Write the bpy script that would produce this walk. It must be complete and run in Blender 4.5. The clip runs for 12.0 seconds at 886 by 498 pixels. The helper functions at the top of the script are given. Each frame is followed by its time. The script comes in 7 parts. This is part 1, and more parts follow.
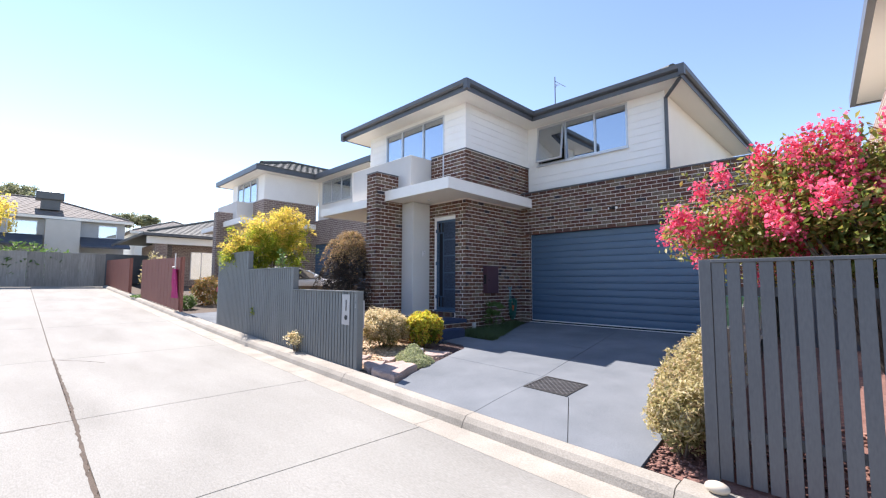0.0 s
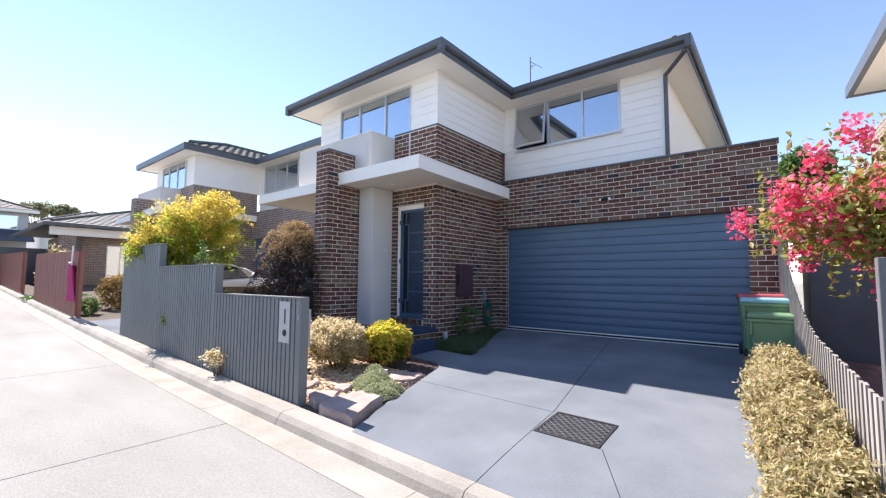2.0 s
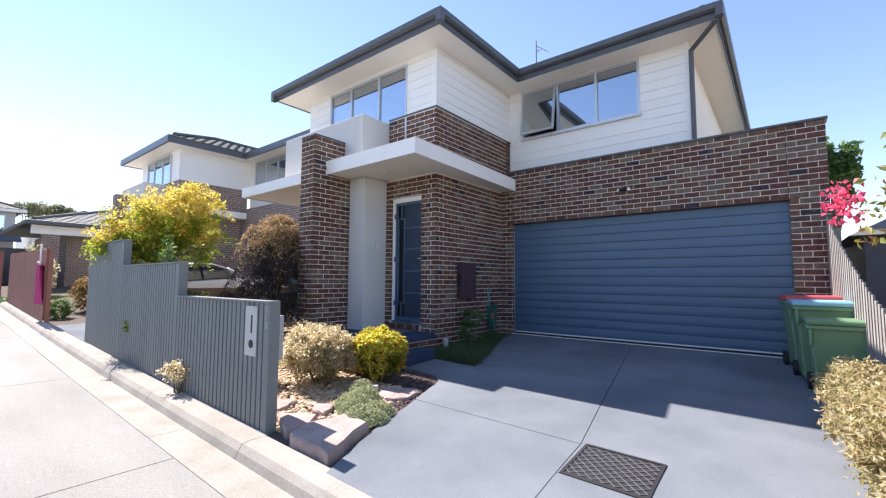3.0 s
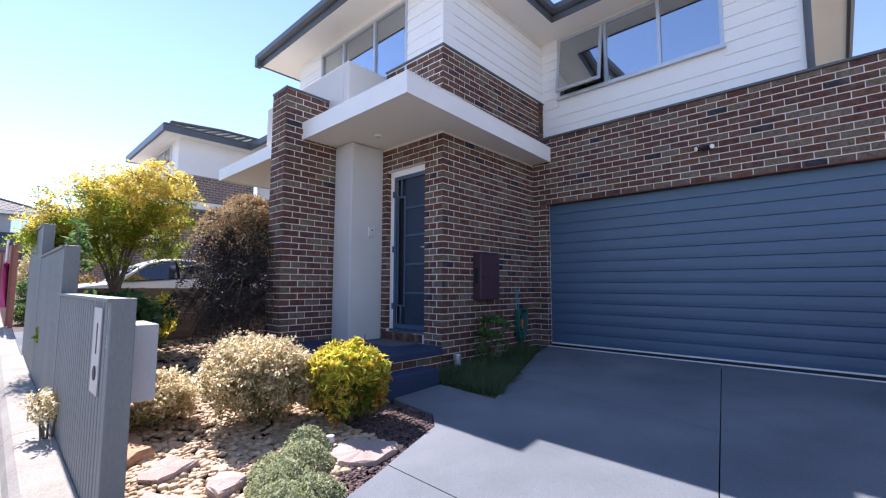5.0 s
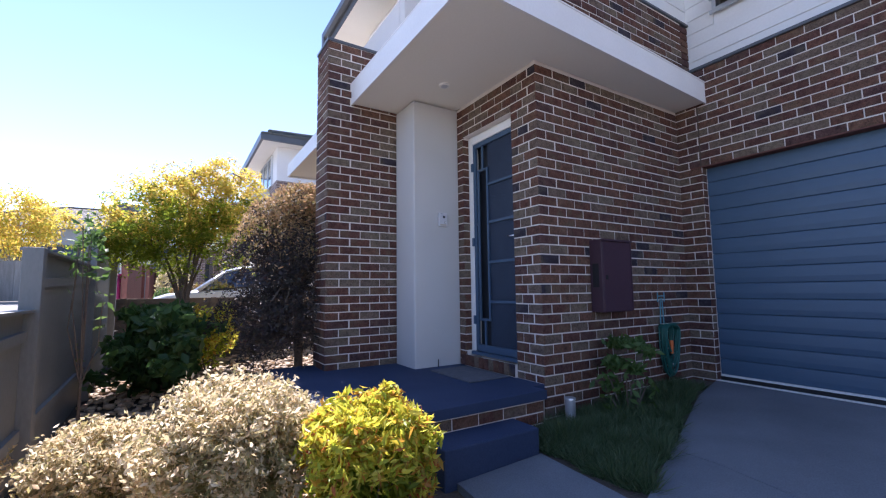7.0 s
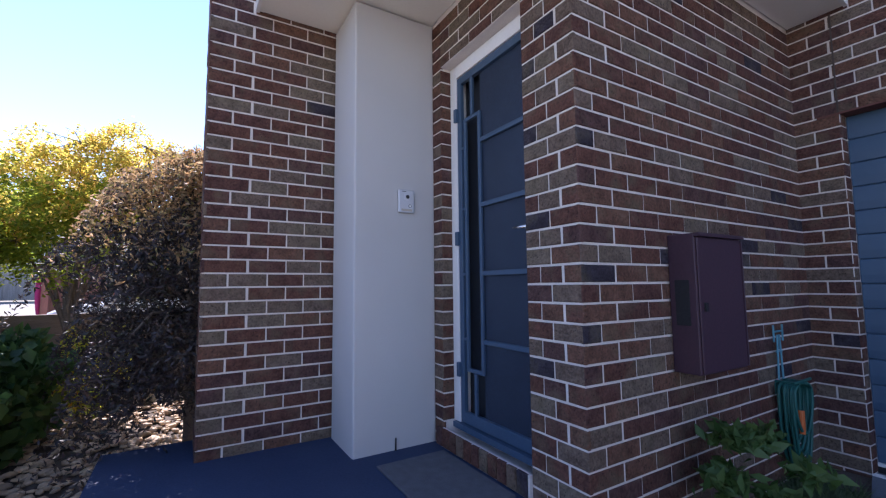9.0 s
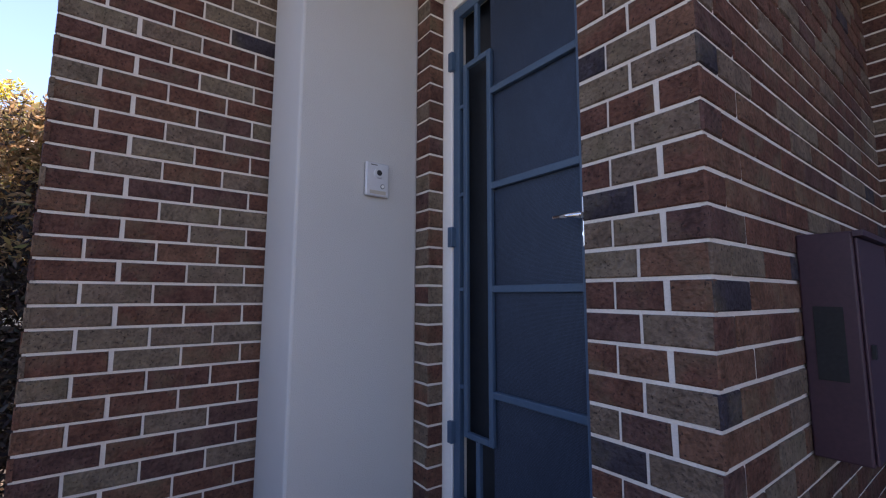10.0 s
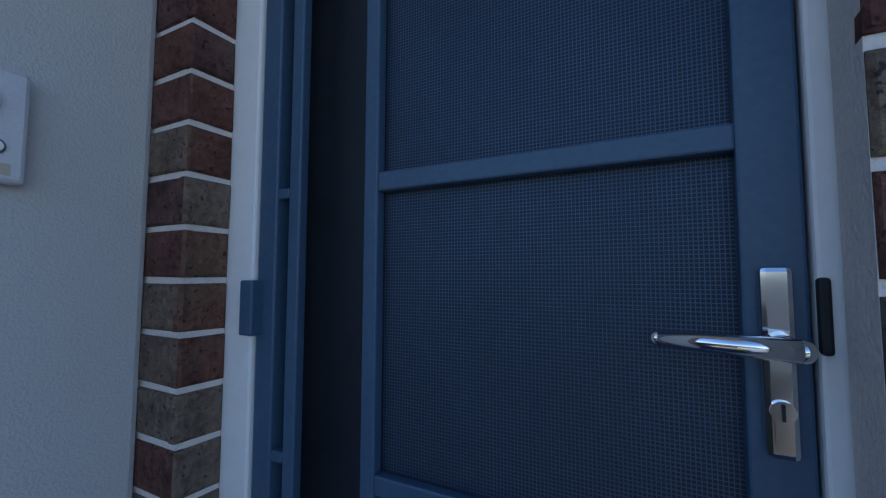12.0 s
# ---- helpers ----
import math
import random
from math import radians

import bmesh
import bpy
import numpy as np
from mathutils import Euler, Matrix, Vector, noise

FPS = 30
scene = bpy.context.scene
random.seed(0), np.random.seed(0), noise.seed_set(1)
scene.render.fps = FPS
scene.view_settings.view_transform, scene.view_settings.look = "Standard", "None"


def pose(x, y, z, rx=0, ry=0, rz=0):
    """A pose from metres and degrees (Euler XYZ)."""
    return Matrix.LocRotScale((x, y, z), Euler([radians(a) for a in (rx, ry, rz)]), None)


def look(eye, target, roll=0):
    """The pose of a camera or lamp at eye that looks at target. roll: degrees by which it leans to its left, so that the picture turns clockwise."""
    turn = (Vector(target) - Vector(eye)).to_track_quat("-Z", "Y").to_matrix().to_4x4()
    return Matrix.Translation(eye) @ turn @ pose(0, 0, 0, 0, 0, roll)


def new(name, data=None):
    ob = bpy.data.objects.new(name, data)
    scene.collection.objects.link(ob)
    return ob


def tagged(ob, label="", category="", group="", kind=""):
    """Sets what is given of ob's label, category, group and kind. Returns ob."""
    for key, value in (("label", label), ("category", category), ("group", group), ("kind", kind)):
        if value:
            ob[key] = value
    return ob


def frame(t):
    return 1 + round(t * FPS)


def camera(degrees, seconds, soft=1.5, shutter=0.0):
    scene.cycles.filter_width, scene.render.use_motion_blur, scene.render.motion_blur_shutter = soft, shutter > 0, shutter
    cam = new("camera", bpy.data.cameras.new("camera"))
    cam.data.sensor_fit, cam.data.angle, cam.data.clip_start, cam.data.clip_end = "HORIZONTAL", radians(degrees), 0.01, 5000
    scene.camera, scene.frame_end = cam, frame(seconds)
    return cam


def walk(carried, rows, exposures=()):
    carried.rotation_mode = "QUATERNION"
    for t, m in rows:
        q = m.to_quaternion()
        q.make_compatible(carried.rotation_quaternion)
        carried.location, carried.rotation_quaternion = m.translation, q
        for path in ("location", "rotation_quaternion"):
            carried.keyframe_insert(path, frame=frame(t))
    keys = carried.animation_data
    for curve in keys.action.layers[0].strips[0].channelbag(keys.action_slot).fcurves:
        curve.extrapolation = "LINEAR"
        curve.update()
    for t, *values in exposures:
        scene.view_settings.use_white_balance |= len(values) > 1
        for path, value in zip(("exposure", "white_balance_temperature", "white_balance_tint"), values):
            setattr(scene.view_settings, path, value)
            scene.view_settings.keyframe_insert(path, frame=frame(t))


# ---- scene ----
cam = camera(92.3, 12.0, 1.22)
EXPOSURES = ((0, 1.46, 6480, 19), (3.6, 1.48, 6350, 21), (5.3, 1.46, 6050, 25), (7.2, 1.54, 5950, 27), (9.5, 1.64, 5900, 29), (10.0, 1.4, 6480, 29), (10.5, 1.14, 6100, 24), (11.2, 1.0, 5600, 17), (12, 0.94, 5250, 13))
PATH = [
    (0, (0.091, 0.194, 1.82), (-1.321, 1.601, 1.975), 0.2),
    (0.5, (-0.273, 0.34, 1.839), (-1.622, 1.809, 1.993), 0.3),
    (1, (-0.626, 0.569, 1.848), (-1.903, 2.1, 1.998), 0.4),
    (1.5, (-0.948, 0.848, 1.873), (-2.197, 2.403, 2.024), 0.5),
    (2, (-1.286, 1.175, 1.88), (-2.532, 2.733, 2.028), 0.4),
    (2.5, (-1.561, 1.497, 1.884), (-2.807, 3.054, 2.033), 0.2),
    (3, (-1.845, 1.883, 1.872), (-3.091, 3.441, 2.023), 0.3),
    (3.5, (-2.137, 2.237, 1.841), (-3.381, 3.796, 1.995), 0.3),
    (3.6, (-2.221, 2.317, 1.839), (-3.466, 3.875, 1.993), -0.1),
    (3.7, (-2.259, 2.395, 1.834), (-3.5, 3.955, 1.993), 0.3),
    (5.3, (-3.019, 3.853, 1.736), (-4.416, 5.274, 1.906), 0.1),
    (5.5, (-3.126, 3.999, 1.74), (-4.553, 5.39, 1.908), 0.2),
    (5.9, (-3.328, 4.313, 1.747), (-4.856, 5.592, 1.929), 0.1),
    (6, (-3.394, 4.381, 1.751), (-4.953, 5.62, 1.934), -0.2),
    (6.5, (-3.668, 4.694, 1.758), (-5.322, 5.802, 1.948), -0.7),
    (7, (-3.982, 5.004, 1.774), (-5.669, 6.06, 1.965), -0.7),
    (7.2, (-4.134, 5.132, 1.779), (-5.822, 6.188, 1.967), -0.7),
    (8.8, (-5.281, 6.133, 1.982), (-6.985, 7.168, 2.14), -0.6),
    (9, (-5.399, 6.234, 1.985), (-7.106, 7.261, 2.156), -0.6),
    (9.5, (-5.765, 6.462, 2.015), (-7.46, 7.511, 2.192), -0.3),
    (10, (-6.233, 6.593, 2.029), (-7.831, 7.776, 2.247), 0.2),
    (10.5, (-6.543, 6.787, 2.092), (-8.077, 8.052, 2.309), 0.5),
    (11, (-6.809, 6.963, 2.185), (-8.179, 8.401, 2.421), 0.5),
    (11.5, (-6.986, 7.105, 2.264), (-8.16, 8.71, 2.476), 0.2),
    (12, (-7.116, 7.279, 2.341), (-8.068, 9.033, 2.474), 0.2),
]
walk(cam, [(t, look(eye, target, roll)) for t, eye, target, roll in PATH], EXPOSURES)

# ---- world, sun, exposure ----
SUN = Vector((-0.948, 0.0, 1.0)).normalized()
world = bpy.data.worlds.new("sky")
scene.world = world
world.use_nodes = True
wn = world.node_tree.nodes
sky = wn.new("ShaderNodeTexSky")
sky.sky_type = "NISHITA"
sky.sun_disc = False
sky.sun_elevation = math.asin(SUN.z)
sky.sun_rotation = math.atan2(SUN.x, SUN.y)
sky.air_density, sky.dust_density, sky.ozone_density = 1.0, 0.0, 1.2
wn["Background"].inputs["Strength"].default_value = 0.1
world.node_tree.links.new(sky.outputs[0], wn["Background"].inputs["Color"])
lamp = new("sun", bpy.data.lights.new("sun", "SUN"))
lamp.data.energy, lamp.data.angle, lamp.data.color = 4.35, radians(0.5), (1.0, 0.95, 0.86)
lamp.rotation_euler = (-SUN).to_track_quat("-Z", "Y").to_euler()


# ---- materials ----
def surface(name, dark, light, scale=3.0, fine=60.0, rough=0.7, bump=0.3, metal=0.0, random_tint=0.0, mix=0.5, stretch=(1, 1, 1), spec=0.5):
    """A two-scale procedural surface: broad blotches and fine grain between two colours, with fine relief."""
    m = bpy.data.materials.new(name)
    m.use_nodes = True
    n, l = m.node_tree.nodes, m.node_tree.links
    b = n["Principled BSDF"]
    tc = n.new("ShaderNodeTexCoord")
    mp = n.new("ShaderNodeMapping")
    mp.inputs["Scale"].default_value = stretch
    l.new(tc.outputs["Object"], mp.inputs["Vector"])
    big, small = n.new("ShaderNodeTexNoise"), n.new("ShaderNodeTexNoise")
    big.inputs["Scale"].default_value, big.inputs["Detail"].default_value = scale, 4
    small.inputs["Scale"].default_value, small.inputs["Detail"].default_value = fine, 3
    for t in (big, small):
        l.new(mp.outputs[0], t.inputs["Vector"])
    add = n.new("ShaderNodeMix")
    add.inputs["Factor"].default_value = mix
    l.new(big.outputs["Fac"], add.inputs[2])
    l.new(small.outputs["Fac"], add.inputs[3])
    fac = add.outputs[0]
    ramp = n.new("ShaderNodeValToRGB")
    ramp.color_ramp.elements[0].position, ramp.color_ramp.elements[1].position = 0.32, 0.68
    ramp.color_ramp.elements[0].color, ramp.color_ramp.elements[1].color = (*dark, 1), (*light, 1)
    l.new(fac, ramp.inputs[0])
    col = ramp.outputs[0]
    if random_tint:
        info, geo = n.new("ShaderNodeObjectInfo"), n.new("ShaderNodeNewGeometry")
        s = n.new("ShaderNodeMath")
        s.operation = "ADD"
        l.new(info.outputs["Random"], s.inputs[0])
        l.new(geo.outputs["Random Per Island"], s.inputs[1])
        f = n.new("ShaderNodeMath")
        f.operation = "FRACT"
        l.new(s.outputs[0], f.inputs[0])
        r = n.new("ShaderNodeMapRange")
        r.inputs["To Min"].default_value, r.inputs["To Max"].default_value = 1 - random_tint, 1 + random_tint
        l.new(f.outputs[0], r.inputs["Value"])
        hsv = n.new("ShaderNodeHueSaturation")
        l.new(r.outputs[0], hsv.inputs["Value"])
        l.new(col, hsv.inputs["Color"])
        col = hsv.outputs[0]
    l.new(col, b.inputs["Base Color"])
    b.inputs["Roughness"].default_value, b.inputs["Metallic"].default_value = rough, metal
    b.inputs["Specular IOR Level"].default_value = spec
    if bump:
        bp = n.new("ShaderNodeBump")
        bp.inputs["Strength"].default_value, bp.inputs["Distance"].default_value = bump, 0.004
        l.new(small.outputs["Fac"], bp.inputs["Height"])
        l.new(bp.outputs[0], b.inputs["Normal"])
    return m


def brick_material(name):
    """Fired clay, from dark plum to grey-brown by the piece, with speckle and bloom."""
    m = surface(name, (0.42, 0.41, 0.41), (1.2, 1.2, 1.2), 18.0, 75.0, 0.88, 1.0, spec=0.2)
    next(x for x in m.node_tree.nodes if x.type == "BUMP").inputs["Distance"].default_value = 0.012
    n, l = m.node_tree.nodes, m.node_tree.links
    ramp = next(x for x in n if x.type == "VALTORGB")
    info, geo = n.new("ShaderNodeObjectInfo"), n.new("ShaderNodeNewGeometry")
    s, f = n.new("ShaderNodeMath"), n.new("ShaderNodeMath")
    s.operation, f.operation = "ADD", "FRACT"
    l.new(info.outputs["Random"], s.inputs[0])
    l.new(geo.outputs["Random Per Island"], s.inputs[1])
    l.new(s.outputs[0], f.inputs[0])
    tone = n.new("ShaderNodeValToRGB")
    tone.color_ramp.interpolation = "CONSTANT"
    stops = ((0, (0.16, 0.074, 0.053)), (0.24, (0.19, 0.098, 0.066)), (0.42, (0.2, 0.142, 0.106)), (0.58, (0.143, 0.068, 0.053)), (0.76, (0.13, 0.069, 0.06)), (0.86, (0.215, 0.162, 0.118)), (0.965, (0.06, 0.05, 0.062)))
    while len(tone.color_ramp.elements) < len(stops):
        tone.color_ramp.elements.new(0.5)
    for e, (p, c) in zip(tone.color_ramp.elements, stops):
        e.position, e.color = p, (*c, 1)
    l.new(f.outputs[0], tone.inputs[0])
    mul = n.new("ShaderNodeMix")
    mul.data_type, mul.blend_type = "RGBA", "MULTIPLY"
    mul.inputs["Factor"].default_value = 1.0
    l.new(tone.outputs[0], mul.inputs[6])
    l.new(ramp.outputs[0], mul.inputs[7])
    patch = n.new("ShaderNodeTexNoise")
    patch.inputs["Scale"].default_value, patch.inputs["Detail"].default_value = 8.0, 5
    tc = next(x for x in n if x.type == "TEX_COORD")
    off = n.new("ShaderNodeVectorMath")
    off.operation = "MULTIPLY_ADD"
    l.new(tc.outputs["Object"], off.inputs[0])
    off.inputs[1].default_value = (1, 1, 1)
    seedv = n.new("ShaderNodeMath")
    seedv.operation = "MULTIPLY"
    seedv.inputs[1].default_value = 40.0
    l.new(f.outputs[0], seedv.inputs[0])
    l.new(seedv.outputs[0], off.inputs[2])
    l.new(off.outputs[0], patch.inputs["Vector"])
    for t in n:
        if t.type == "TEX_NOISE" and t is not patch:
            l.new(off.outputs[0], t.inputs["Vector"])
    lim = n.new("ShaderNodeMapRange")
    lim.inputs["From Min"].default_value, lim.inputs["From Max"].default_value = 0.5, 0.72
    lim.inputs["To Max"].default_value = 0.5
    l.new(patch.outputs["Fac"], lim.inputs["Value"])
    bloom = n.new("ShaderNodeMix")
    bloom.data_type = "RGBA"
    bloom.inputs[7].default_value = (0.175, 0.142, 0.09, 1)
    l.new(lim.outputs[0], bloom.inputs["Factor"])
    l.new(mul.outputs[2], bloom.inputs[6])
    # small dark pits
    pits, cut, dark = n.new("ShaderNodeTexNoise"), n.new("ShaderNodeMapRange"), n.new("ShaderNodeMix")
    pits.inputs["Scale"].default_value, pits.inputs["Detail"].default_value = 110.0, 2
    l.new(off.outputs[0], pits.inputs["Vector"])
    cut.inputs["From Min"].default_value, cut.inputs["From Max"].default_value, cut.inputs["To Max"].default_value = 0.62, 0.7, 0.8
    l.new(pits.outputs["Fac"], cut.inputs["Value"])
    dark.data_type = "RGBA"
    dark.inputs[7].default_value = (0.02, 0.014, 0.014, 1)
    l.new(cut.outputs[0], dark.inputs["Factor"])
    l.new(bloom.outputs[2], dark.inputs[6])
    l.new(dark.outputs[2], n["Principled BSDF"].inputs["Base Color"])
    return m


def far_brick(name):
    """Brickwork for walls that stay far away."""
    m = surface(name, (0.14, 0.08, 0.07), (0.2, 0.14, 0.115), 5.0, 60.0, 0.75, 0.2)
    n, l = m.node_tree.nodes, m.node_tree.links
    ramp = next(x for x in n if x.type == "VALTORGB")
    tc, sep, addn, comb = n.new("ShaderNodeTexCoord"), n.new("ShaderNodeSeparateXYZ"), n.new("ShaderNodeMath"), n.new("ShaderNodeCombineXYZ")
    l.new(tc.outputs["Object"], sep.inputs[0])
    l.new(sep.outputs[0], addn.inputs[0])
    l.new(sep.outputs[1], addn.inputs[1])
    l.new(addn.outputs[0], comb.inputs[0])
    l.new(sep.outputs[2], comb.inputs[1])
    br = n.new("ShaderNodeTexBrick")
    br.inputs["Scale"].default_value = 1.0
    br.inputs["Brick Width"].default_value, br.inputs["Row Height"].default_value, br.inputs["Mortar Size"].default_value = 0.21, 0.0875, 0.006
    br.inputs["Mortar"].default_value = (0.55, 0.48, 0.42, 1)
    br.inputs["Color2"].default_value = (0.23, 0.17, 0.14, 1)
    l.new(comb.outputs[0], br.inputs["Vector"])
    l.new(ramp.outputs[0], br.inputs["Color1"])
    l.new(br.outputs["Color"], n["Principled BSDF"].inputs["Base Color"])
    return m


def tile_roof_material(name, dark, light):
    """Concrete roof tiles in rows, for roofs seen from afar."""
    m = surface(name, dark, light, 2.0, 30.0, 0.8, 0.0)
    n, l = m.node_tree.nodes, m.node_tree.links
    tc, sep = n.new("ShaderNodeTexCoord"), n.new("ShaderNodeSeparateXYZ")
    l.new(tc.outputs["Object"], sep.inputs[0])
    w = n.new("ShaderNodeMath")
    w.operation = "MULTIPLY"
    w.inputs[1].default_value = 8.0
    l.new(sep.outputs[2], w.inputs[0])
    fr = n.new("ShaderNodeMath")
    fr.operation = "FRACT"
    l.new(w.outputs[0], fr.inputs[0])
    bp = n.new("ShaderNodeBump")
    bp.inputs["Strength"].default_value, bp.inputs["Distance"].default_value = 1.0, 0.05
    l.new(fr.outputs[0], bp.inputs["Height"])
    l.new(bp.outputs[0], n["Principled BSDF"].inputs["Normal"])
    return m


def leaf_material(name, stops, rough=0.5, through_light=0.5):
    """Leaves: colour by the leaf, some light passing through."""
    m = bpy.data.materials.new(name)
    m.use_nodes = True
    n, l = m.node_tree.nodes, m.node_tree.links
    b = n["Principled BSDF"]
    geo = n.new("ShaderNodeNewGeometry")
    ramp = n.new("ShaderNodeValToRGB")
    while len(ramp.color_ramp.elements) < len(stops):
        ramp.color_ramp.elements.new(0.5)
    for i, (e, c) in enumerate(zip(ramp.color_ramp.elements, stops)):
        e.position, e.color = i / max(1, len(stops) - 1), (*c, 1)
    l.new(geo.outputs["Random Per Island"], ramp.inputs[0])
    l.new(ramp.outputs[0], b.inputs["Base Color"])
    b.inputs["Roughness"].default_value = rough
    tr = n.new("ShaderNodeBsdfTranslucent")
    l.new(ramp.outputs[0], tr.inputs["Color"])
    mx = n.new("ShaderNodeMixShader")
    mx.inputs[0].default_value = through_light
    l.new(b.outputs[0], mx.inputs[1])
    l.new(tr.outputs[0], mx.inputs[2])
    l.new(mx.outputs[0], n["Material Output"].inputs["Surface"])
    return m


def glass_material(name):
    """Tinted, coated window glass: clear sharp reflection over a dark see-through body."""
    m = bpy.data.materials.new(name)
    m.use_nodes = True
    n, l = m.node_tree.nodes, m.node_tree.links
    gl, tr, mx = n.new("ShaderNodeBsdfGlossy"), n.new("ShaderNodeBsdfTransparent"), n.new("ShaderNodeMixShader")
    gl.inputs["Roughness"].default_value = 0.01
    gl.inputs["Color"].default_value = (0.86, 0.93, 1.0, 1)
    tr.inputs["Color"].default_value = (0.45, 0.5, 0.55, 1)
    mx.inputs[0].default_value = 0.5
    l.new(tr.outputs[0], mx.inputs[1])
    l.new(gl.outputs[0], mx.inputs[2])
    l.new(mx.outputs[0], n["Material Output"].inputs["Surface"])
    return m


BRICK = brick_material("brown_brick")
FARBRICK = far_brick("distant_brickwork")
MORTAR = surface("pale_mortar", (0.68, 0.61, 0.55), (0.84, 0.77, 0.7), 8, 150, 0.95, 0.8)
WHITE = surface("white_board_paint", (0.82, 0.81, 0.78), (0.88, 0.87, 0.84), 2.0, 40, 0.55, 0.1)
SOFFIT = surface("soffit_paint", (0.87, 0.83, 0.74), (0.91, 0.87, 0.78), 1.5, 50, 0.7, 0.12)
TRIM = surface("canopy_white_paint", (0.84, 0.82, 0.78), (0.9, 0.88, 0.84), 4.0, 50, 0.5, 0.15)
RENDER = surface("grey_render", (0.54, 0.53, 0.51), (0.61, 0.6, 0.58), 1.5, 220, 0.85, 0.5)
BEIGE = surface("beige_render", (0.5, 0.44, 0.35), (0.58, 0.52, 0.43), 1.5, 120, 0.85, 0.3)
CHARCOAL = surface("charcoal_fascia_paint", (0.07, 0.078, 0.088), (0.105, 0.113, 0.123), 3.0, 60, 0.4, 0.08)
GARAGE = surface("slate_blue_steel", (0.058, 0.108, 0.172), (0.076, 0.134, 0.206), 0.9, 260, 0.36, 0.25)
FENCE = surface("grey_green_fence_paint", (0.15, 0.163, 0.162), (0.2, 0.213, 0.212), 2.0, 70, 0.6, 0.2, stretch=(1, 1, 0.3))
SLATF = surface("charcoal_slat_paint", (0.1, 0.103, 0.108), (0.142, 0.145, 0.15), 2.5, 70, 0.65, 0.25, stretch=(1, 1, 0.25))
REDF = surface("red_brown_fence_paint", (0.21, 0.075, 0.055), (0.3, 0.115, 0.085), 2.0, 50, 0.65, 0.2, stretch=(1, 1, 0.3))
TIMBER = surface("weathered_grey_timber", (0.2, 0.185, 0.165), (0.36, 0.34, 0.31), 6.0, 50, 0.9, 0.6, random_tint=0.15, stretch=(3, 3, 0.3))
SLEEPER = surface("brown_timber_sleeper", (0.13, 0.1, 0.075), (0.23, 0.18, 0.14), 5.0, 50, 0.9, 0.6, random_tint=0.15, stretch=(0.5, 0.5, 4))
ROAD = surface("pale_concrete_road", (0.19, 0.186, 0.166), (0.315, 0.312, 0.284), 0.8, 60, 0.94, 0.9, mix=0.5, stretch=(0.5, 1.6, 1))
KERB = surface("old_concrete_kerb", (0.23, 0.213, 0.178), (0.4, 0.373, 0.322), 2.2, 70, 0.95, 0.8)
DRIVE = surface("grey_coloured_concrete", (0.112, 0.128, 0.143), (0.224, 0.244, 0.263), 1.1, 140, 0.95, 0.6, mix=0.45, spec=0.1)
PORCH = surface("dark_navy_paving_paint", (0.028, 0.045, 0.09), (0.045, 0.067, 0.122), 2.5, 90, 0.7, 0.3, spec=0.2)
SOIL = surface("dry_garden_soil", (0.055, 0.042, 0.032), (0.13, 0.1, 0.075), 3.0, 60, 1.0, 1.0)
MULCH = surface("red_bark_mulch", (0.14, 0.06, 0.045), (0.27, 0.15, 0.12), 8.0, 50, 0.95, 1.0, random_tint=0.35)
PEBBLE = surface("river_pebbles", (0.42, 0.29, 0.17), (0.62, 0.47, 0.31), 6.0, 60, 0.7, 0.2, random_tint=0.35)
FLAG = surface("purple_brown_flagstone", (0.3, 0.215, 0.185), (0.47, 0.37, 0.33), 4.0, 60, 0.9, 0.8)
SAND = surface("orange_sandstone", (0.4, 0.22, 0.12), (0.55, 0.35, 0.22), 4.0, 60, 0.9, 0.8)
SOIL_JOINT = surface("brown_joint_sealant", (0.06, 0.045, 0.035), (0.1, 0.075, 0.06), 6, 80, 0.8, 0.2)
EARTH = surface("far_ground", (0.2, 0.19, 0.15), (0.3, 0.28, 0.23), 0.3, 8, 1.0, 0.3)
GLASS = glass_material("coated_window_glass")
ALU = surface("pale_aluminium", (0.5, 0.52, 0.54), (0.6, 0.62, 0.64), 5, 90, 0.35, 0.05, metal=0.6)
ROOM = surface("dim_room_paint", (0.4, 0.37, 0.33), (0.5, 0.47, 0.42), 1, 40, 0.9, 0.05)
DOORB = surface("blue_grey_door_steel", (0.046, 0.088, 0.15), (0.066, 0.115, 0.182), 3.0, 120, 0.4, 0.1)
MESHM = surface("dark_insect_mesh", (0.009, 0.016, 0.032), (0.017, 0.027, 0.05), 6, 300, 0.6, 0.3)
DARK = surface("black_rubber", (0.012, 0.012, 0.013), (0.025, 0.025, 0.026), 6, 90, 0.7, 0.2)
CHROME = surface("polished_chrome", (0.75, 0.75, 0.76), (0.85, 0.85, 0.86), 6, 90, 0.1, 0.0, metal=1.0)
SILVER = surface("silver_plastic", (0.6, 0.6, 0.62), (0.7, 0.7, 0.72), 6, 200, 0.38, 0.05, metal=0.2)
MAROON = surface("maroon_box_paint", (0.05, 0.024, 0.036), (0.075, 0.034, 0.048), 3, 90, 0.5, 0.1)
TILE_R = tile_roof_material("grey_green_roof_tile", (0.09, 0.1, 0.095), (0.16, 0.17, 0.16))
TILE_B = tile_roof_material("grey_brown_roof_tile", (0.12, 0.11, 0.1), (0.21, 0.19, 0.175))
BARK = surface("tree_bark", (0.1, 0.075, 0.055), (0.2, 0.16, 0.125), 8, 60, 0.95, 0.9)
BIN_G = surface("green_bin_plastic", (0.12, 0.225, 0.115), (0.16, 0.28, 0.15), 3, 90, 0.45, 0.1)
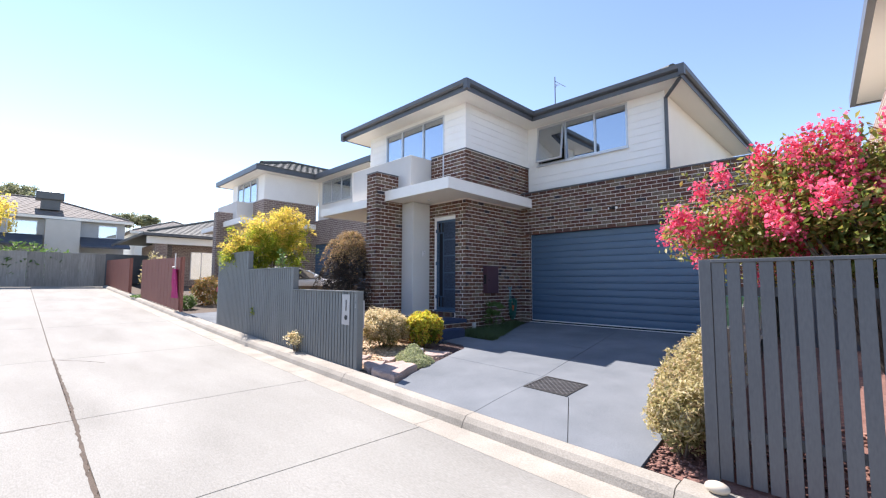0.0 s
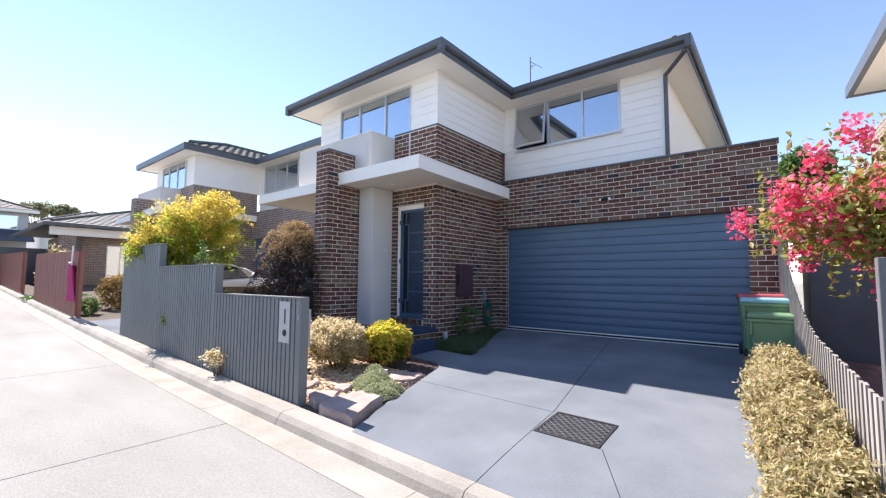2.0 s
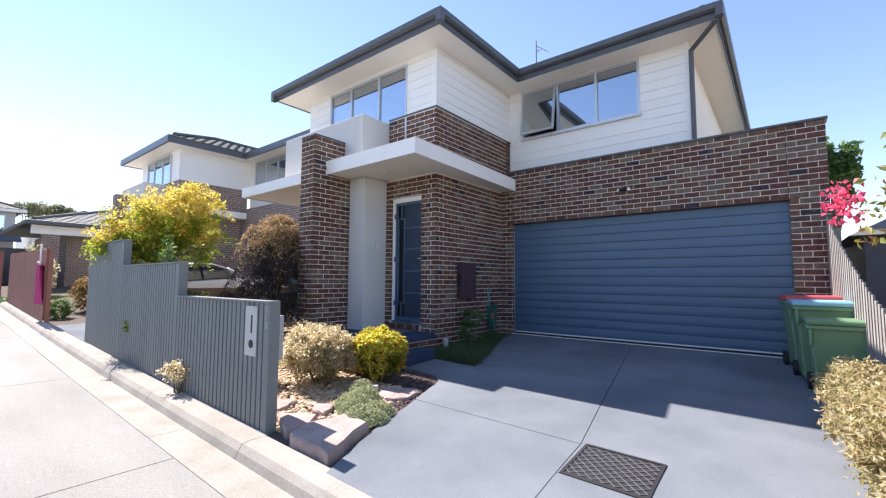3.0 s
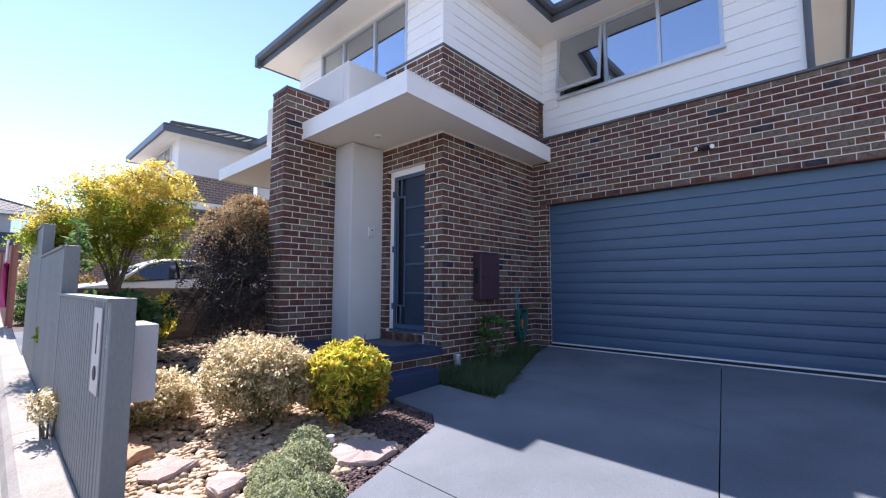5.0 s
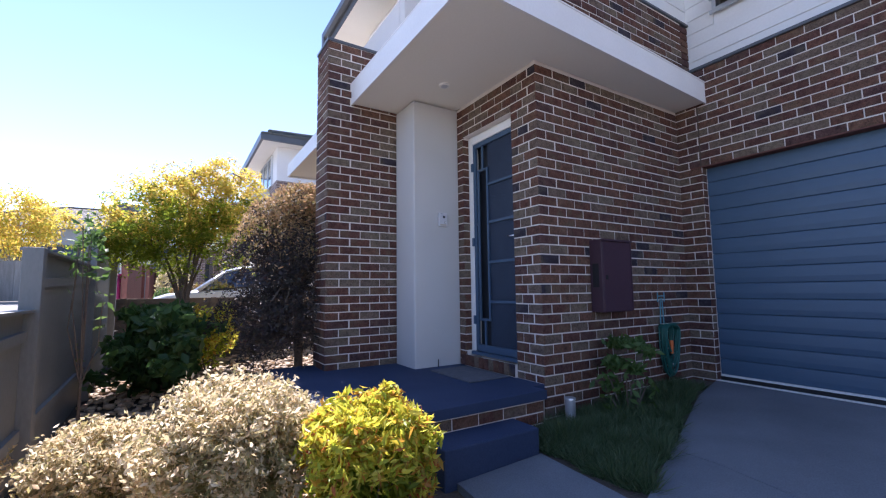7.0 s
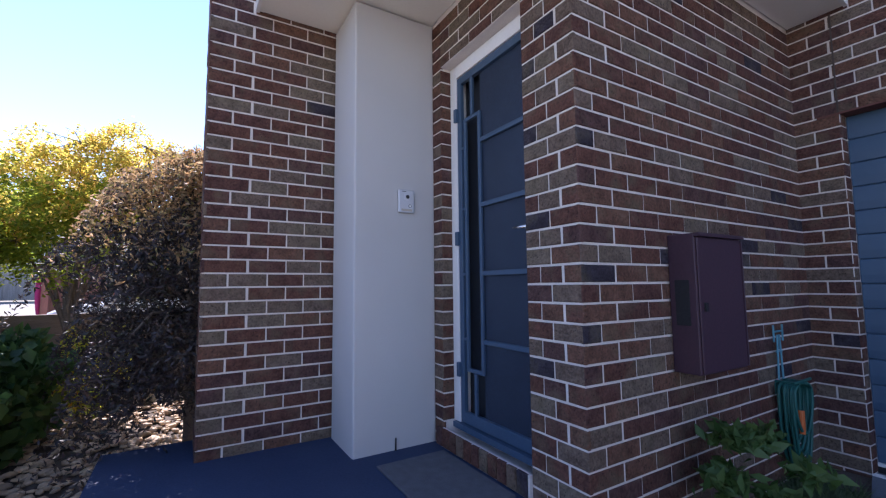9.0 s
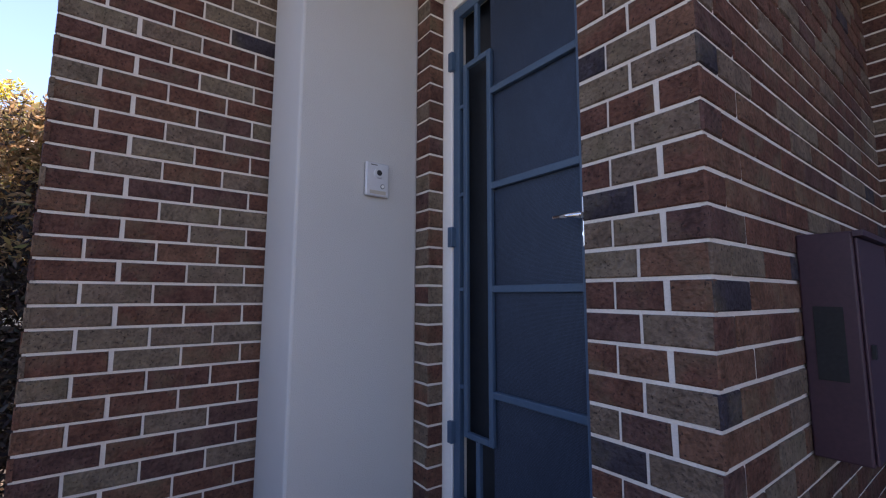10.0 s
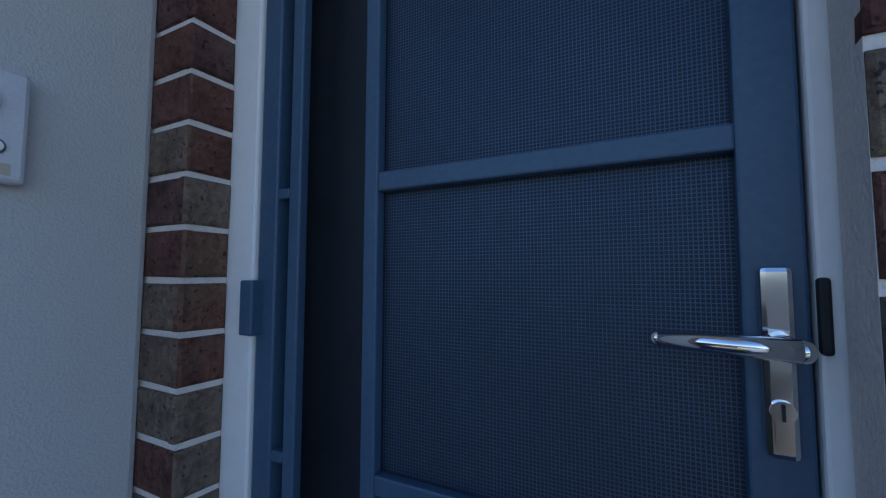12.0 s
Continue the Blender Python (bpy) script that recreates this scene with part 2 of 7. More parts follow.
BIN_B = surface("pale_blue_lid_plastic", (0.2, 0.42, 0.52), (0.26, 0.48, 0.58), 3, 90, 0.45, 0.1)
BIN_R = surface("red_lid_plastic", (0.42, 0.06, 0.07), (0.5, 0.09, 0.1), 3, 90, 0.45, 0.1)
HOSE = surface("green_hose_rubber", (0.012, 0.1, 0.08), (0.02, 0.14, 0.11), 5, 60, 0.45, 0.1)
CARP = surface("white_car_paint", (0.74, 0.75, 0.77), (0.8, 0.81, 0.83), 2, 40, 0.2, 0.0)
CAR_GLASS = surface("tinted_car_glass", (0.008, 0.012, 0.03), (0.012, 0.018, 0.04), 3, 40, 0.04, 0.0)
CAR_GLASS.node_tree.nodes["Principled BSDF"].inputs["IOR"].default_value = 2.1
CLOTH = surface("magenta_cloth", (0.4, 0.02, 0.12), (0.55, 0.06, 0.2), 6, 80, 0.8, 0.4)
L_MAPLEG = leaf_material("green_maple_leaves", ((0.2, 0.29, 0.03), (0.3, 0.36, 0.035), (0.14, 0.22, 0.025), (0.4, 0.42, 0.04), (0.24, 0.32, 0.03)), 0.6, 0.75)
L_MAPLE = leaf_material("yellow_maple_leaves", ((0.7, 0.56, 0.08), (0.78, 0.58, 0.12), (0.5, 0.49, 0.07), (0.66, 0.56, 0.09), (0.8, 0.5, 0.15), (0.44, 0.45, 0.06), (0.74, 0.54, 0.12)), 0.6, 0.72)
# Bronze maple pair: shaded lower leaves and sunlit top, painted as leaf colours.
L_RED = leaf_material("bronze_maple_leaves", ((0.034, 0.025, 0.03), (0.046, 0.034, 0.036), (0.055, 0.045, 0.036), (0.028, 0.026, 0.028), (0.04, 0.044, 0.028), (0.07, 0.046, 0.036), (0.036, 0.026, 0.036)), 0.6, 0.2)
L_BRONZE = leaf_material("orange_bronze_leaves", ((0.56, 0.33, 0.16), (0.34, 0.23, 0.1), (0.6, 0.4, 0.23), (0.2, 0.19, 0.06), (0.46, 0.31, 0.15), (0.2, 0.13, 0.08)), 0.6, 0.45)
L_CREAM = leaf_material("cream_variegated_leaves", ((0.88, 0.76, 0.52), (0.74, 0.6, 0.34), (0.9, 0.82, 0.63), (0.44, 0.38, 0.16), (0.8, 0.62, 0.42), (0.3, 0.29, 0.12), (0.68, 0.58, 0.34)), 0.5, 0.62)
L_GOLD = leaf_material("golden_shrub_leaves", ((0.86, 0.76, 0.08), (0.66, 0.66, 0.07), (0.42, 0.52, 0.05), (0.9, 0.8, 0.14), (0.46, 0.52, 0.05), (0.74, 0.6, 0.06), (0.62, 0.28, 0.05), (0.26, 0.36, 0.03)), 0.4, 0.6)
L_GREEN = leaf_material("green_leaves", ((0.07, 0.15, 0.035), (0.11, 0.2, 0.05), (0.15, 0.23, 0.07), (0.08, 0.16, 0.04)))
L_DARKG = leaf_material("dark_glossy_leaves", ((0.04, 0.1, 0.03), (0.07, 0.15, 0.045), (0.12, 0.21, 0.06), (0.055, 0.125, 0.04)), 0.35, 0.55)
L_THYME = leaf_material("grey_green_groundcover", ((0.34, 0.38, 0.2), (0.42, 0.46, 0.27), (0.26, 0.3, 0.15), (0.52, 0.54, 0.36)))
L_MYRT = leaf_material("olive_myrtle_leaves", ((0.18, 0.24, 0.04), (0.3, 0.34, 0.06), (0.11, 0.16, 0.035), (0.36, 0.31, 0.07), (0.42, 0.18, 0.1)))
L_PINK = leaf_material("pink_petals", ((0.88, 0.09, 0.2), (0.92, 0.17, 0.3), (0.78, 0.06, 0.14), (0.94, 0.28, 0.4)), 0.6, 0.4)
L_GRASS = leaf_material("grass_blades", ((0.05, 0.1, 0.035), (0.085, 0.145, 0.055), (0.15, 0.2, 0.095), (0.07, 0.12, 0.05)), 0.6, 0.35)
L_HEDGE = leaf_material("tan_variegated_leaves", ((0.6, 0.53, 0.3), (0.46, 0.4, 0.17), (0.68, 0.58, 0.38), (0.32, 0.3, 0.1), (0.55, 0.38, 0.24)))
L_GUM = leaf_material("far_tree_leaves", ((0.19, 0.21, 0.12), (0.25, 0.27, 0.15), (0.3, 0.31, 0.18)))


# ---- building helpers ----
def box(bm, x0, x1, y0, y1, z0, z1, bevel=0.0):
    """A box into bm, its edges rounded by bevel."""
    m = Matrix.LocRotScale(((x0 + x1) / 2, (y0 + y1) / 2, (z0 + z1) / 2), None, (abs(x1 - x0), abs(y1 - y0), abs(z1 - z0)))
    vs = bmesh.ops.create_cube(bm, size=1, matrix=m)["verts"]
    if bevel:
        es = list({e for v in vs for e in v.link_edges})
        bmesh.ops.bevel(bm, geom=es, offset=bevel, segments=2, affect="EDGES", profile=0.5)
    return vs


def tube(bm, a, b, r0, r1=None, seg=10):
    """A straight round bar from a to b."""
    a, b = Vector(a), Vector(b)
    d = b - a
    m = Matrix.Translation((a + b) / 2) @ d.to_track_quat("Z", "Y").to_matrix().to_4x4()
    return bmesh.ops.create_cone(bm, cap_ends=True, segments=seg, radius1=r0, radius2=r0 if r1 is None else r1, depth=d.length, matrix=m)["verts"]


def prism(bm, pts, lo, hi):
    """A plan polygon between the heights lo and hi, each a number or a function of x, y."""
    lo_f = lo if callable(lo) else (lambda x, y: lo)
    hi_f = hi if callable(hi) else (lambda x, y: hi)
    b = [bm.verts.new((x, y, lo_f(x, y))) for x, y in pts]
    t = [bm.verts.new((x, y, hi_f(x, y))) for x, y in pts]
    n = len(pts)
    bm.faces.new(t)
    bm.faces.new(b[::-1])
    for i in range(n):
        bm.faces.new((b[i], b[(i + 1) % n], t[(i + 1) % n], t[i]))
    bmesh.ops.recalc_face_normals(bm, faces=bm.faces)


def mesh_object(name, bm, material, smooth=False):
    me = bpy.data.meshes.new(name)
    bm.to_mesh(me)
    bm.free()
    me.materials.append(material)
    if smooth:
        me.shade_smooth()
    return new(name, me)


def part(name, bm, material, parent=None, label="", smooth=False):
    ob = mesh_object(name, bm, material, smooth)
    if parent is not None:
        ob.parent = parent
        up = parent
        m = Matrix.Identity(4)
        while up is not None:
            m = up.matrix_parent_inverse @ up.matrix_basis @ m
            up = up.parent
        ob.matrix_parent_inverse = m.inverted()
    return tagged(ob, label)


def thing(name, at, label, category, group="", kind=""):
    e = new(name)
    e.empty_display_size = 0.1
    e.location = at
    return tagged(e, label, category, group, kind)


def boxes(name, rows, material, parent=None, label="", bevel=0.0):
    bm = bmesh.new()
    for r in rows:
        box(bm, *r, bevel=bevel)
    return part(name, bm, material, parent, label)


def structure(name, rows, material, label, category, bevel=0.0):
    return tagged(boxes(name, rows, material, None, "", bevel), label, category, "", "structure")


def leaf_mesh(name, centres, size, material, parent=None, label="", seed=1, flat=0.0, squash=0.45):
    """Many small pointed leaves, each a folded diamond, at the centres."""
    rng = np.random.default_rng(seed)
    c = np.asarray(centres, float)
    n = len(c)
    u = rng.normal(size=(n, 3))
    u[:, 2] *= 1 - flat
    u /= np.linalg.norm(u, axis=1)[:, None]
    v = rng.normal(size=(n, 3))
    v[:, 2] *= 1 - flat
    v -= (v * u).sum(1)[:, None] * u
    v /= np.linalg.norm(v, axis=1)[:, None]
    w = np.cross(u, v)
    s = size * rng.uniform(0.6, 1.35, n)[:, None]
    pts = np.stack([c - u * s, c + v * s * squash + w * s * 0.18, c + u * s, c - v * s * squash + w * s * 0.18], 1).reshape(-1, 3)
    idx = np.arange(4 * n).reshape(n, 4)
    tri = np.concatenate([idx[:, [0, 1, 2]], idx[:, [0, 2, 3]]], 1).reshape(-1, 3)
    me = bpy.data.meshes.new(name)
    me.vertices.add(len(pts))
    me.vertices.foreach_set("co", pts.astype(np.float32).ravel())
    me.loops.add(len(tri) * 3)
    me.loops.foreach_set("vertex_index", tri.astype(np.int32).ravel())
    me.polygons.add(len(tri))
    me.polygons.foreach_set("loop_start", (np.arange(len(tri)) * 3).astype(np.int32))
    me.update(calc_edges=True)
    me.materials.append(material)
    ob = new(name, me)
    if parent is not None:
        ob.parent = parent
        ob.matrix_parent_inverse = parent.matrix_basis.inverted()
    return tagged(ob, label)


def clump_points(rng, centre, radii, n, shell=0.55):
    """Points in an uneven ellipsoid, denser towards its skin."""
    d = rng.normal(size=(n, 3))
    d /= np.linalg.norm(d, axis=1)[:, None]
    ph = rng.uniform(0, 6.283, 4)
    lumps = 1 + 0.14 * np.sin(5 * d[:, 0] + ph[0]) * np.cos(4 * d[:, 1] + ph[1]) + 0.1 * np.sin(9 * d[:, 2] + 4 * d[:, 0] + ph[2]) + 0.06 * np.sin(17 * d[:, 1] + ph[3]) * np.sin(15 * d[:, 0] + 9 * d[:, 2]) + rng.normal(0, 0.05, n)
    r = (shell + (1 - shell) * rng.random(n) ** 0.5) * lumps
    return np.asarray(centre) + d * r[:, None] * np.asarray(radii)


# ---- lie of the land ----
GARAGE_Y, FLOOR_G, PORCH_Z = 9.97, 0.77, 0.97


def kerb_z(x):
    return 0.225 - 0.034 * x + 0.012 * max(0.0, -11.0 - x)


def road_z(x, y=0.0):
    return kerb_z(x) - 0.12


def land(x, y):
    u = min(max((y - 4.0) / (GARAGE_Y - 4.0), 0), 1)
    t = u + 0.9 * u * (1 - u) ** 3
    return kerb_z(x) * (1 - t) + (FLOOR_G + 0.02 * max(0, -7 - x)) * t


def sheet(name, xs, ys, height, material, thick=0.12):
    """A solid slab over a grid of x and y that follows a height."""
    bm = bmesh.new()
    top = [[bm.verts.new((x, y, height(x, y))) for y in ys] for x in xs]
    low = [[bm.verts.new((x, y, height(x, y) - thick)) for y in ys] for x in xs]
    for i in range(len(xs) - 1):
        for j in range(len(ys) - 1):
            bm.faces.new((top[i][j], top[i + 1][j], top[i + 1][j + 1], top[i][j + 1]))
    nx, ny = len(xs), len(ys)
    for i in range(nx - 1):
        bm.faces.new((low[i][0], low[i + 1][0], top[i + 1][0], top[i][0]))
        bm.faces.new((top[i][-1], top[i + 1][-1], low[i + 1][-1], low[i][-1]))
    for j in range(ny - 1):
        bm.faces.new((top[0][j], top[0][j + 1], low[0][j + 1], low[0][j]))
        bm.faces.new((low[-1][j], low[-1][j + 1], top[-1][j + 1], top[-1][j]))
    bmesh.ops.recalc_face_normals(bm, faces=bm.faces)
    return part(name, bm, material)


def steps(a, b, n):
    return [a + (b - a) * i / n for i in range(n + 1)]


def far_ground(x, y):
    return kerb_z(min(max(x, -60), 14)) - 0.4


g_xs = [-2500, -300, -120, -60] + steps(-45, 14, 20) + [40, 120, 300, 2500]
ground = sheet("ground", g_xs, [-2500, -300, -60, -20, 0, 20, 60, 300, 2500], far_ground, EARTH, 0.3)
tagged(ground, "bare dry earth lying around the houses", "ground", "", "structure")

# road: concrete bays with open joints
road = thing("road", (0, 0, 0), "pale cracked concrete lane with joints between bays", "road", "", "structure")
ROAD_X = (9.0, 4.6, 0.6, -3.52, -6.1, -10.0, -14.6, -18.8, -23.0, -27.6, -32.2)
for a, b in zip(ROAD_X, ROAD_X[1:]):
    for y0, y1 in ((-4.5, 0.7), (0.716, 3.43)):
        s = sheet("slab", [b + 0.012, (a + b) / 2, a], [y0, (y0 + y1) / 2, y1], lambda x, y: road_z(x), ROAD, 0.15)
        s.parent = road
bed = sheet("joint_filler", [-32.2, -22, -11, 0, 9.0], [-4.5, 3.77], lambda x, y: road_z(x) - 0.012, SOIL, 0.1)
bed.parent = road
tagged(bed, "dark dirt in the joints")


def crack(pts, width=0.008):
    """A jagged dark crack lying in the concrete."""
    r = random.Random(int(100 * abs(pts[0][0])))
    line = []
    for (xa, ya), (xb, yb) in zip(pts, pts[1:]):
        n = max(2, int(math.hypot(xb - xa, yb - ya) / 0.07))
        for k in range(n):
            line.append((xa + (xb - xa) * k / n + r.uniform(-0.008, 0.008), ya + (yb - ya) * k / n + r.uniform(-0.008, 0.008)))
    bm = bmesh.new()
    prev = None
    for i, (x, y) in enumerate(line[:-1]):
        x2, y2 = line[i + 1]
        d = Vector((x2 - x, y2 - y)).normalized() * width * r.uniform(0.3, 0.7)
        q = [bm.verts.new((px, py, road_z(px) + 0.0015)) for px, py in ((x - d.y, y + d.x), (x + d.y, y - d.x))]
        if prev:
            bm.faces.new((prev[0], prev[1], q[1], q[0]))
        prev = q
    part("crack", bm, SOIL, road, "dark hairline crack")


crack(((-9.98, 0.75), (-9.6, 1.1), (-9.15, 1.43)), 0.02)
crack(((-1.9, 0.69), (-3.0, 0.72), (-4.4, 0.69), (-7.0, 0.73), (-12.0, 0.7)), 0.03)
crack(((-6.1, 0.6), (-6.0, -0.6), (-6.2, -2.2)), 0.014)
crack(((-1.35, 3.42), (-1.28, 2.7), (-1.0, 2.1)), 0.02)
gut_xs = steps(9.0, -32.0, 13)
gutter = thing("gutter", (0, 0, 0), "pale concrete gutter strip along the kerb", "gutter", "", "structure")
for a, b in zip(gut_xs, gut_xs[1:]):
    s = sheet("gutter_length", [b + 0.006, a], [3.437, 3.80], lambda x, y: road_z(x) - 0.006 + 0.012 * (3.8 - y), KERB, 0.12)
    s.parent = gutter

# kerb lengths with a rolled face
kerb = thing("kerb", (0, 0, 0), "weathered rolled concrete kerb along the lane", "kerb", "", "structure")
PROFILE = ((3.775, -0.124), (3.80, -0.06), (3.845, -0.01), (3.89, 0.0), (4.06, 0.004), (4.06, -0.25), (3.775, -0.25))


def kerb_length(a, b, drop=0.0, back=4.06):
    bm = bmesh.new()
    ends = []
    for x in (a - 0.004, b + 0.004):
        ends.append([bm.verts.new((x, y, kerb_z(x) + (z * (1 - drop) - 0.124 * drop if z > -0.2 else z))) for y, z in ((back if q == 4.06 else q, w) for q, w in PROFILE)])
    n = len(PROFILE)
    for i in range(n):
        bm.faces.new((ends[0][i], ends[0][(i + 1) % n], ends[1][(i + 1) % n], ends[1][i]))
    bm.faces.new(ends[0][::-1])
    bm.faces.new(ends[1])
    bmesh.ops.recalc_face_normals(bm, faces=bm.faces)
    part("kerb_stone", bm, KERB, kerb)


kx = [9.0, 6.6, 4.2, 1.6, -1.05, -3.2, -5.7, -8.0, -10.3, -12.6, -15.0, -17.4, -19.8, -22.2, -24.6, -27.0, -29.4, -32.0]
for a, b in zip(kx, kx[1:]):
    kerb_length(a, b, 0.0, 4.084 if -12.7 < b < a < -5.6 else 3.99 if -4 < b < a < -1 else 4.06)

# driveway and the path to the step
DRIVE_EDGE = ((4.0, -4.68), (4.66, -4.92), (5.41, -5.12), (6.25, -5.4), (6.45, -5.62))


def drive_edge(y):
    """The left edge of the driveway at y."""
    for (ya, xa), (yb, xb) in zip(DRIVE_EDGE, DRIVE_EDGE[1:]):
        if y <= yb:
            return xa + (xb - xa) * max(0.0, y - ya) / (yb - ya)
    return -5.62


driveway = thing("driveway", (0, 0, 0), "grey coloured concrete driveway rising to the garage", "driveway", "", "structure")


def drive_piece(pts):
    bm = bmesh.new()
    vs = [bm.verts.new((x, y, 0)) for x, y in pts]
    bm.faces.new(vs)
    for k in range(24):
        geom = bm.verts[:] + bm.edges[:] + bm.faces[:]
        bmesh.ops.bisect_plane(bm, geom=geom, plane_co=(0, 4.1 + 0.25 * k, 0), plane_no=(0, 1, 0))
    ex = bmesh.ops.extrude_face_region(bm, geom=bm.faces[:])
    tops = {v for v in ex["geom"] if isinstance(v, bmesh.types.BMVert)}
    for v in bm.verts:
        v.co.z = land(v.co.x, v.co.y) + (0.004 if v in tops else -0.1)
    bmesh.ops.recalc_face_normals(bm, faces=bm.faces)
    part("concrete_bay", bm, DRIVE, driveway)


J = 0.004
drive_piece(((-4.68, 3.993), (-3.2 - J, 3.993), (-3.26 - J, 5.55 - J), (-5.167, 5.55 - J), (-5.12, 5.41), (-4.92, 4.66)))
drive_piece(((-5.17, 5.55 + J), (-3.26 - J, 5.55 + J), (-3.6 - J, 7.57 - J), (-5.46, 7.95 - J), (-5.74, 7.95 - J), (-5.63, 7.65), (-5.44, 7.15), (-6.24, 7.2), (-6.24, 6.5), (-5.62, 6.45), (-5.4, 6.25)))
drive_piece(((-5.46, 7.95 + J), (-3.6 - J, 7.57 + J), (-4.0 - J, 9.95), (-6.4, 9.95), (-6.25, 9.3), (-5.74, 7.95 + J)))
drive_piece(((-3.2 + J, 3.993), (-2.03 - J, 3.993), (-2.57 - J, 5.0), (-3.24 + J, 5.0)))
drive_piece(((-2.03 + J, 3.993), (-1.36, 3.993), (-1.44, 7.0), (-1.3, 9.95), (-4.0 + J, 9.95), (-3.26 + J, 5.55), (-3.24 + J, 5.0 + J), (-2.57 + J, 5.0 + J)))

# planting beds
garden_bed = sheet("ground_garden_bed", steps(-12.2, -4.3, 30), steps(4.062, 8.6, 18), lambda x, y: land(x, y) - 0.035 + 0.02 * noise.noise((x * 2, y * 2, 0)), SOIL, 0.2)
tagged(garden_bed, "dry brown soil of the planted front garden", "garden bed", "", "structure")
side_bed = sheet("ground_side_bed", steps(-1.6, 3.4, 12), steps(4.062, 12, 20), lambda x, y: land(x, y) - 0.03 + 0.02 * noise.noise((x * 3, y * 3, 5)), MULCH, 0.2)
tagged(side_bed, "red-brown bark mulch bed beside the driveway", "garden bed", "", "structure")
lawn_bed = sheet("ground_entry_bed", steps(-6.69, -5.2, 8), steps(7.0, 9.97, 10), lambda x, y: land(x, y) - 0.02, SOIL, 0.2)
tagged(lawn_bed, "soil under the grassy patch by the entry wall", "garden bed", "", "structure")

# grate in the driveway
grate = thing("drain_grate", (-2.91, 5.28, land(-2.91, 5.28)), "square black metal drain grate set in the driveway", "drain grate")
bm = bmesh.new()
GX0, GX1, GY0, GY1 = -3.22, -2.60, 5.0, 5.57
gz = lambda x, y: land(x, y) + 0.012
for a, b, c, d in ((GX0, GX1, GY0, GY0 + 0.025), (GX0, GX1, GY1 - 0.025, GY1), (GX0, GX0 + 0.025, GY0 + 0.025, GY1 - 0.025), (GX1 - 0.025, GX1, GY0 + 0.025, GY1 - 0.025)):
    prism(bm, ((a, c), (b, c), (b, d), (a, d)), lambda x, y: gz(x, y) - 0.03, gz)
part("rim", bm, DARK, grate)
bm = bmesh.new()
prism(bm, ((GX0 + 0.01, GY0 + 0.01), (GX1 - 0.01, GY0 + 0.01), (GX1 - 0.01, GY1 - 0.01), (GX0 + 0.01, GY1 - 0.01)), lambda x, y: gz(x, y) - 0.05, lambda x, y: land(x, y) + 0.006)
part("pit", bm, DARK, grate)
GRATE_M = surface("worn_steel_grate", (0.1, 0.1, 0.105), (0.17, 0.17, 0.175), 8, 90, 0.6, 0.1)
for i in range(1, 14):
    y = GY0 + 0.025 + (GY1 - GY0 - 0.05) * i / 14
    bm = bmesh.new()
    w = 14
    prev = None
    for k in range(w):
        x0 = GX0 + 0.025 + (GX1 - GX0 - 0.05) * k / w
        x1 = GX0 + 0.025 + (GX1 - GX0 - 0.05) * (k + 1) / w
        s = 0.0165 if (k + i) % 2 == 0 else -0.0165
        pts = ((x0, y - s - 0.003), (x1, y + s - 0.003), (x1, y + s + 0.003), (x0, y - s + 0.003))
        prism(bm, pts, lambda x, y: gz(x, y) - 0.025, lambda x, y: gz(x, y) - 0.001)
    part("grate_bar", bm, GRATE_M, grate)

# ---- the townhouse: walls ----
MX, FY = -6.655, 7.68          # side wall of the entry, front wall of the entry
UY = 10.36                    # upper wall over the garage
PX0, PX1, PY0, PY1 = -8.76, -8.36, 6.31, 7.14   # brick pier
CAN0, CAN1 = 3.825, 4.062     # canopy
DL, DR, DRF, DTOP = -7.808, -6.993, -6.968, 3.475            # door opening
GDL, GDR, GDT = -6.40, -1.73, 3.12              # garage opening
PAR = 4.235
EAVE, FASC = 6.19, 6.40

wall_garage = structure("wall_garage", ((MX, GDL, GARAGE_Y, GARAGE_Y + 0.22, 0.5, PAR), (GDR, -1.285, GARAGE_Y, GARAGE_Y + 0.22, 0.5, PAR), (GDL, GDR, GARAGE_Y, GARAGE_Y + 0.22, GDT, PAR)), MORTAR, "brown brick wall with pale mortar round the garage door", "brick wall")
wall_side = structure("wall_entry_side", ((MX - 0.22, MX, FY, GARAGE_Y + 0.22, 0.5, 5.035),), MORTAR, "brown brick side wall of the entry with pale mortar", "brick wall")
wall_front = structure("wall_entry_front", ((-8.34, DL, FY, FY + 0.22, 0.6, 3.83), (DR, MX - 0.22, FY, FY + 0.068, 0.6, 3.83), (DRF, MX - 0.22, FY + 0.068, FY + 0.22, 0.6, 3.83), (DL, DR, FY, FY + 0.22, DTOP, 3.83), (DL, DR, FY, FY + 0.22, 0.6, 1.03), (-7.86, MX - 0.22, FY, FY + 0.22, 3.83, 5.035)), MORTAR, "brown brick wall round the front door", "brick wall")
pier = structure("wall_pier", ((PX0, PX1, PY0, PY1, 0.5, 4.50),), MORTAR, "tall free-standing brown brick pier carrying the porch canopy", "brick pier")
render_pier = structure("wall_render_pier", ((-8.34, -7.905, 7.105, FY - 0.004, PORCH_Z - 0.02, CAN0),), RENDER, "smooth grey rendered wall panel beside the front door", "rendered wall", 0.012)
cap = structure("trim_parapet", ((MX + 0.01, -1.255, GARAGE_Y - 0.03, GARAGE_Y + 0.26, PAR, PAR + 0.035), (PX0 - 0.015, PX1 + 0.015, PY0 - 0.015, PY1 + 0.015, 4.50, 4.535)), CHARCOAL, "dark grey metal capping on the brick parapet and pier", "capping", 0.006)
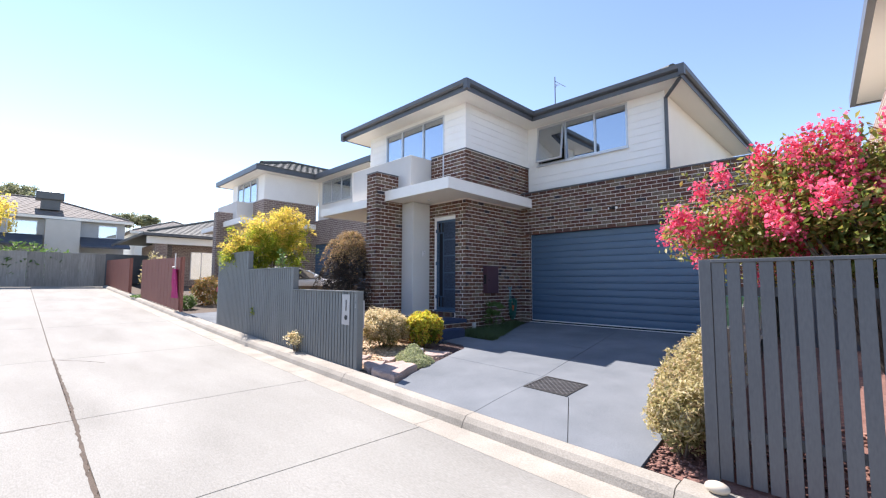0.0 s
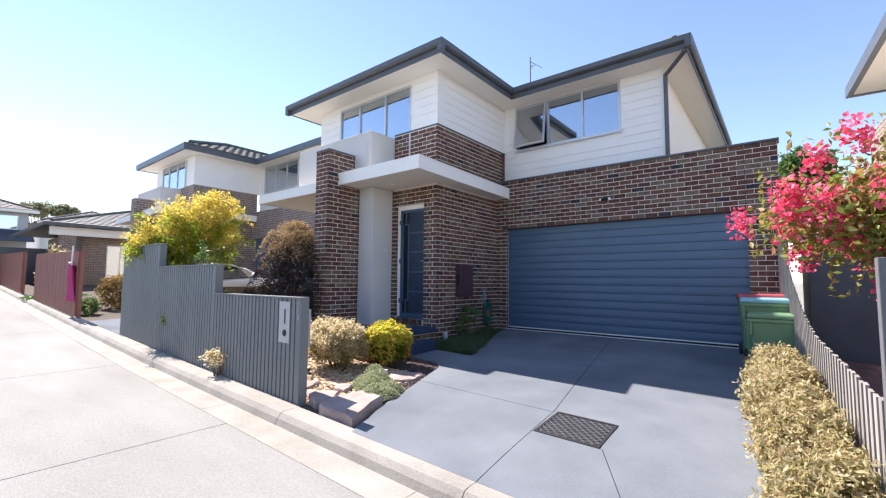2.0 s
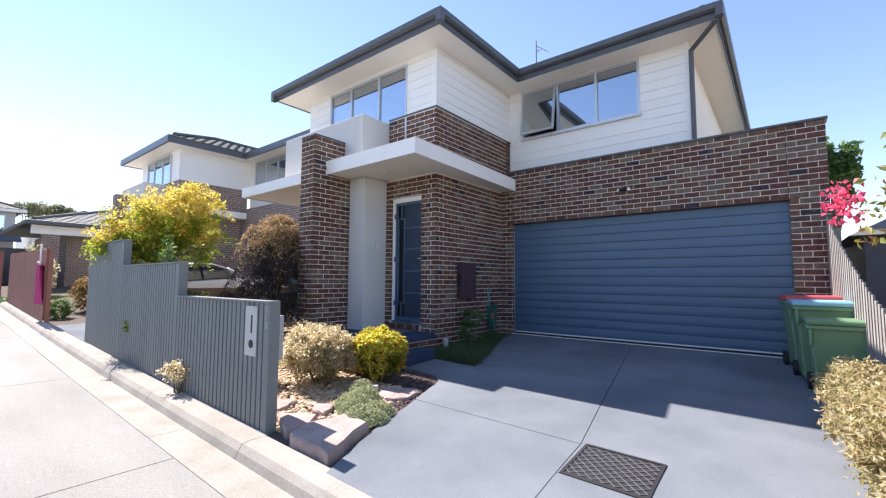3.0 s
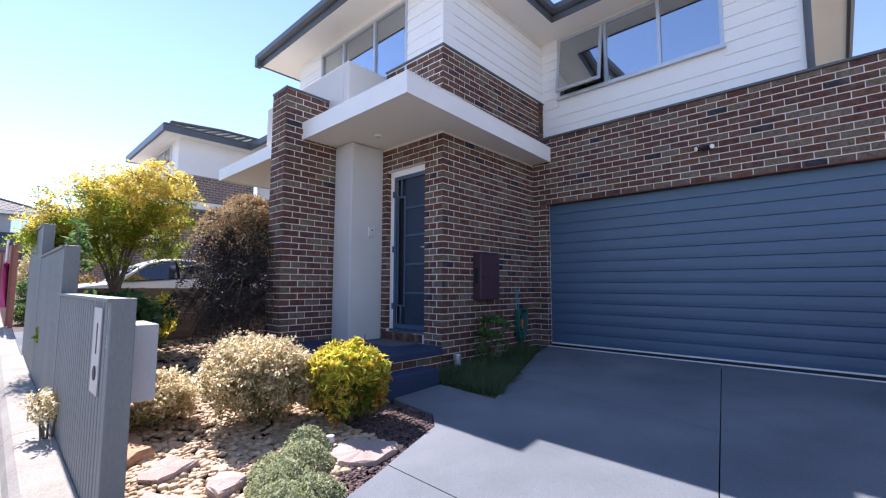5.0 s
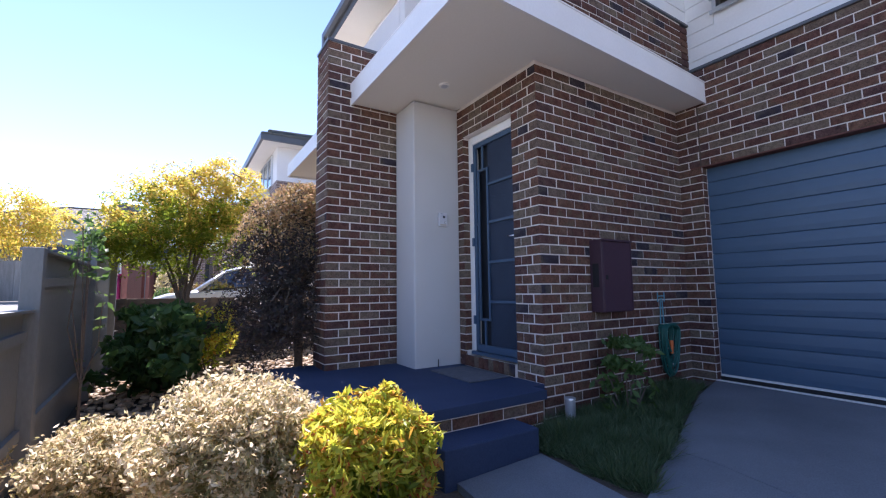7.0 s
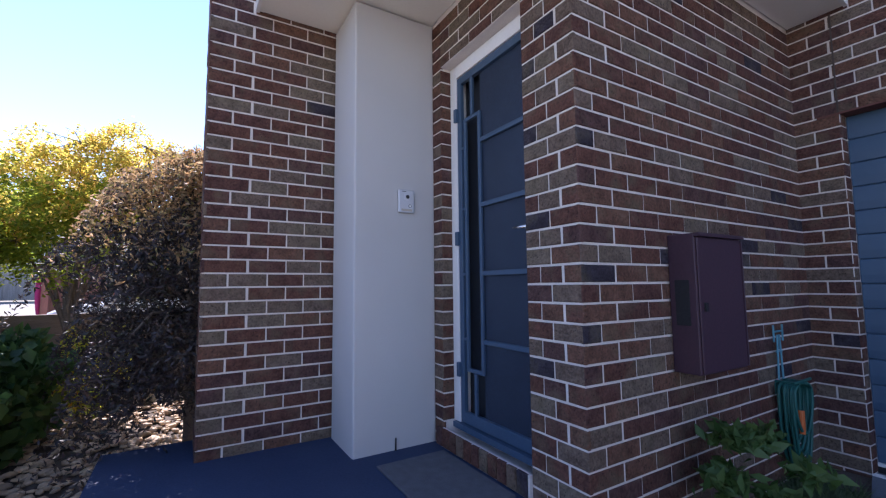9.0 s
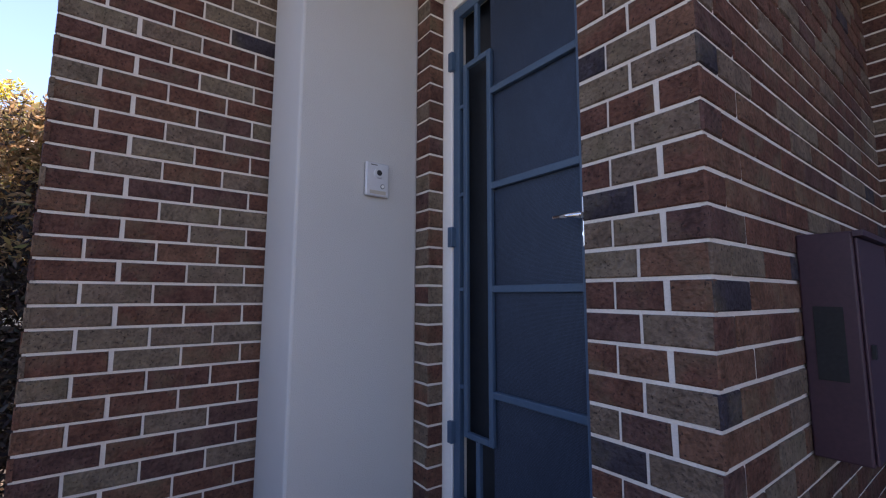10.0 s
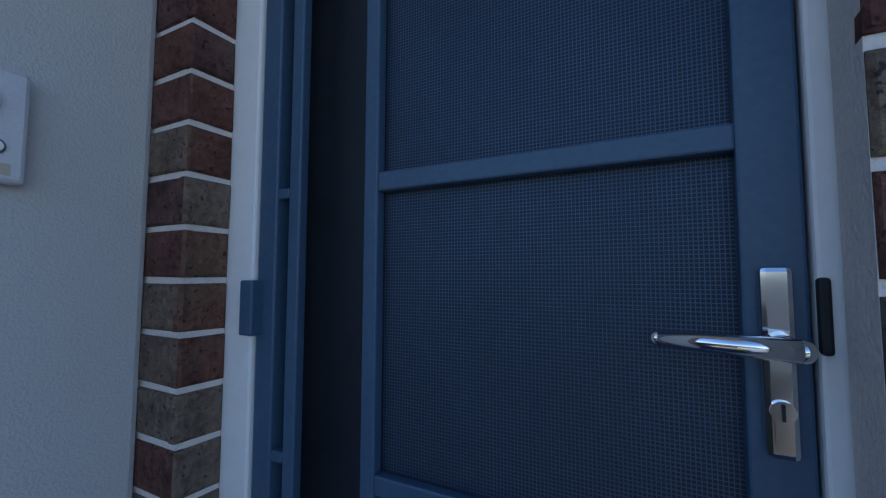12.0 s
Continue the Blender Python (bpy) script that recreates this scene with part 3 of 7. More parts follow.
cap2 = structure("trim_balcony", ((-7.86, MX + 0.025, FY - 0.025, FY + 0.05, 5.035, 5.065), (MX - 0.05, MX + 0.025, FY + 0.05, UY - 0.004, 5.035, 5.065)), CHARCOAL, "dark grey metal flashing over the raised brickwork", "flashing", 0.004)
lintel = structure("trim_lintel", ((GDL - 0.12, GDR + 0.12, GARAGE_Y - 0.012, GARAGE_Y + 0.2, GDT - 0.012, GDT),), surface("red_oxide_steel", (0.12, 0.04, 0.03), (0.18, 0.07, 0.05), 6, 60, 0.7, 0.2), "red-brown steel lintel over the garage door", "lintel")
movement_joint = structure("trim_joint", ((GDR - 0.012, GDR - 0.002, GARAGE_Y - 0.0085, GARAGE_Y + 0.01, GDT + 0.001, PAR - 0.002), (GDL - 0.012, GDL - 0.003, GARAGE_Y - 0.0085, GARAGE_Y + 0.01, GDT + 0.001, CAN0 - 0.01)), SOIL_JOINT, "dark sealed movement joints in the garage brickwork", "joint")
wall_left = structure("wall_left_room", ((-11.4, PX0, 8.3, 8.5, 0.5, 3.83),), BEIGE, "beige rendered ground-floor wall beneath the second canopy", "rendered wall")
wall_behind = structure("wall_back", ((-11.4, -11.2, 8.5, 18, 0.5, 6.12), (-11.2, -1.3, 17.8, 18, 0.5, 6.12), (-1.5, -1.28, GARAGE_Y + 0.22, 17.8, 0.5, PAR)), BEIGE, "plain rendered rear walls of the townhouse", "rendered wall")


def weatherboards(name, a, b, z0, z1, label, holes=(), along="x", plane=0.0, facing=-1, thick=0.2):
    """A wall core with overlapping boards; holes are (from, to, bottom, top) along the wall."""
    w = thing(name, (0, 0, 0), label, "wall", "", "structure")

    def put(bm, u0, u1, v0, v1, zz0, zz1):
        if along == "x":
            box(bm, u0, u1, v0, v1, zz0, zz1)
        else:
            box(bm, v0, v1, u0, u1, zz0, zz1)
    back0, back1 = (plane, plane + thick) if facing < 0 else (plane - thick, plane)
    bm = bmesh.new()
    cuts = sorted({a, b, *[h[0] for h in holes], *[h[1] for h in holes]})
    for u0, u1 in zip(cuts, cuts[1:]):
        hs = [h for h in holes if h[0] <= u0 and h[1] >= u1]
        if hs:
            put(bm, u0, u1, back0, back1, z0, hs[0][2])
            put(bm, u0, u1, back0, back1, hs[0][3], z1)
        else:
            put(bm, u0, u1, back0, back1, z0, z1)
    part("core", bm, WHITE, w)
    pitch = 0.178
    n = int((z1 - z0) / pitch) + 1
    for i in range(n):
        za, zb = z0 + i * pitch, min(z1, z0 + (i + 1) * pitch - 0.002)
        if zb - za < 0.03:
            continue
        runs = [(a, b)]
        for h in holes:
            if za < h[3] and zb > h[2]:
                runs = [r for u0, u1 in runs for r in ((u0, min(u1, h[0])), (max(u0, h[1]), u1)) if r[1] - r[0] > 0.02]
        for u0, u1 in runs:
            bm = bmesh.new()
            lo, hi = 0.016, 0.006
            q = []
            for u in (u0, u1):
                for zz, d in ((za, lo), (zb, hi), (zb, 0.0), (za, 0.0)):
                    v = plane + facing * d
                    q.append(bm.verts.new((u, v, zz) if along == "x" else (v, u, zz)))
            for k in range(4):
                bm.faces.new((q[k], q[(k + 1) % 4], q[4 + (k + 1) % 4], q[4 + k]))
            bm.faces.new(q[:4])
            bm.faces.new(q[4:])
            bmesh.ops.recalc_face_normals(bm, faces=bm.faces)
            part("board", bm, WHITE, w)
    return w


W2 = (-6.335, -3.835, 5.055, 6.155)
W1 = (-9.80, -7.39, 4.15, 6.09)
weatherboards("wall_upper_right", MX - 0.1, -3.05, PAR - 0.03, EAVE, "white painted weatherboard wall over the garage", (W2,), "x", UY)
weatherboards("wall_upper_front", -10.6, MX + 0.0, 4.10, EAVE, "white painted weatherboard wall behind the balcony", (W1,), "x", FY + 0.012)
weatherboards("wall_upper_return", FY + 0.03, UY - 0.004, 5.065, EAVE, "white painted weatherboard return wall", (), "y", MX - 0.012, 1)
wall_upper_side = structure("wall_upper_side", ((-3.25, -3.05, UY + 0.2, 17.8, PAR - 0.05, EAVE),), SOFFIT, "cream painted upper side wall", "wall")
corner_trim = structure("trim_corner", ((-3.055, -3.0, UY - 0.022, UY + 0.03, PAR, EAVE), (MX - 0.03, MX + 0.012, FY - 0.014, FY + 0.028, 5.066, EAVE)), WHITE, "white painted corner boards", "trim")
upper_floor = structure("floor_upper", ((-10.6, MX - 0.1, FY + 0.3, 17.7, 3.9, 4.05), (-11.4, -3.25, UY + 0.25, 17.7, 4.06, 4.2)), ROOM, "plain floor of the upper rooms", "floor")
room_ceiling = structure("ceiling_upper", ((-10.6, MX - 0.1, FY + 0.25, 17.7, 6.211, 6.27), (MX - 0.1, -3.25, UY + 0.21, 17.7, 6.211, 6.27),), ROOM, "pale ceiling of the upper rooms", "ceiling")
room_wall = structure("wall_room", ((-10.55, -3.3, 13.4, 13.5, 4.2, 6.12), (MX - 0.12, MX - 0.02, UY + 0.25, 13.38, 4.22, 6.12)), ROOM, "pale inner walls seen through the windows", "wall")


def window(name, x0, x1, z0, z1, y, bars, label, open_first=False):
    """A row of panes in an aluminium frame."""
    w = thing(name, ((x0 + x1) / 2, y, z0), label, "window", "", "structure")
    f = 0.045
    boxes("window_frame", ((x0, x1, y - 0.03, y + 0.05, z0, z0 + f), (x0, x1, y - 0.03, y + 0.05, z1 - f, z1), (x0, x0 + f, y - 0.03, y + 0.05, z0 + f, z1 - f), (x1 - f, x1, y - 0.03, y + 0.05, z0 + f, z1 - f)), ALU, w)
    boxes("window_sill", ((x0 - 0.02, x1 + 0.02, y - 0.06, y - 0.03, z0 - 0.03, z0 + 0.012),), ALU, w)
    edges = [x0 + f, *bars, x1 - f]
    for b in bars:
        boxes("mullion", ((b - 0.024, b + 0.024, y - 0.026, y + 0.045, z0 + f, z1 - f),), ALU, w)
    for i, (a, b) in enumerate(zip(edges, edges[1:])):
        a, b = a + (0.026 if i else 0.0), b - (0.026 if i < len(bars) else 0.0)
        if i == 0 and open_first:
            sash = boxes("sash", ((a, b, -0.02, 0.02, -(z1 - z0 - 2 * f), -(z1 - z0 - 2 * f) + 0.04), (a, b, -0.02, 0.02, -0.04, 0), (a, a + 0.04, -0.02, 0.02, -(z1 - z0 - 2 * f) + 0.04, -0.04), (b - 0.04, b, -0.02, 0.02, -(z1 - z0 - 2 * f) + 0.04, -0.04)), ALU, None, "awning sash standing ajar")
            sash.parent = w
            sash.matrix_parent_inverse = w.matrix_basis.inverted()
            sash.matrix_basis = pose(0, y - 0.035, z1 - f, -9, 0, 0)
            p = boxes("pane", ((a + 0.04, b - 0.04, -0.004, 0.004, -(z1 - z0 - 2 * f) + 0.04, -0.04),), GLASS)
            p.parent = sash
        else:
            boxes("pane", ((a, b, y + 0.005, y + 0.013, z0 + f, z1 - f),), GLASS, w)
    return w


window("window_1", *W1, FY + 0.02, (-9.07, -8.19), "three-pane aluminium window behind the balcony wall")
window("window_2", *W2, UY, (-5.485, -4.66), "three-pane aluminium window with one sash ajar", True)
window("window_3", -11.2, -9.3, 1.9, 3.3, 8.3, (-10.25,), "dark ground-floor window under the second canopy")

# balcony, canopies
balcony = structure("wall_balcony", ((-7.98, -7.86, 6.98, FY - 0.002, 4.066, 4.99), (-10.45, -7.98, 6.98, 7.12, 4.066, 4.99), (-10.45, -10.33, 7.12, FY - 0.002, 4.066, 4.99)), RENDER, "grey rendered solid balcony wall", "balcony wall", 0.01)
canopy = thing("canopy", (-7.3, 6.6, CAN0), "flat white canopy wrapping round the porch", "canopy", "", "structure")
bm = bmesh.new()
CPTS = ((-8.52, 6.59), (-6.17, 6.59), (-6.33, GARAGE_Y - 0.007), (MX + 0.008, GARAGE_Y - 0.007), (MX + 0.008, FY - 0.008), (-8.335, FY - 0.008), (-8.335, 7.13), (-8.35, 7.13), (-8.35, 6.62), (-8.52, 6.62))
prism(bm, CPTS, CAN0 + 0.012, CAN1 - 0.02)
part("soffit", bm, SOFFIT, canopy, "cream painted soffit board")


def edge_board(p, q, z0, z1, t, material, parent, name):
    bm = bmesh.new()
    d = (Vector(q) - Vector(p)).normalized()
    nrm = Vector((d.y, -d.x)) * t
    prism(bm, (p, q, tuple(Vector(q) + nrm), tuple(Vector(p) + nrm)), z0, z1)
    return part(name, bm, material, parent)


edge_board((-8.535, 6.59), (-6.16, 6.59), CAN0, CAN1, 0.022, TRIM, canopy, "fascia_board")
edge_board((-6.17, 6.568), (-6.33, GARAGE_Y - 0.008), CAN0, CAN1, 0.022, TRIM, canopy, "fascia_board")
bm = bmesh.new()
prism(bm, ((-8.53, 6.565), (-6.14, 6.565), (-6.30, GARAGE_Y - 0.01), (MX + 0.01, GARAGE_Y - 0.01), (MX + 0.01, FY - 0.01), (-8.53, FY - 0.01)), CAN1, CAN1 + 0.012)
part("cover_flashing", bm, TRIM, canopy)
for cx, cy, lab in ((-7.46, 7.22, "recessed_downlight"), (-8.0, 7.6, "sensor")):
    lt = thing(lab, (cx, cy, CAN0), "small round white fitting set in the canopy soffit", "ceiling light" if lab != "sensor" else "sensor")
    bm = bmesh.new()
    tube(bm, (cx, cy, CAN0 - 0.006), (cx, cy, CAN0 + 0.02), 0.052, 0.052, 24)
    part("ring", bm, TRIM, lt, smooth=False)
    bm = bmesh.new()
    tube(bm, (cx, cy, CAN0 - 0.012 if lab != "sensor" else CAN0 - 0.06), (cx, cy, CAN0 - 0.0061), 0.03, 0.036, 20)
    part("lens", bm, SILVER, lt)
canopy2 = thing("canopy", (-10.1, 6.6, CAN0 - 0.06), "flat white canopy over the ground-floor window", "canopy", "", "structure")
boxes("soffit", ((-11.52, PX0 - 0.002, 6.60, 8.29, CAN0 - 0.04, CAN1 - 0.1),), SOFFIT, canopy2)
boxes("fascia_board", ((-11.54, PX0 - 0.002, 6.57, 6.598, CAN0 - 0.06, CAN1 - 0.08),), TRIM, canopy2)
boxes("fascia_board", ((-11.565, -11.54, 6.57, 8.29, CAN0 - 0.06, CAN1 - 0.08),), TRIM, canopy2)

# eaves and roof
soffit = structure("ceiling_eaves", ((-11.2, -6.16, 7.16, 17.5, EAVE, EAVE + 0.02), (-6.16, -2.52, 9.84, 17.5, EAVE, EAVE + 0.02)), SOFFIT, "cream painted eave soffits", "soffit")


def gutter_run(parent, p, q):
    """A charcoal fascia with a quad gutter along an eave, from p to q; outside lies to the right."""
    p, q = Vector(p), Vector(q)
    d = (q - p).normalized()
    nrm = Vector((d.y, -d.x))
    prof = ((0, EAVE - 0.02), (0.014, EAVE - 0.02), (0.014, FASC - 0.12), (0.06, FASC - 0.12), (0.105, FASC - 0.09), (0.115, FASC), (0.1, FASC), (0.095, FASC - 0.02), (0.0, FASC - 0.02))
    bm = bmesh.new()
    rings = []
    for c in (p - d * 0.0, q + d * 0.0):
        rings.append([bm.verts.new((*(c + nrm * o), z)) for o, z in prof])
    n = len(prof)
    for i in range(n):
        bm.faces.new((rings[0][i], rings[0][(i + 1) % n], rings[1][(i + 1) % n], rings[1][i]))
    bm.faces.new(rings[0])
    bm.faces.new(rings[1])
    bmesh.ops.recalc_face_normals(bm, faces=bm.faces)
    part("gutter", bm, CHARCOAL, parent)


def hip(bm, x0, x1, y0, y1, z, pitch=22.0):
    t = math.tan(radians(pitch))
    w, d = x1 - x0, y1 - y0
    h = min(w, d) / 2
    if w > d:
        r = ((x0 + h, (y0 + y1) / 2), (x1 - h, (y0 + y1) / 2))
    else:
        r = (((x0 + x1) / 2, y0 + h), ((x0 + x1) / 2, y1 - h))
    c = [bm.verts.new((x, y, z)) for x, y in ((x0, y0), (x1, y0), (x1, y1), (x0, y1))]
    a, b = (bm.verts.new((*p, z + h * t)) for p in r)
    if w > d:
        fs = ((c[0], c[1], b, a), (c[1], c[2], b), (c[2], c[3], a, b), (c[3], c[0], a))
    else:
        fs = ((c[0], c[1], a), (c[1], c[2], b, a), (c[2], c[3], b), (c[3], c[0], a, b))
    for f in fs:
        bm.faces.new(f)
    bm.faces.new(c[::-1])
    bmesh.ops.recalc_face_normals(bm, faces=bm.faces)


def roof_tiles(parent, x0, x1, y0, y1, z, pitch=22.0, material=None, tile=0.3, gauge=0.34):
    """Concrete tiles in courses over the four faces of a hip roof, with capped hips and ridge."""
    t, c = math.tan(radians(pitch)), math.cos(radians(pitch))
    h = min(x1 - x0, y1 - y0) / 2
    up = Vector((0, 0, 1))
    vs, fs = [], []
    for a, u, w, ln in ((Vector((x0, y0, z)), Vector((1, 0, 0)), Vector((0, 1, 0)), x1 - x0), (Vector((x1, y0, z)), Vector((0, 1, 0)), Vector((-1, 0, 0)), y1 - y0), (Vector((x1, y1, z)), Vector((-1, 0, 0)), Vector((0, -1, 0)), x1 - x0), (Vector((x0, y1, z)), Vector((0, -1, 0)), Vector((1, 0, 0)), y1 - y0)):
        step = gauge * c
        for j in range(int(h / step)):
            n0, n1 = j * step, min((j + 1.15) * step, h)
            s0, s1 = n0, ln - n0
            p = s0 + (tile / 2 if j % 2 else 0)
            while p < s1 - 0.05:
                q = min(p + tile - 0.008, s1)
                k = len(vs)
                for d, lift in ((n0, 0.034), (n1, 0.008)):
                    for e, b in ((p, 0.0), ((p + q) / 2, 0.014), (q, 0.0)):
                        e = min(max(e, d), ln - d)
                        vs.append(tuple(a + u * e + w * d + up * (d * t + lift + b)))
                for e in (p, q):
                    vs.append(tuple(a + u * e + w * n0 + up * (n0 * t)))
                fs += [(k, k + 1, k + 4, k + 3), (k + 1, k + 2, k + 5, k + 4), (k + 6, k + 7, k + 2, k + 1, k)]
                p += tile
    me = bpy.data.meshes.new("roof_tiles")
    me.from_pydata(vs, [], fs)
    me.materials.append(material)
    o = new("roof_tiles", me)
    o.parent = parent
    o.matrix_parent_inverse = parent.matrix_basis.inverted()
    tagged(o, "", "", "", "stuff")
    if x1 - x0 > y1 - y0:
        r = (Vector((x0 + h, (y0 + y1) / 2, z + h * t)), Vector((x1 - h, (y0 + y1) / 2, z + h * t)))
        runs = ((x0, y0, r[0]), (x0, y1, r[0]), (x1, y0, r[1]), (x1, y1, r[1]))
    else:
        r = (Vector(((x0 + x1) / 2, y0 + h, z + h * t)), Vector(((x0 + x1) / 2, y1 - h, z + h * t)))
        runs = ((x0, y0, r[0]), (x1, y0, r[0]), (x0, y1, r[1]), (x1, y1, r[1]))
    bm = bmesh.new()
    for a, b in [(Vector((p, q, z)), e) for p, q, e in runs] + [r]:
        n = max(1, int((b - a).length / 0.4))
        for k in range(1 if a is not r[0] else 0, n):
            tube(bm, a.lerp(b, k / n) + up * 0.03, a.lerp(b, (k + 1.06) / n) + up * 0.045, 0.1, 0.085, 8)
    part("ridge_caps", bm, material, parent)


roof = thing("roof", (-7, 12, EAVE), "grey tiled hip roof with charcoal gutters", "roof", "", "structure")
bm = bmesh.new()
hip(bm, -11.3, -6.1, 7.1, 15.0, FASC - 0.03)
part("front_hip", bm, TILE_R, roof)
bm = bmesh.new()
hip(bm, -11.28, -2.46, 9.8, 17.5, FASC - 0.034)
part("main_hip", bm, TILE_R, roof)
roof_tiles(roof, -11.3, -6.1, 7.1, 15.0, FASC - 0.03, 22.0, TILE_R)
roof_tiles(roof, -11.28, -2.46, 9.8, 17.5, FASC - 0.034, 22.0, TILE_R)
for p, q in (((-11.28, 7.17), (-6.16, 7.17)), ((-6.17, 7.17), (-6.17, 9.83)), ((-6.16, 9.84), (-2.52, 9.84)), ((-2.53, 9.84), (-2.53, 17.5)), ((-11.21, 17.5), (-11.21, 7.17))):
    gutter_run(roof, p, q)
# mitred corners of the gutters
boxes("gutter_corner", ((-6.17, -6.06, 7.06, 7.17, EAVE - 0.02, FASC), (-2.53, -2.42, 9.73, 9.84, EAVE - 0.02, FASC), (-11.32, -11.21, 7.06, 7.17, EAVE - 0.02, FASC)), CHARCOAL, roof)
downpipe = thing("downpipe", (-2.95, UY - 0.05, PAR), "dark grey round downpipe bent under the eave", "downpipe")
for a, b in (((-2.55, 9.9, 6.16), (-2.96, 10.3, 5.98)), ((-2.96, 10.3, 6.0), (-2.96, 10.3, PAR + 0.036))):
    bm = bmesh.new()
    tube(bm, a, b, 0.04, 0.04, 16)
    part("pipe", bm, CHARCOAL, downpipe, smooth=False)
antenna = thing("antenna", (-7.1, 12.67, 7.7), "thin bent television aerial on the roof", "antenna")
bm = bmesh.new()
tube(bm, (-7.1, 12.67, 7.2), (-7.1, 12.67, 8.75), 0.02, 0.017, 8)
part("mast", bm, CHARCOAL, antenna)
for k, (dx, dz) in enumerate(((0.42, -0.35), (0.2, -0.1), (0.12, 0.05))):
    bm = bmesh.new()
    tube(bm, (-7.1, 12.67, 8.6 - 0.12 * k), (-7.1 + dx, 12.6, 8.6 - 0.12 * k + dz), 0.011, 0.009, 6)
    part("rod", bm, CHARCOAL, antenna)

# ---- garage door ----
garage_door = thing("garage_door", (-4.06, GARAGE_Y + 0.1, FLOOR_G), "closed slate-blue ribbed steel sectional garage door", "garage door", "", "structure")
GZ0 = FLOOR_G + 0.061
NP = 14
ph = (GDT - 0.013 - GZ0) / NP
for i in range(NP):
    z0 = GZ0 + i * ph
    bm = bmesh.new()
    yb = GARAGE_Y + 0.10
    prof = ((0.0, 0.001), (0.006, -0.005), (ph * 0.35, -0.009), (ph * 0.7, -0.006), (ph - 0.008, -0.002), (ph - 0.002, 0.004), (ph - 0.002, 0.03), (0.0, 0.03))
    rings = [[bm.verts.new((x, yb + d, z0 + z)) for z, d in prof] for x in (GDL + 0.004, GDR - 0.004)]
    n = len(prof)
    for k in range(n):
        bm.faces.new((rings[0][k], rings[0][(k + 1) % n], rings[1][(k + 1) % n], rings[1][k]))
    bm.faces.new(rings[0])
    bm.faces.new(rings[1])
    bmesh.ops.recalc_face_normals(bm, faces=bm.faces)
    part("panel", bm, GARAGE, garage_door)
boxes("bottom_rail", ((GDL + 0.003, GDR - 0.003, GARAGE_Y + 0.075, GARAGE_Y + 0.13, FLOOR_G + 0.042, FLOOR_G + 0.06),), TRIM, garage_door, "pale metal bottom rail")
boxes("rubber_seal", ((GDL + 0.003, GDR - 0.003, GARAGE_Y + 0.078, GARAGE_Y + 0.125, FLOOR_G + 0.002, FLOOR_G + 0.041),), DARK, garage_door, "black rubber seal")
boxes("threshold", ((GDL, GDR, GARAGE_Y - 0.015, GARAGE_Y + 0.02, FLOOR_G - 0.05, FLOOR_G + 0.012),), TRIM, garage_door, "pale metal weather strip on the ground")
garage_back = structure("wall_garage_inner", ((GDL - 0.1, GDR + 0.1, GARAGE_Y + 0.24, GARAGE_Y + 0.3, 0.5, 3.4),), ROOM, "plain wall behind the garage door", "wall")
garage_floor = structure("floor_garage", ((GDL, GDR, GARAGE_Y, GARAGE_Y + 0.24, 0.5, FLOOR_G),), DRIVE, "concrete garage threshold", "floor")

# ---- porch ----
porch = thing("porch", (-7.6, 6.8, 0.6), "raised porch with dark grey painted slab and brick edge", "porch", "", "structure")
bm = bmesh.new()
prism(bm, ((-8.80, 5.82), (-6.50, 5.82), (-6.50, 7.54), (-6.655, 7.54), (-6.655, FY - 0.01), (-8.80, FY - 0.01)), PORCH_Z - 0.07, PORCH_Z)
part("slab", bm, PORCH, porch)
boxes("porch_base", ((-8.78, -6.53, 5.85, 7.52, 0.45, PORCH_Z - 0.071), (-8.78, -6.68, 7.52, FY - 0.01, 0.45, PORCH_Z - 0.071)), MORTAR, porch)
boxes("step", ((-6.528, -6.25, 6.42, 7.2, 0.5, 0.805),), PORCH, porch, "dark grey painted lower step", 0.01)
mat_rug = tagged(boxes("doormat", ((-7.72, -7.05, 7.18, 7.62, PORCH_Z, PORCH_Z + 0.014),), surface("ribbed_grey_rubber", (0.08, 0.085, 0.095), (0.13, 0.135, 0.15), 20, 200, 0.9, 1.0), None, "", 0.005), "flat grey rubber doormat lying before the door", "doormat")

# ---- front door ----
door = thing("door_1", ((DL + DR) / 2, FY + 0.06, 1.03), "closed blue-grey security screen door in a white frame", "door", "", "structure")
YF = FY + 0.075
LX0, LX1, LZ0, LZ1 = DL + 0.074, -7.012, 1.125, DTOP - 0.095
boxes("door_frame", ((DL, DL + 0.071, YF, YF + 0.15, 1.12, DTOP - 0.002), (LX1 + 0.003, DRF - 0.001, YF, YF + 0.15, 1.12, DTOP - 0.002), (DL + 0.071, LX1 + 0.003, YF, YF + 0.15, DTOP - 0.09, DTOP - 0.002)), TRIM, door, "white painted door frame", 0.004)
boxes("threshold", ((DL + 0.02, DR - 0.02, YF - 0.02, YF + 0.15, 1.085, 1.118),), DOORB, door, "blue-grey threshold")
YD = YF + 0.007
leaf = boxes("leaf_frame", ((LX0, LX0 + 0.042, YD, YD + 0.028, LZ0, LZ1), (LX1 - 0.05, LX1, YD, YD + 0.028, LZ0, LZ1), (LX0 + 0.042, LX1 - 0.05, YD, YD + 0.028, LZ0, LZ0 + 0.07), (LX0 + 0.042, LX1 - 0.05, YD, YD + 0.028, LZ1 - 0.05, LZ1)), DOORB, door, "", 0.003)
RX0, RX1, RZ0, RZ1 = -7.654, -7.499, 1.445, 3.078
B = 0.0125
XE = LX1 - 0.049
BARZ = (2.886, 2.478, 2.056, 1.645)
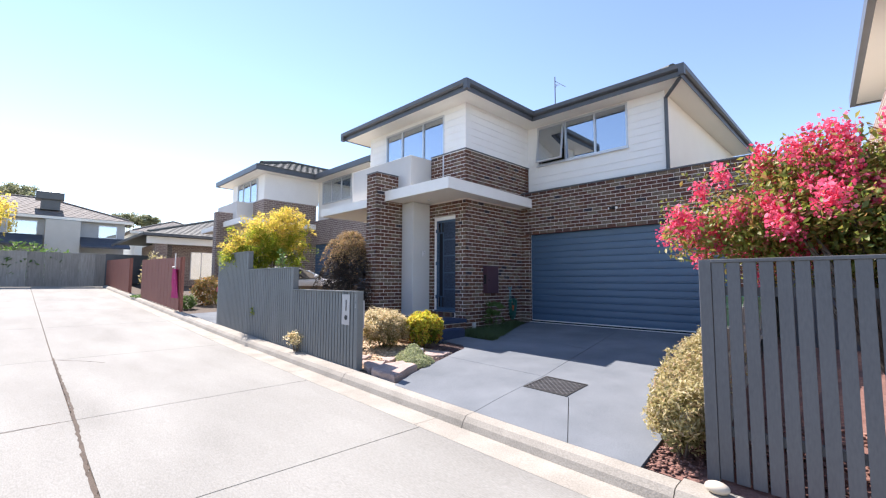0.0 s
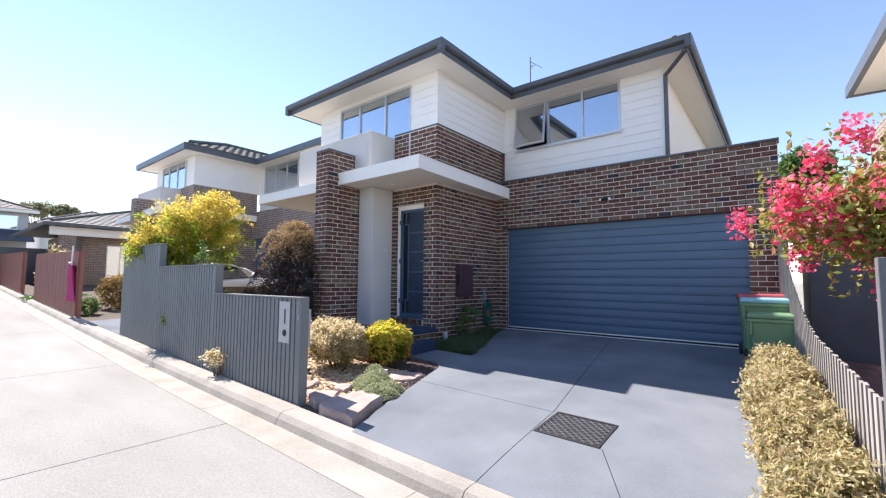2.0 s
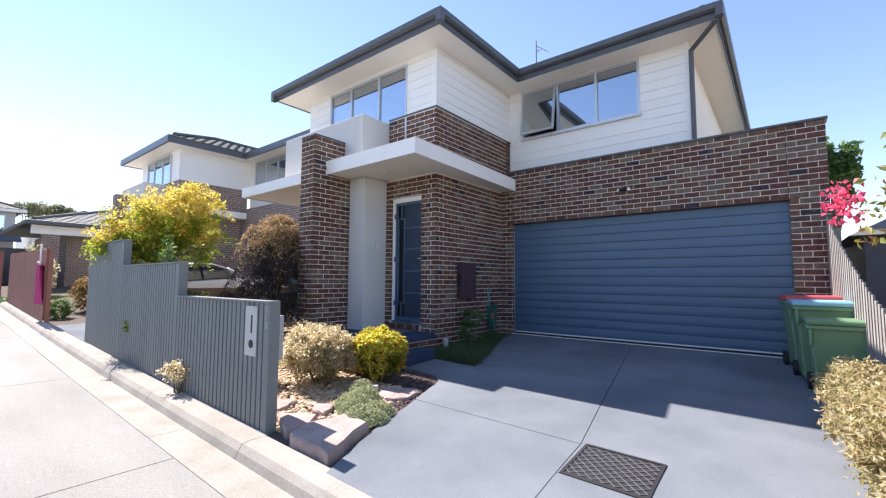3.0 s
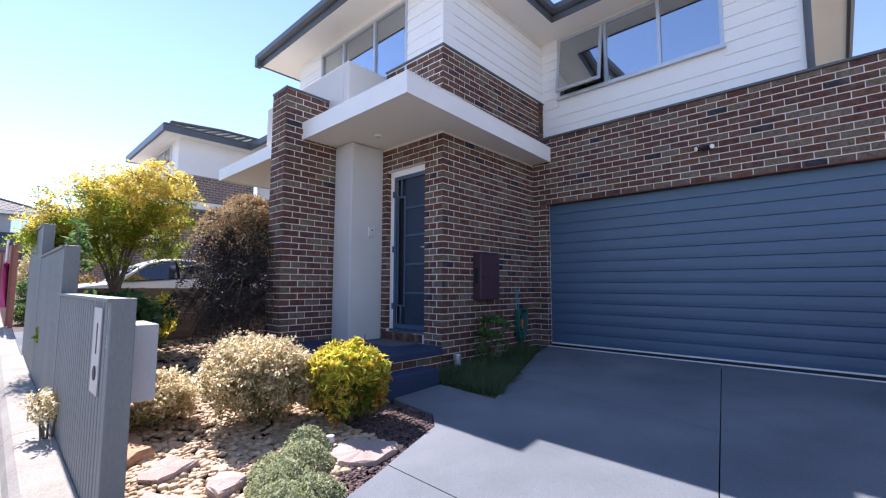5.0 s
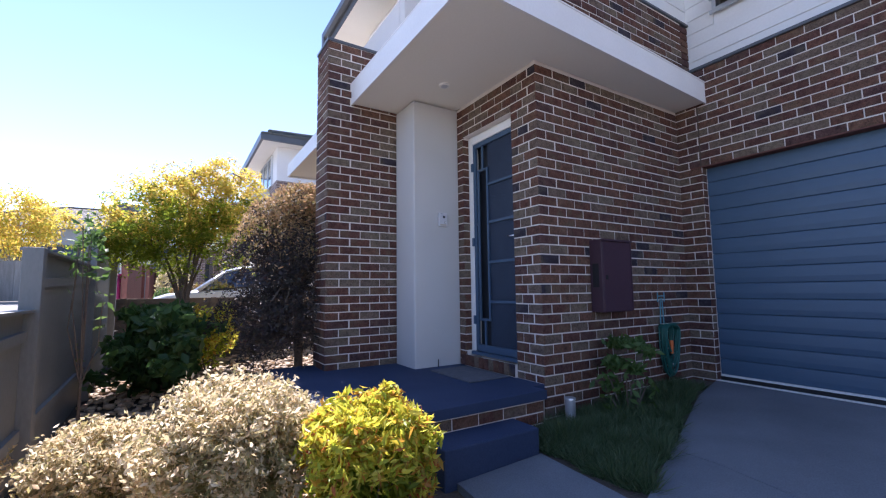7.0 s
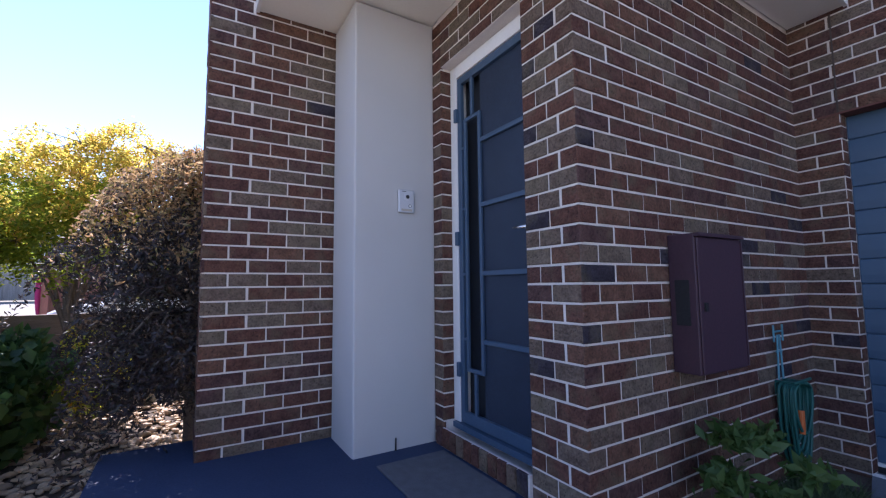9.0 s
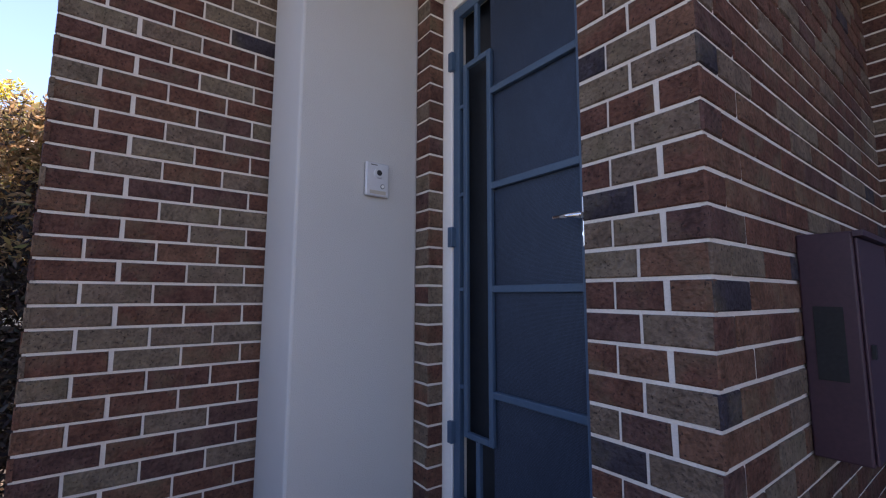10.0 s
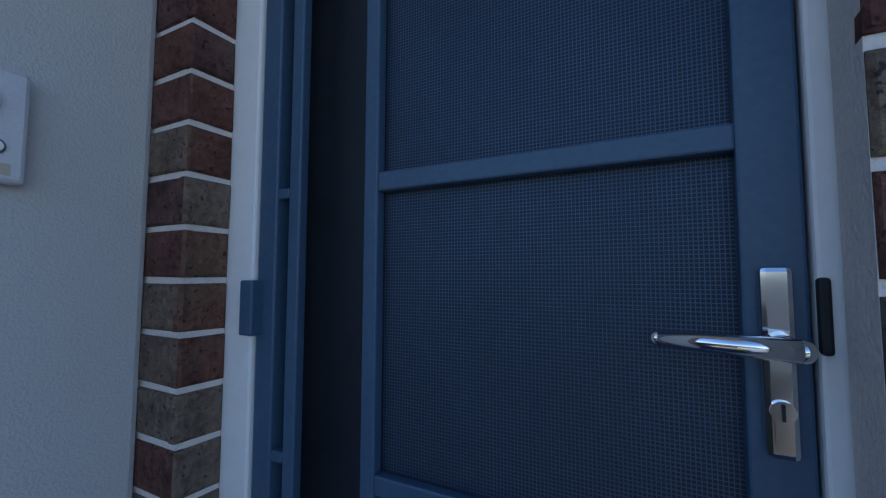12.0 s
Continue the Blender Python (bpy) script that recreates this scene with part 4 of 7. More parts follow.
rows = [("upright", RX0 - B, RX0 + B, RZ0, RZ1), ("upright", RX1 - B, RX1 + B, RZ0, RZ1), ("cross_bar", RX0 + B, RX1 - B, RZ1 - 2 * B, RZ1), ("cross_bar", RX0 + B, RX1 - B, RZ0, RZ0 + 2 * B)]
rows += [("cross_bar", RX1 + B, XE, z - 0.014, z + 0.014) for z in BARZ]
rows += [("stub_bar", LX0 + 0.041, RX0 - B, z - 0.009, z + 0.009) for z in BARZ]
xm = (RX0 + RX1) / 2
rows += [("upright", xm - B, xm + B, RZ1, LZ1 - 0.049), ("upright", xm - B, xm + B, LZ0 + 0.069, RZ0)]
for nm, x0, x1, z0, z1 in rows:
    boxes(nm, ((x0, x1, YD + 0.002, YD + 0.02, z0, z1),), DOORB, door, "", 0.003)
boxes("screen_mesh", ((RX1 - 0.004, XE + 0.001, YD + 0.0225, YD + 0.0245, LZ0 + 0.069, LZ1 - 0.049),), MESHM, door, "fine black woven insect screen")
boxes("inner_door", ((LX0, LX1, YD + 0.075, YD + 0.11, LZ0, LZ1),), surface("dark_blue_inner_door", (0.01, 0.013, 0.018), (0.018, 0.022, 0.03), 2, 60, 0.5, 0.1), door, "dark solid inner door")
HX = -7.037
hp = boxes("lock_plate", ((HX - 0.0128, HX + 0.0128, YD - 0.012, YD - 0.001, 2.184, 2.352),), CHROME, door, "polished chrome lock plate", 0.0052)
bm = bmesh.new()
tube(bm, (HX, YD - 0.046, 2.283), (HX, YD - 0.009, 2.283), 0.0095, 0.0125, 24)
tube(bm, (HX + 0.0085, YD - 0.046, 2.283), (HX - 0.094, YD - 0.046, 2.287), 0.0098, 0.0074, 24)
bmesh.ops.create_uvsphere(bm, u_segments=16, v_segments=10, radius=0.0074, matrix=Matrix.Translation((HX - 0.094, YD - 0.046, 2.287)))
bmesh.ops.create_uvsphere(bm, u_segments=16, v_segments=10, radius=0.0098, matrix=Matrix.Translation((HX + 0.0085, YD - 0.046, 2.283)))
part("lever", bm, CHROME, hp, smooth=True)
bm = bmesh.new()
tube(bm, (HX, YD - 0.016, 2.226), (HX, YD - 0.009, 2.226), 0.0095, 0.0095, 24)
box(bm, HX - 0.006, HX + 0.006, YD - 0.015, YD - 0.0095, 2.198, 2.224)
part("key_cylinder", bm, CHROME, hp)
bm = bmesh.new()
box(bm, HX - 0.0012, HX + 0.0012, YD - 0.018, YD - 0.0155, 2.219, 2.233)
part("keyhole", bm, DARK, hp)
for z in (1.45, 2.29, 3.12):
    boxes("hinge", ((LX0 - 0.014, LX0 + 0.016, YF - 0.016, YF + 0.012, z - 0.045, z + 0.045),), DOORB, door, "blue-grey steel hinge", 0.003)
boxes("strike_keep", ((LX1 + 0.0032, LX1 + 0.0125, YF - 0.005, YF + 0.02, 2.276, 2.342),), DARK, door, "dark strike plate", 0.003)
# fine woven wires over the screen
bm = bmesh.new()
WIRE = surface("screen_wire", (0.065, 0.095, 0.155), (0.092, 0.132, 0.205), 8, 90, 0.45, 0.0, metal=0.4)
wires = []
faces = []


def wire(x0, x1, z0, z1):
    k = len(wires)
    yy = YD + 0.0218
    wires.extend(((x0, yy, z0), (x1, yy, z0), (x1, yy, z1), (x0, yy, z1)))
    faces.append((k, k + 1, k + 2, k + 3))


for i in range(int((XE - RX1) / 0.0045)):
    x = RX1 + i * 0.0045
    wire(x, x + 0.0011, LZ0 + 0.07, LZ1 - 0.05)
for i in range(int((LZ1 - LZ0 - 0.12) / 0.0045)):
    z = LZ0 + 0.07 + i * 0.0045
    wire(RX1, XE, z, z + 0.0011)
me = bpy.data.meshes.new("wire_weave")
me.from_pydata(wires, [], faces)
me.materials.append(WIRE)
weave = new("wire_weave", me)
weave.parent = door
weave.matrix_parent_inverse = door.matrix_basis.inverted()
bm.free()

# ---- fittings on the walls ----
FX = -7.905                   # face of the rendered wall
icom = thing("intercom", (FX, 7.45, 2.46), "silver door intercom with camera eye and button", "intercom")
IY0, IY1, IZ0, IZ1 = 7.395, 7.508, 2.462, 2.614
boxes("back_plate", ((FX + 0.001, FX + 0.008, IY0 + 0.004, IY1 - 0.004, IZ0 + 0.004, IZ1 - 0.004),), CHARCOAL, icom, "dark mounting plate")
boxes("housing", ((FX + 0.008, FX + 0.026, IY0, IY1, IZ0, IZ1),), SILVER, icom, "", 0.006)
bm = bmesh.new()
tube(bm, (FX + 0.025, 7.456, 2.566), (FX + 0.034, 7.456, 2.566), 0.024, 0.021, 32)
part("camera_ring", bm, SILVER, icom, smooth=False)
bm = bmesh.new()
tube(bm, (FX + 0.03, 7.456, 2.566), (FX + 0.0362, 7.456, 2.566), 0.0145, 0.012, 28)
part("camera_lens", bm, DARK, icom)
bm = bmesh.new()
tube(bm, (FX + 0.025, 7.476, 2.508), (FX + 0.028, 7.476, 2.508), 0.0105, 0.0105, 24)
part("button_ring", bm, CHARCOAL, icom)
bm = bmesh.new()
tube(bm, (FX + 0.026, 7.476, 2.508), (FX + 0.032, 7.476, 2.508), 0.0078, 0.007, 20)
part("call_button", bm, TRIM, icom)
boxes("name_strip", ((FX + 0.0255, FX + 0.0272, 7.414, 7.492, 2.472, 2.487),), BEIGE, icom, "pale name strip")
boxes("mark", ((FX + 0.0258, FX + 0.0266, 7.418, 7.45, 2.6, 2.6035),), DARK, icom)

stub = thing("cable_stub", (FX + 0.008, 7.38, PORCH_Z), "short black cable end standing by the rendered wall", "cable")
bm = bmesh.new()
tube(bm, (FX + 0.008, 7.38, PORCH_Z), (FX + 0.007, 7.382, PORCH_Z + 0.075), 0.006, 0.005, 10)
part("cable", bm, DARK, stub)

meter = thing("meter_box", (MX + 0.09, 8.66, 1.5), "maroon painted metal electricity meter box on the brick wall", "meter box")
boxes("body", ((MX + 0.006, MX + 0.14, 8.305, 8.73, 1.55, 2.225),), MAROON, meter, "", 0.006)
boxes("door_panel", ((MX + 0.141, MX + 0.15, 8.312, 8.723, 1.557, 2.205),), MAROON, meter, "", 0.004)
boxes("rain_lip", ((MX + 0.141, MX + 0.165, 8.3, 8.735, 2.208, 2.225),), MAROON, meter)
boxes("side_recess", ((MX + 0.035, MX + 0.105, 8.3025, 8.3045, 1.78, 2.0),), DARK, meter, "dark oval cable cover", 0.0009)
boxes("hinge_strip", ((MX + 0.141, MX + 0.154, 8.7235, 8.7345, 1.56, 2.2),), MAROON, meter)
boxes("latch", ((MX + 0.151, MX + 0.16, 8.34, 8.365, 1.85, 1.89),), DARK, meter)

flood = thing("flood_light", (-4.0, GARAGE_Y - 0.06, 3.55), "black twin-head security flood light on the brick wall", "wall light")
boxes("base", ((-4.09, -4.01, GARAGE_Y - 0.04, GARAGE_Y - 0.004, 3.53, 3.6),), DARK, flood, "", 0.008)
for s in (-1, 1):
    bm = bmesh.new()
    tube(bm, (-4.05 + s * 0.02, GARAGE_Y - 0.04, 3.56), (-4.05 + s * 0.09, GARAGE_Y - 0.11, 3.545), 0.02, 0.034, 18)
    part("lamp_head", bm, DARK, flood)
    bm = bmesh.new()
    d = Vector((s * 0.11, -0.12, -0.02)).normalized()
    c = Vector((-4.05 + s * 0.09, GARAGE_Y - 0.11, 3.545))
    tube(bm, c, c + d * 0.008, 0.031, 0.027, 18)
    part("lens", bm, TRIM, flood)

hose = thing("garden_hose", (-6.55, 9.3, 0.8), "green garden hose coiled on a wall hook", "garden hose")
crv = bpy.data.curves.new("coil", "CURVE")
crv.dimensions = "3D"
crv.bevel_depth = 0.0085
crv.bevel_resolution = 2
sp = crv.splines.new("NURBS")
rng = random.Random(4)
pts = []
for i in range(16 * 13):
    a = i * 6.2832 / 16
    k = i // 16
    w = 0.07 + 0.06 * math.sin(k * 2.1) ** 2
    drop = 0.3 + 0.1 * math.sin(k * 1.3 + 0.5)
    up, out = math.cos(a), math.sin(a)
    z = 1.33 + 0.05 * up if up > 0 else 1.33 + drop * 1.25 * up
    pts.append((MX + 0.035 + 0.09 * ((k * 0.37) % 1), 9.42 + w * out * (1 if up > 0 else 1.1) + 0.008 * rng.random(), z))
sp.points.add(len(pts) - 1)
for p, c in zip(sp.points, pts):
    p.co = (*c, 1)
co = new("coil", crv)
dg = bpy.context.evaluated_depsgraph_get()
me = bpy.data.meshes.new_from_object(co.evaluated_get(dg))
bpy.data.objects.remove(co)
me.materials.clear()
me.materials.append(HOSE)
co = new("coil", me)
co.parent = hose
co.matrix_parent_inverse = hose.matrix_basis.inverted()
boxes("hook", ((MX + 0.004, MX + 0.13, 9.36, 9.375, 1.37, 1.385), (MX + 0.004, MX + 0.13, 9.465, 9.48, 1.37, 1.385), (MX + 0.118, MX + 0.13, 9.3, 9.54, 1.386, 1.4), (MX + 0.004, MX + 0.014, 9.35, 9.49, 1.3, 1.369)), HOSE, hose, "green plastic hose hanger", 0.003)
bm = bmesh.new()
for a, b in (((9.36, 1.39), (9.375, 1.66)), ((9.42, 1.39), (9.405, 1.66)), ((9.33, 1.68), (9.45, 1.68)), ((9.33, 1.62), (9.33, 1.72)), ((9.45, 1.62), (9.45, 1.72)), ((9.35, 1.56), (9.43, 1.56))):
    tube(bm, (MX + 0.03, *a), (MX + 0.03, *b), 0.006, 0.006, 8)
part("spare_hanger", bm, surface("pale_blue_plastic", (0.1, 0.3, 0.36), (0.14, 0.38, 0.45), 6, 60, 0.5, 0.1), hose, "pale blue plastic hanger")
bm = bmesh.new()
tube(bm, (MX + 0.11, 9.40, 1.22), (MX + 0.12, 9.38, 1.09), 0.02, 0.015, 12)
part("nozzle", bm, surface("orange_plastic", (0.6, 0.12, 0.02), (0.7, 0.18, 0.04), 6, 60, 0.5, 0.1), hose, "orange hose nozzle")

# ---- front fence, stepped in three heights ----
FENCE_Y = 4.10
front_fence = thing("fence", (-8.6, FENCE_Y, 0.6), "grey-green slatted metal fence stepping up along the lane", "fence")
RUNS = ((-5.76, -8.06, 1.67), (-8.06, -10.44, 2.11), (-10.44, -12.5, 2.545))
SLAT = 0.072
for x1, x0, top in RUNS:
    n = round((x1 - x0) / 0.094)
    for i in range(n):
        x = x1 - 0.02 - (i + 0.5) * (x1 - x0 - 0.04) / n
        bm = bmesh.new()
        box(bm, x - SLAT / 2, x + SLAT / 2, FENCE_Y - 0.012, FENCE_Y + 0.012, kerb_z(x) - 0.1, top - 0.021, 0.004)
        part("slat", bm, FENCE, front_fence)
    boxes("cap_rail", ((x0 + 0.002, x1, FENCE_Y - 0.035, FENCE_Y + 0.075, top - 0.02, top),), FENCE, front_fence)
    for zz in (0.3, top - kerb_z((x0 + x1) / 2) - 0.25):
        bm = bmesh.new()
        prism(bm, ((x0 + 0.05, FENCE_Y + 0.013), (x1 - 0.02, FENCE_Y + 0.013), (x1 - 0.02, FENCE_Y + 0.05), (x0 + 0.05, FENCE_Y + 0.05)), lambda x, y: kerb_z(x) + zz, lambda x, y: kerb_z(x) + zz + 0.07)
        part("rail", bm, FENCE, front_fence)
    bm = bmesh.new()
    prism(bm, ((x0 + 0.03, FENCE_Y + 0.0135), (x1 - 0.02, FENCE_Y + 0.0135), (x1 - 0.02, FENCE_Y + 0.017), (x0 + 0.03, FENCE_Y + 0.017)), lambda x, y: kerb_z(x) - 0.09, lambda x, y: top - 0.025)
    part("backing_sheet", bm, FENCE, front_fence)
for x, top in ((-5.76, 1.67), (-8.04, 2.11), (-10.42, 2.545), (-12.45, 2.545)):
    boxes("post", ((x - 0.09, x + 0.004, FENCE_Y - 0.016, FENCE_Y + 0.1, kerb_z(x) - 0.15, top - 0.0005),), FENCE, front_fence, "", 0.005)
mail = thing("letterbox", (-5.95, FENCE_Y + 0.2, 1.09), "pale grey steel letterbox fixed behind the fence end", "letterbox")
boxes("box", ((-6.32, -5.95, FENCE_Y + 0.076, FENCE_Y + 0.26, 1.05, 1.505),), surface("pale_grey_steel", (0.4, 0.4, 0.41), (0.47, 0.47, 0.48), 3, 90, 0.45, 0.1), mail, "", 0.006)
boxes("front_plate", ((-6.21, -5.98, FENCE_Y - 0.022, FENCE_Y - 0.013, 1.11, 1.61),), surface("brushed_steel_plate", (0.42, 0.42, 0.43), (0.5, 0.5, 0.51), 3, 90, 0.4, 0.1, metal=0.3), mail, "brushed steel front plate", 0.002)
boxes("paper_slot", ((-6.095, -6.065, FENCE_Y - 0.0235, FENCE_Y - 0.0222, 1.34, 1.52),), DARK, mail)
bm = bmesh.new()
tube(bm, (-6.08, FENCE_Y - 0.026, 1.23), (-6.08, FENCE_Y - 0.0225, 1.23), 0.042, 0.042, 28)
part("round_hole", bm, DARK, mail)
FADED = surface("faded_number_paint", (0.36, 0.37, 0.37), (0.44, 0.45, 0.45), 6, 60, 0.7, 0.1)
for ch, z in (("1", 1.56), ("/", 1.485), ("3", 1.4)):
    txt = bpy.data.curves.new("number", "FONT")
    txt.body, txt.size, txt.extrude = ch, 0.1, 0.0006
    ob = new("number", txt)
    glyph = bpy.data.meshes.new_from_object(ob.evaluated_get(bpy.context.evaluated_depsgraph_get()))
    bpy.data.objects.remove(ob)
    glyph.materials.clear()
    glyph.materials.append(FADED)
    ob = new("number", glyph)
    ob.parent = mail
    ob.matrix_parent_inverse = mail.matrix_basis.inverted()
    ob.matrix_basis = pose(-5.835, FENCE_Y - 0.0172, z, 90, 0, 0)
    tagged(ob, "worn pale painted house number")

# ---- slat fence on the near side ----
slat_fence = thing("fence", (0.5, 4.2, 0.3), "charcoal painted vertical slat fence beside the lane", "fence")
boxes("post", ((-0.917, -0.829, 4.195, 4.285, 0.1, 2.012),), SLATF, slat_fence, "", 0.004)
boxes("post", ((1.6, 1.69, 4.226, 4.29, 0.1, 1.98),), SLATF, slat_fence, "", 0.004)
boxes("cap_rail", ((-0.829, 3.6, 4.19, 4.29, 1.985, 2.012),), SLATF, slat_fence, "", 0.004)
for z in (0.62, 1.72):
    boxes("rail", ((-0.829, 3.6, 4.225, 4.262, z, z + 0.07),), SLATF, slat_fence)
for i in range(42):
    x = -0.827 + i * 0.1055
    bm = bmesh.new()
    box(bm, x + 0.002, x + 0.089, 4.201, 4.2245, kerb_z(x) + 0.03, 1.9845, 0.003)
    part("slat", bm, SLATF, slat_fence)

# ---- timber paling fence along the driveway ----
paling = thing("fence", (-1.1, 7, 0.5), "weathered grey timber paling fence beside the driveway", "fence")


def fence_line(y):
    return -0.90 - 0.4 * (y - 4.1) / 5.2


def fence_top(y):
    return 1.27 + 0.05 * (y - 4.1) + max(0, y - 6.2) ** 1.6 * 0.16


y = 4.3
while y < 9.9:
    x = fence_line(y)
    bm = bmesh.new()
    prism(bm, ((x - 0.008, y), (x + 0.01, y), (x + 0.01, y + 0.098), (x - 0.008, y + 0.098)), land(x, y) - 0.1, fence_top(y) + 0.008 * math.sin(y * 37))
    part("paling", bm, TIMBER, paling)
    y += 0.106
for o in (0.25, -0.25):
    ys = steps(4.3, 9.9, 4)
    for a, b in zip(ys, ys[1:]):
        bm = bmesh.new()
        b -= 0.004
        xa, xb = fence_line(a) + 0.012, fence_line(b) + 0.012
        za = (land(xa, a) + 0.25) if o > 0 else fence_top(a) - 0.3
        zb = (land(xb, b) + 0.25) if o > 0 else fence_top(b) - 0.3
        lo = [bm.verts.new(p) for p in ((xa, a, za), (xa + 0.04, a, za), (xb + 0.04, b, zb), (xb, b, zb))]
        hi = [bm.verts.new((v.co.x, v.co.y, v.co.z + 0.07)) for v in lo]
        bm.faces.new(lo)
        bm.faces.new(hi)
        for k in range(4):
            bm.faces.new((lo[k], lo[(k + 1) % 4], hi[(k + 1) % 4], hi[k]))
        bmesh.ops.recalc_face_normals(bm, faces=bm.faces)
        part("rail", bm, TIMBER, paling)
boxes("end_post", ((-1.33, -1.21, 9.75, 9.87, 0.6, 2.62),), TIMBER, paling)

# ---- wheelie bins ----


def wheelie_bin(x, y, lid_mat, label, w=0.56, d=0.6, h=1.0, turn=0):
    z = land(x, y) + 0.004
    b = thing("wheelie_bin", (x, y, z), label, "bin", "bins beside the garage")
    b.rotation_euler = (0, 0, radians(turn))

    def add(name, bm, material, lab=""):
        o = mesh_object(name, bm, material)
        o.parent = b
        return tagged(o, lab)
    bm = bmesh.new()
    lo = [(-w * 0.4, -d * 0.38), (w * 0.4, -d * 0.38), (w * 0.4, d * 0.38), (-w * 0.4, d * 0.38)]
    vb = [bm.verts.new((*p, 0.06)) for p in lo]
    vt = [bm.verts.new((p[0] * 1.22, p[1] * 1.25, h - 0.1)) for p in lo]
    for k in range(4):
        bm.faces.new((vb[k], vb[(k + 1) % 4], vt[(k + 1) % 4], vt[k]))
    bm.faces.new(vb[::-1])
    bm.faces.new(vt)
    bmesh.ops.bevel(bm, geom=[e for e in bm.edges], offset=0.025, segments=2, affect="EDGES", profile=0.5)
    box(bm, -w * 0.54, w * 0.54, -d * 0.53, d * 0.53, h - 0.13, h - 0.085, 0.01)
    box(bm, -w * 0.5, -w * 0.44, -d * 0.52, -d * 0.44, h - 0.3, h - 0.12, 0.008)
    box(bm, w * 0.44, w * 0.5, -d * 0.52, -d * 0.44, h - 0.3, h - 0.12, 0.008)
    add("body", bm, BIN_G)
    bm = bmesh.new()
    box(bm, -w * 0.55, w * 0.55, -d * 0.56, d * 0.54, h - 0.083, h - 0.02, 0.022)
    for s in (-0.3, 0.3):
        box(bm, w * s - 0.02, w * s + 0.02, d * 0.5, d * 0.62, h - 0.08, h - 0.03, 0.008)
    add("lid", bm, lid_mat)
    bm = bmesh.new()
    tube(bm, (-w * 0.4, d * 0.6, h - 0.11), (w * 0.4, d * 0.6, h - 0.11), 0.014, 0.014, 10)
    add("handle", bm, BIN_G)
    for s in (-1, 1):
        bm = bmesh.new()
        tube(bm, (s * w * 0.42, d * 0.42, 0.1), (s * w * 0.5, d * 0.42, 0.1), 0.1, 0.1, 24)
        wheel = add("wheel", bm, DARK)
    return b


wheelie_bin(-1.58, 9.4, BIN_R, "green wheelie bin with red lid standing by the garage", turn=8)
wheelie_bin(-1.5, 8.85, BIN_B, "green wheelie bin with pale blue lid by the fence", turn=4)
wheelie_bin(-1.42, 8.3, BIN_G, "lower green wheelie bin with green lid by the hedge", w=0.5, d=0.5, h=0.86, turn=2)

# ---- loose ground cover ----


def pebbles(name, region, n, size, material, label, seed, category="pebbles", flat=0.5, lift=0.0):
    """Many small rounded stones as one object."""
    rng = np.random.default_rng(seed)
    ico = bmesh.new()
    bmesh.ops.create_icosphere(ico, subdivisions=1, radius=1)
    base = np.array([v.co[:] for v in ico.verts])
    fs = np.array([[v.index for v in f.verts] for f in ico.faces])
    ico.free()
    vs, fc = [], []
    k = 0
    for _ in range(n * 20):
        if k >= n:
            break
        x, y = rng.uniform(region[0], region[1]), rng.uniform(region[2], region[3])
        if not region[4](x, y):
            continue
        s = size * rng.uniform(0.5, 1.3)
        a = rng.uniform(0, 6.28)
        sc = np.array([s * rng.uniform(0.9, 1.5), s, s * flat * rng.uniform(0.7, 1.2)])
        p = base * sc * (1 + rng.normal(0, 0.06, (len(base), 1)))
        tl = rng.uniform(-0.3, 0.3)
        p[:, 2] += tl * p[:, 0]
        ca, sa = math.cos(a), math.sin(a)
        q = np.stack([p[:, 0] * ca - p[:, 1] * sa + x, p[:, 0] * sa + p[:, 1] * ca + y, p[:, 2] + land(x, y) - 0.02 + lift + s * flat * 0.4], 1)
        vs.append(q)
        fc.append(fs + k * len(base))
        k += 1
    v, f = np.concatenate(vs), np.concatenate(fc)
    me = bpy.data.meshes.new(name)
    me.vertices.add(len(v))
    me.vertices.foreach_set("co", v.astype(np.float32).ravel())
    me.loops.add(len(f) * 3)
    me.loops.foreach_set("vertex_index", f.astype(np.int32).ravel())
    me.polygons.add(len(f))
    me.polygons.foreach_set("loop_start", (np.arange(len(f)) * 3).astype(np.int32))
    me.update(calc_edges=True)
    me.shade_smooth()
    me.materials.append(material)
    return tagged(new(name, me), label, category, "", "stuff")


def off_drive(x, y):
    return x < drive_edge(y) - 0.04 and not (x > -8.8 and y > 5.8)


pebbles("pebbles", (-8.6, -5.3, 4.2, 5.9, off_drive), 4600, 0.031, PEBBLE, "tan river pebbles scattered over the garden bed", 3)
pebbles("pebbles", (-12.0, -8.6, 4.2, 8.2, off_drive), 2500, 0.04, PEBBLE, "tan river pebbles under the trees", 5)
pebbles("bark_chips", (-6.1, -4.5, 4.9, 6.5, lambda x, y: x < drive_edge(y) - 0.01 and x > -6.05), 3600, 0.015, surface("dark_bark_chips", (0.06, 0.04, 0.04), (0.16, 0.1, 0.09), 8, 60, 0.95, 0.5, random_tint=0.4), "dark bark and gravel chips beside the driveway", 7, "mulch")
pebbles("bark_chips", (-1.36, -0.95, 4.08, 9.4, lambda x, y: x < fence_line(y)), 1500, 0.018, MULCH, "red-brown bark chips beside the driveway", 8, "mulch", 0.35)
pebbles("bark_chips", (-0.85, 3.0, 4.3, 6.0, lambda x, y: True), 1200, 0.03, MULCH, "red-brown bark chips behind the slat fence", 9, "mulch", 0.35)


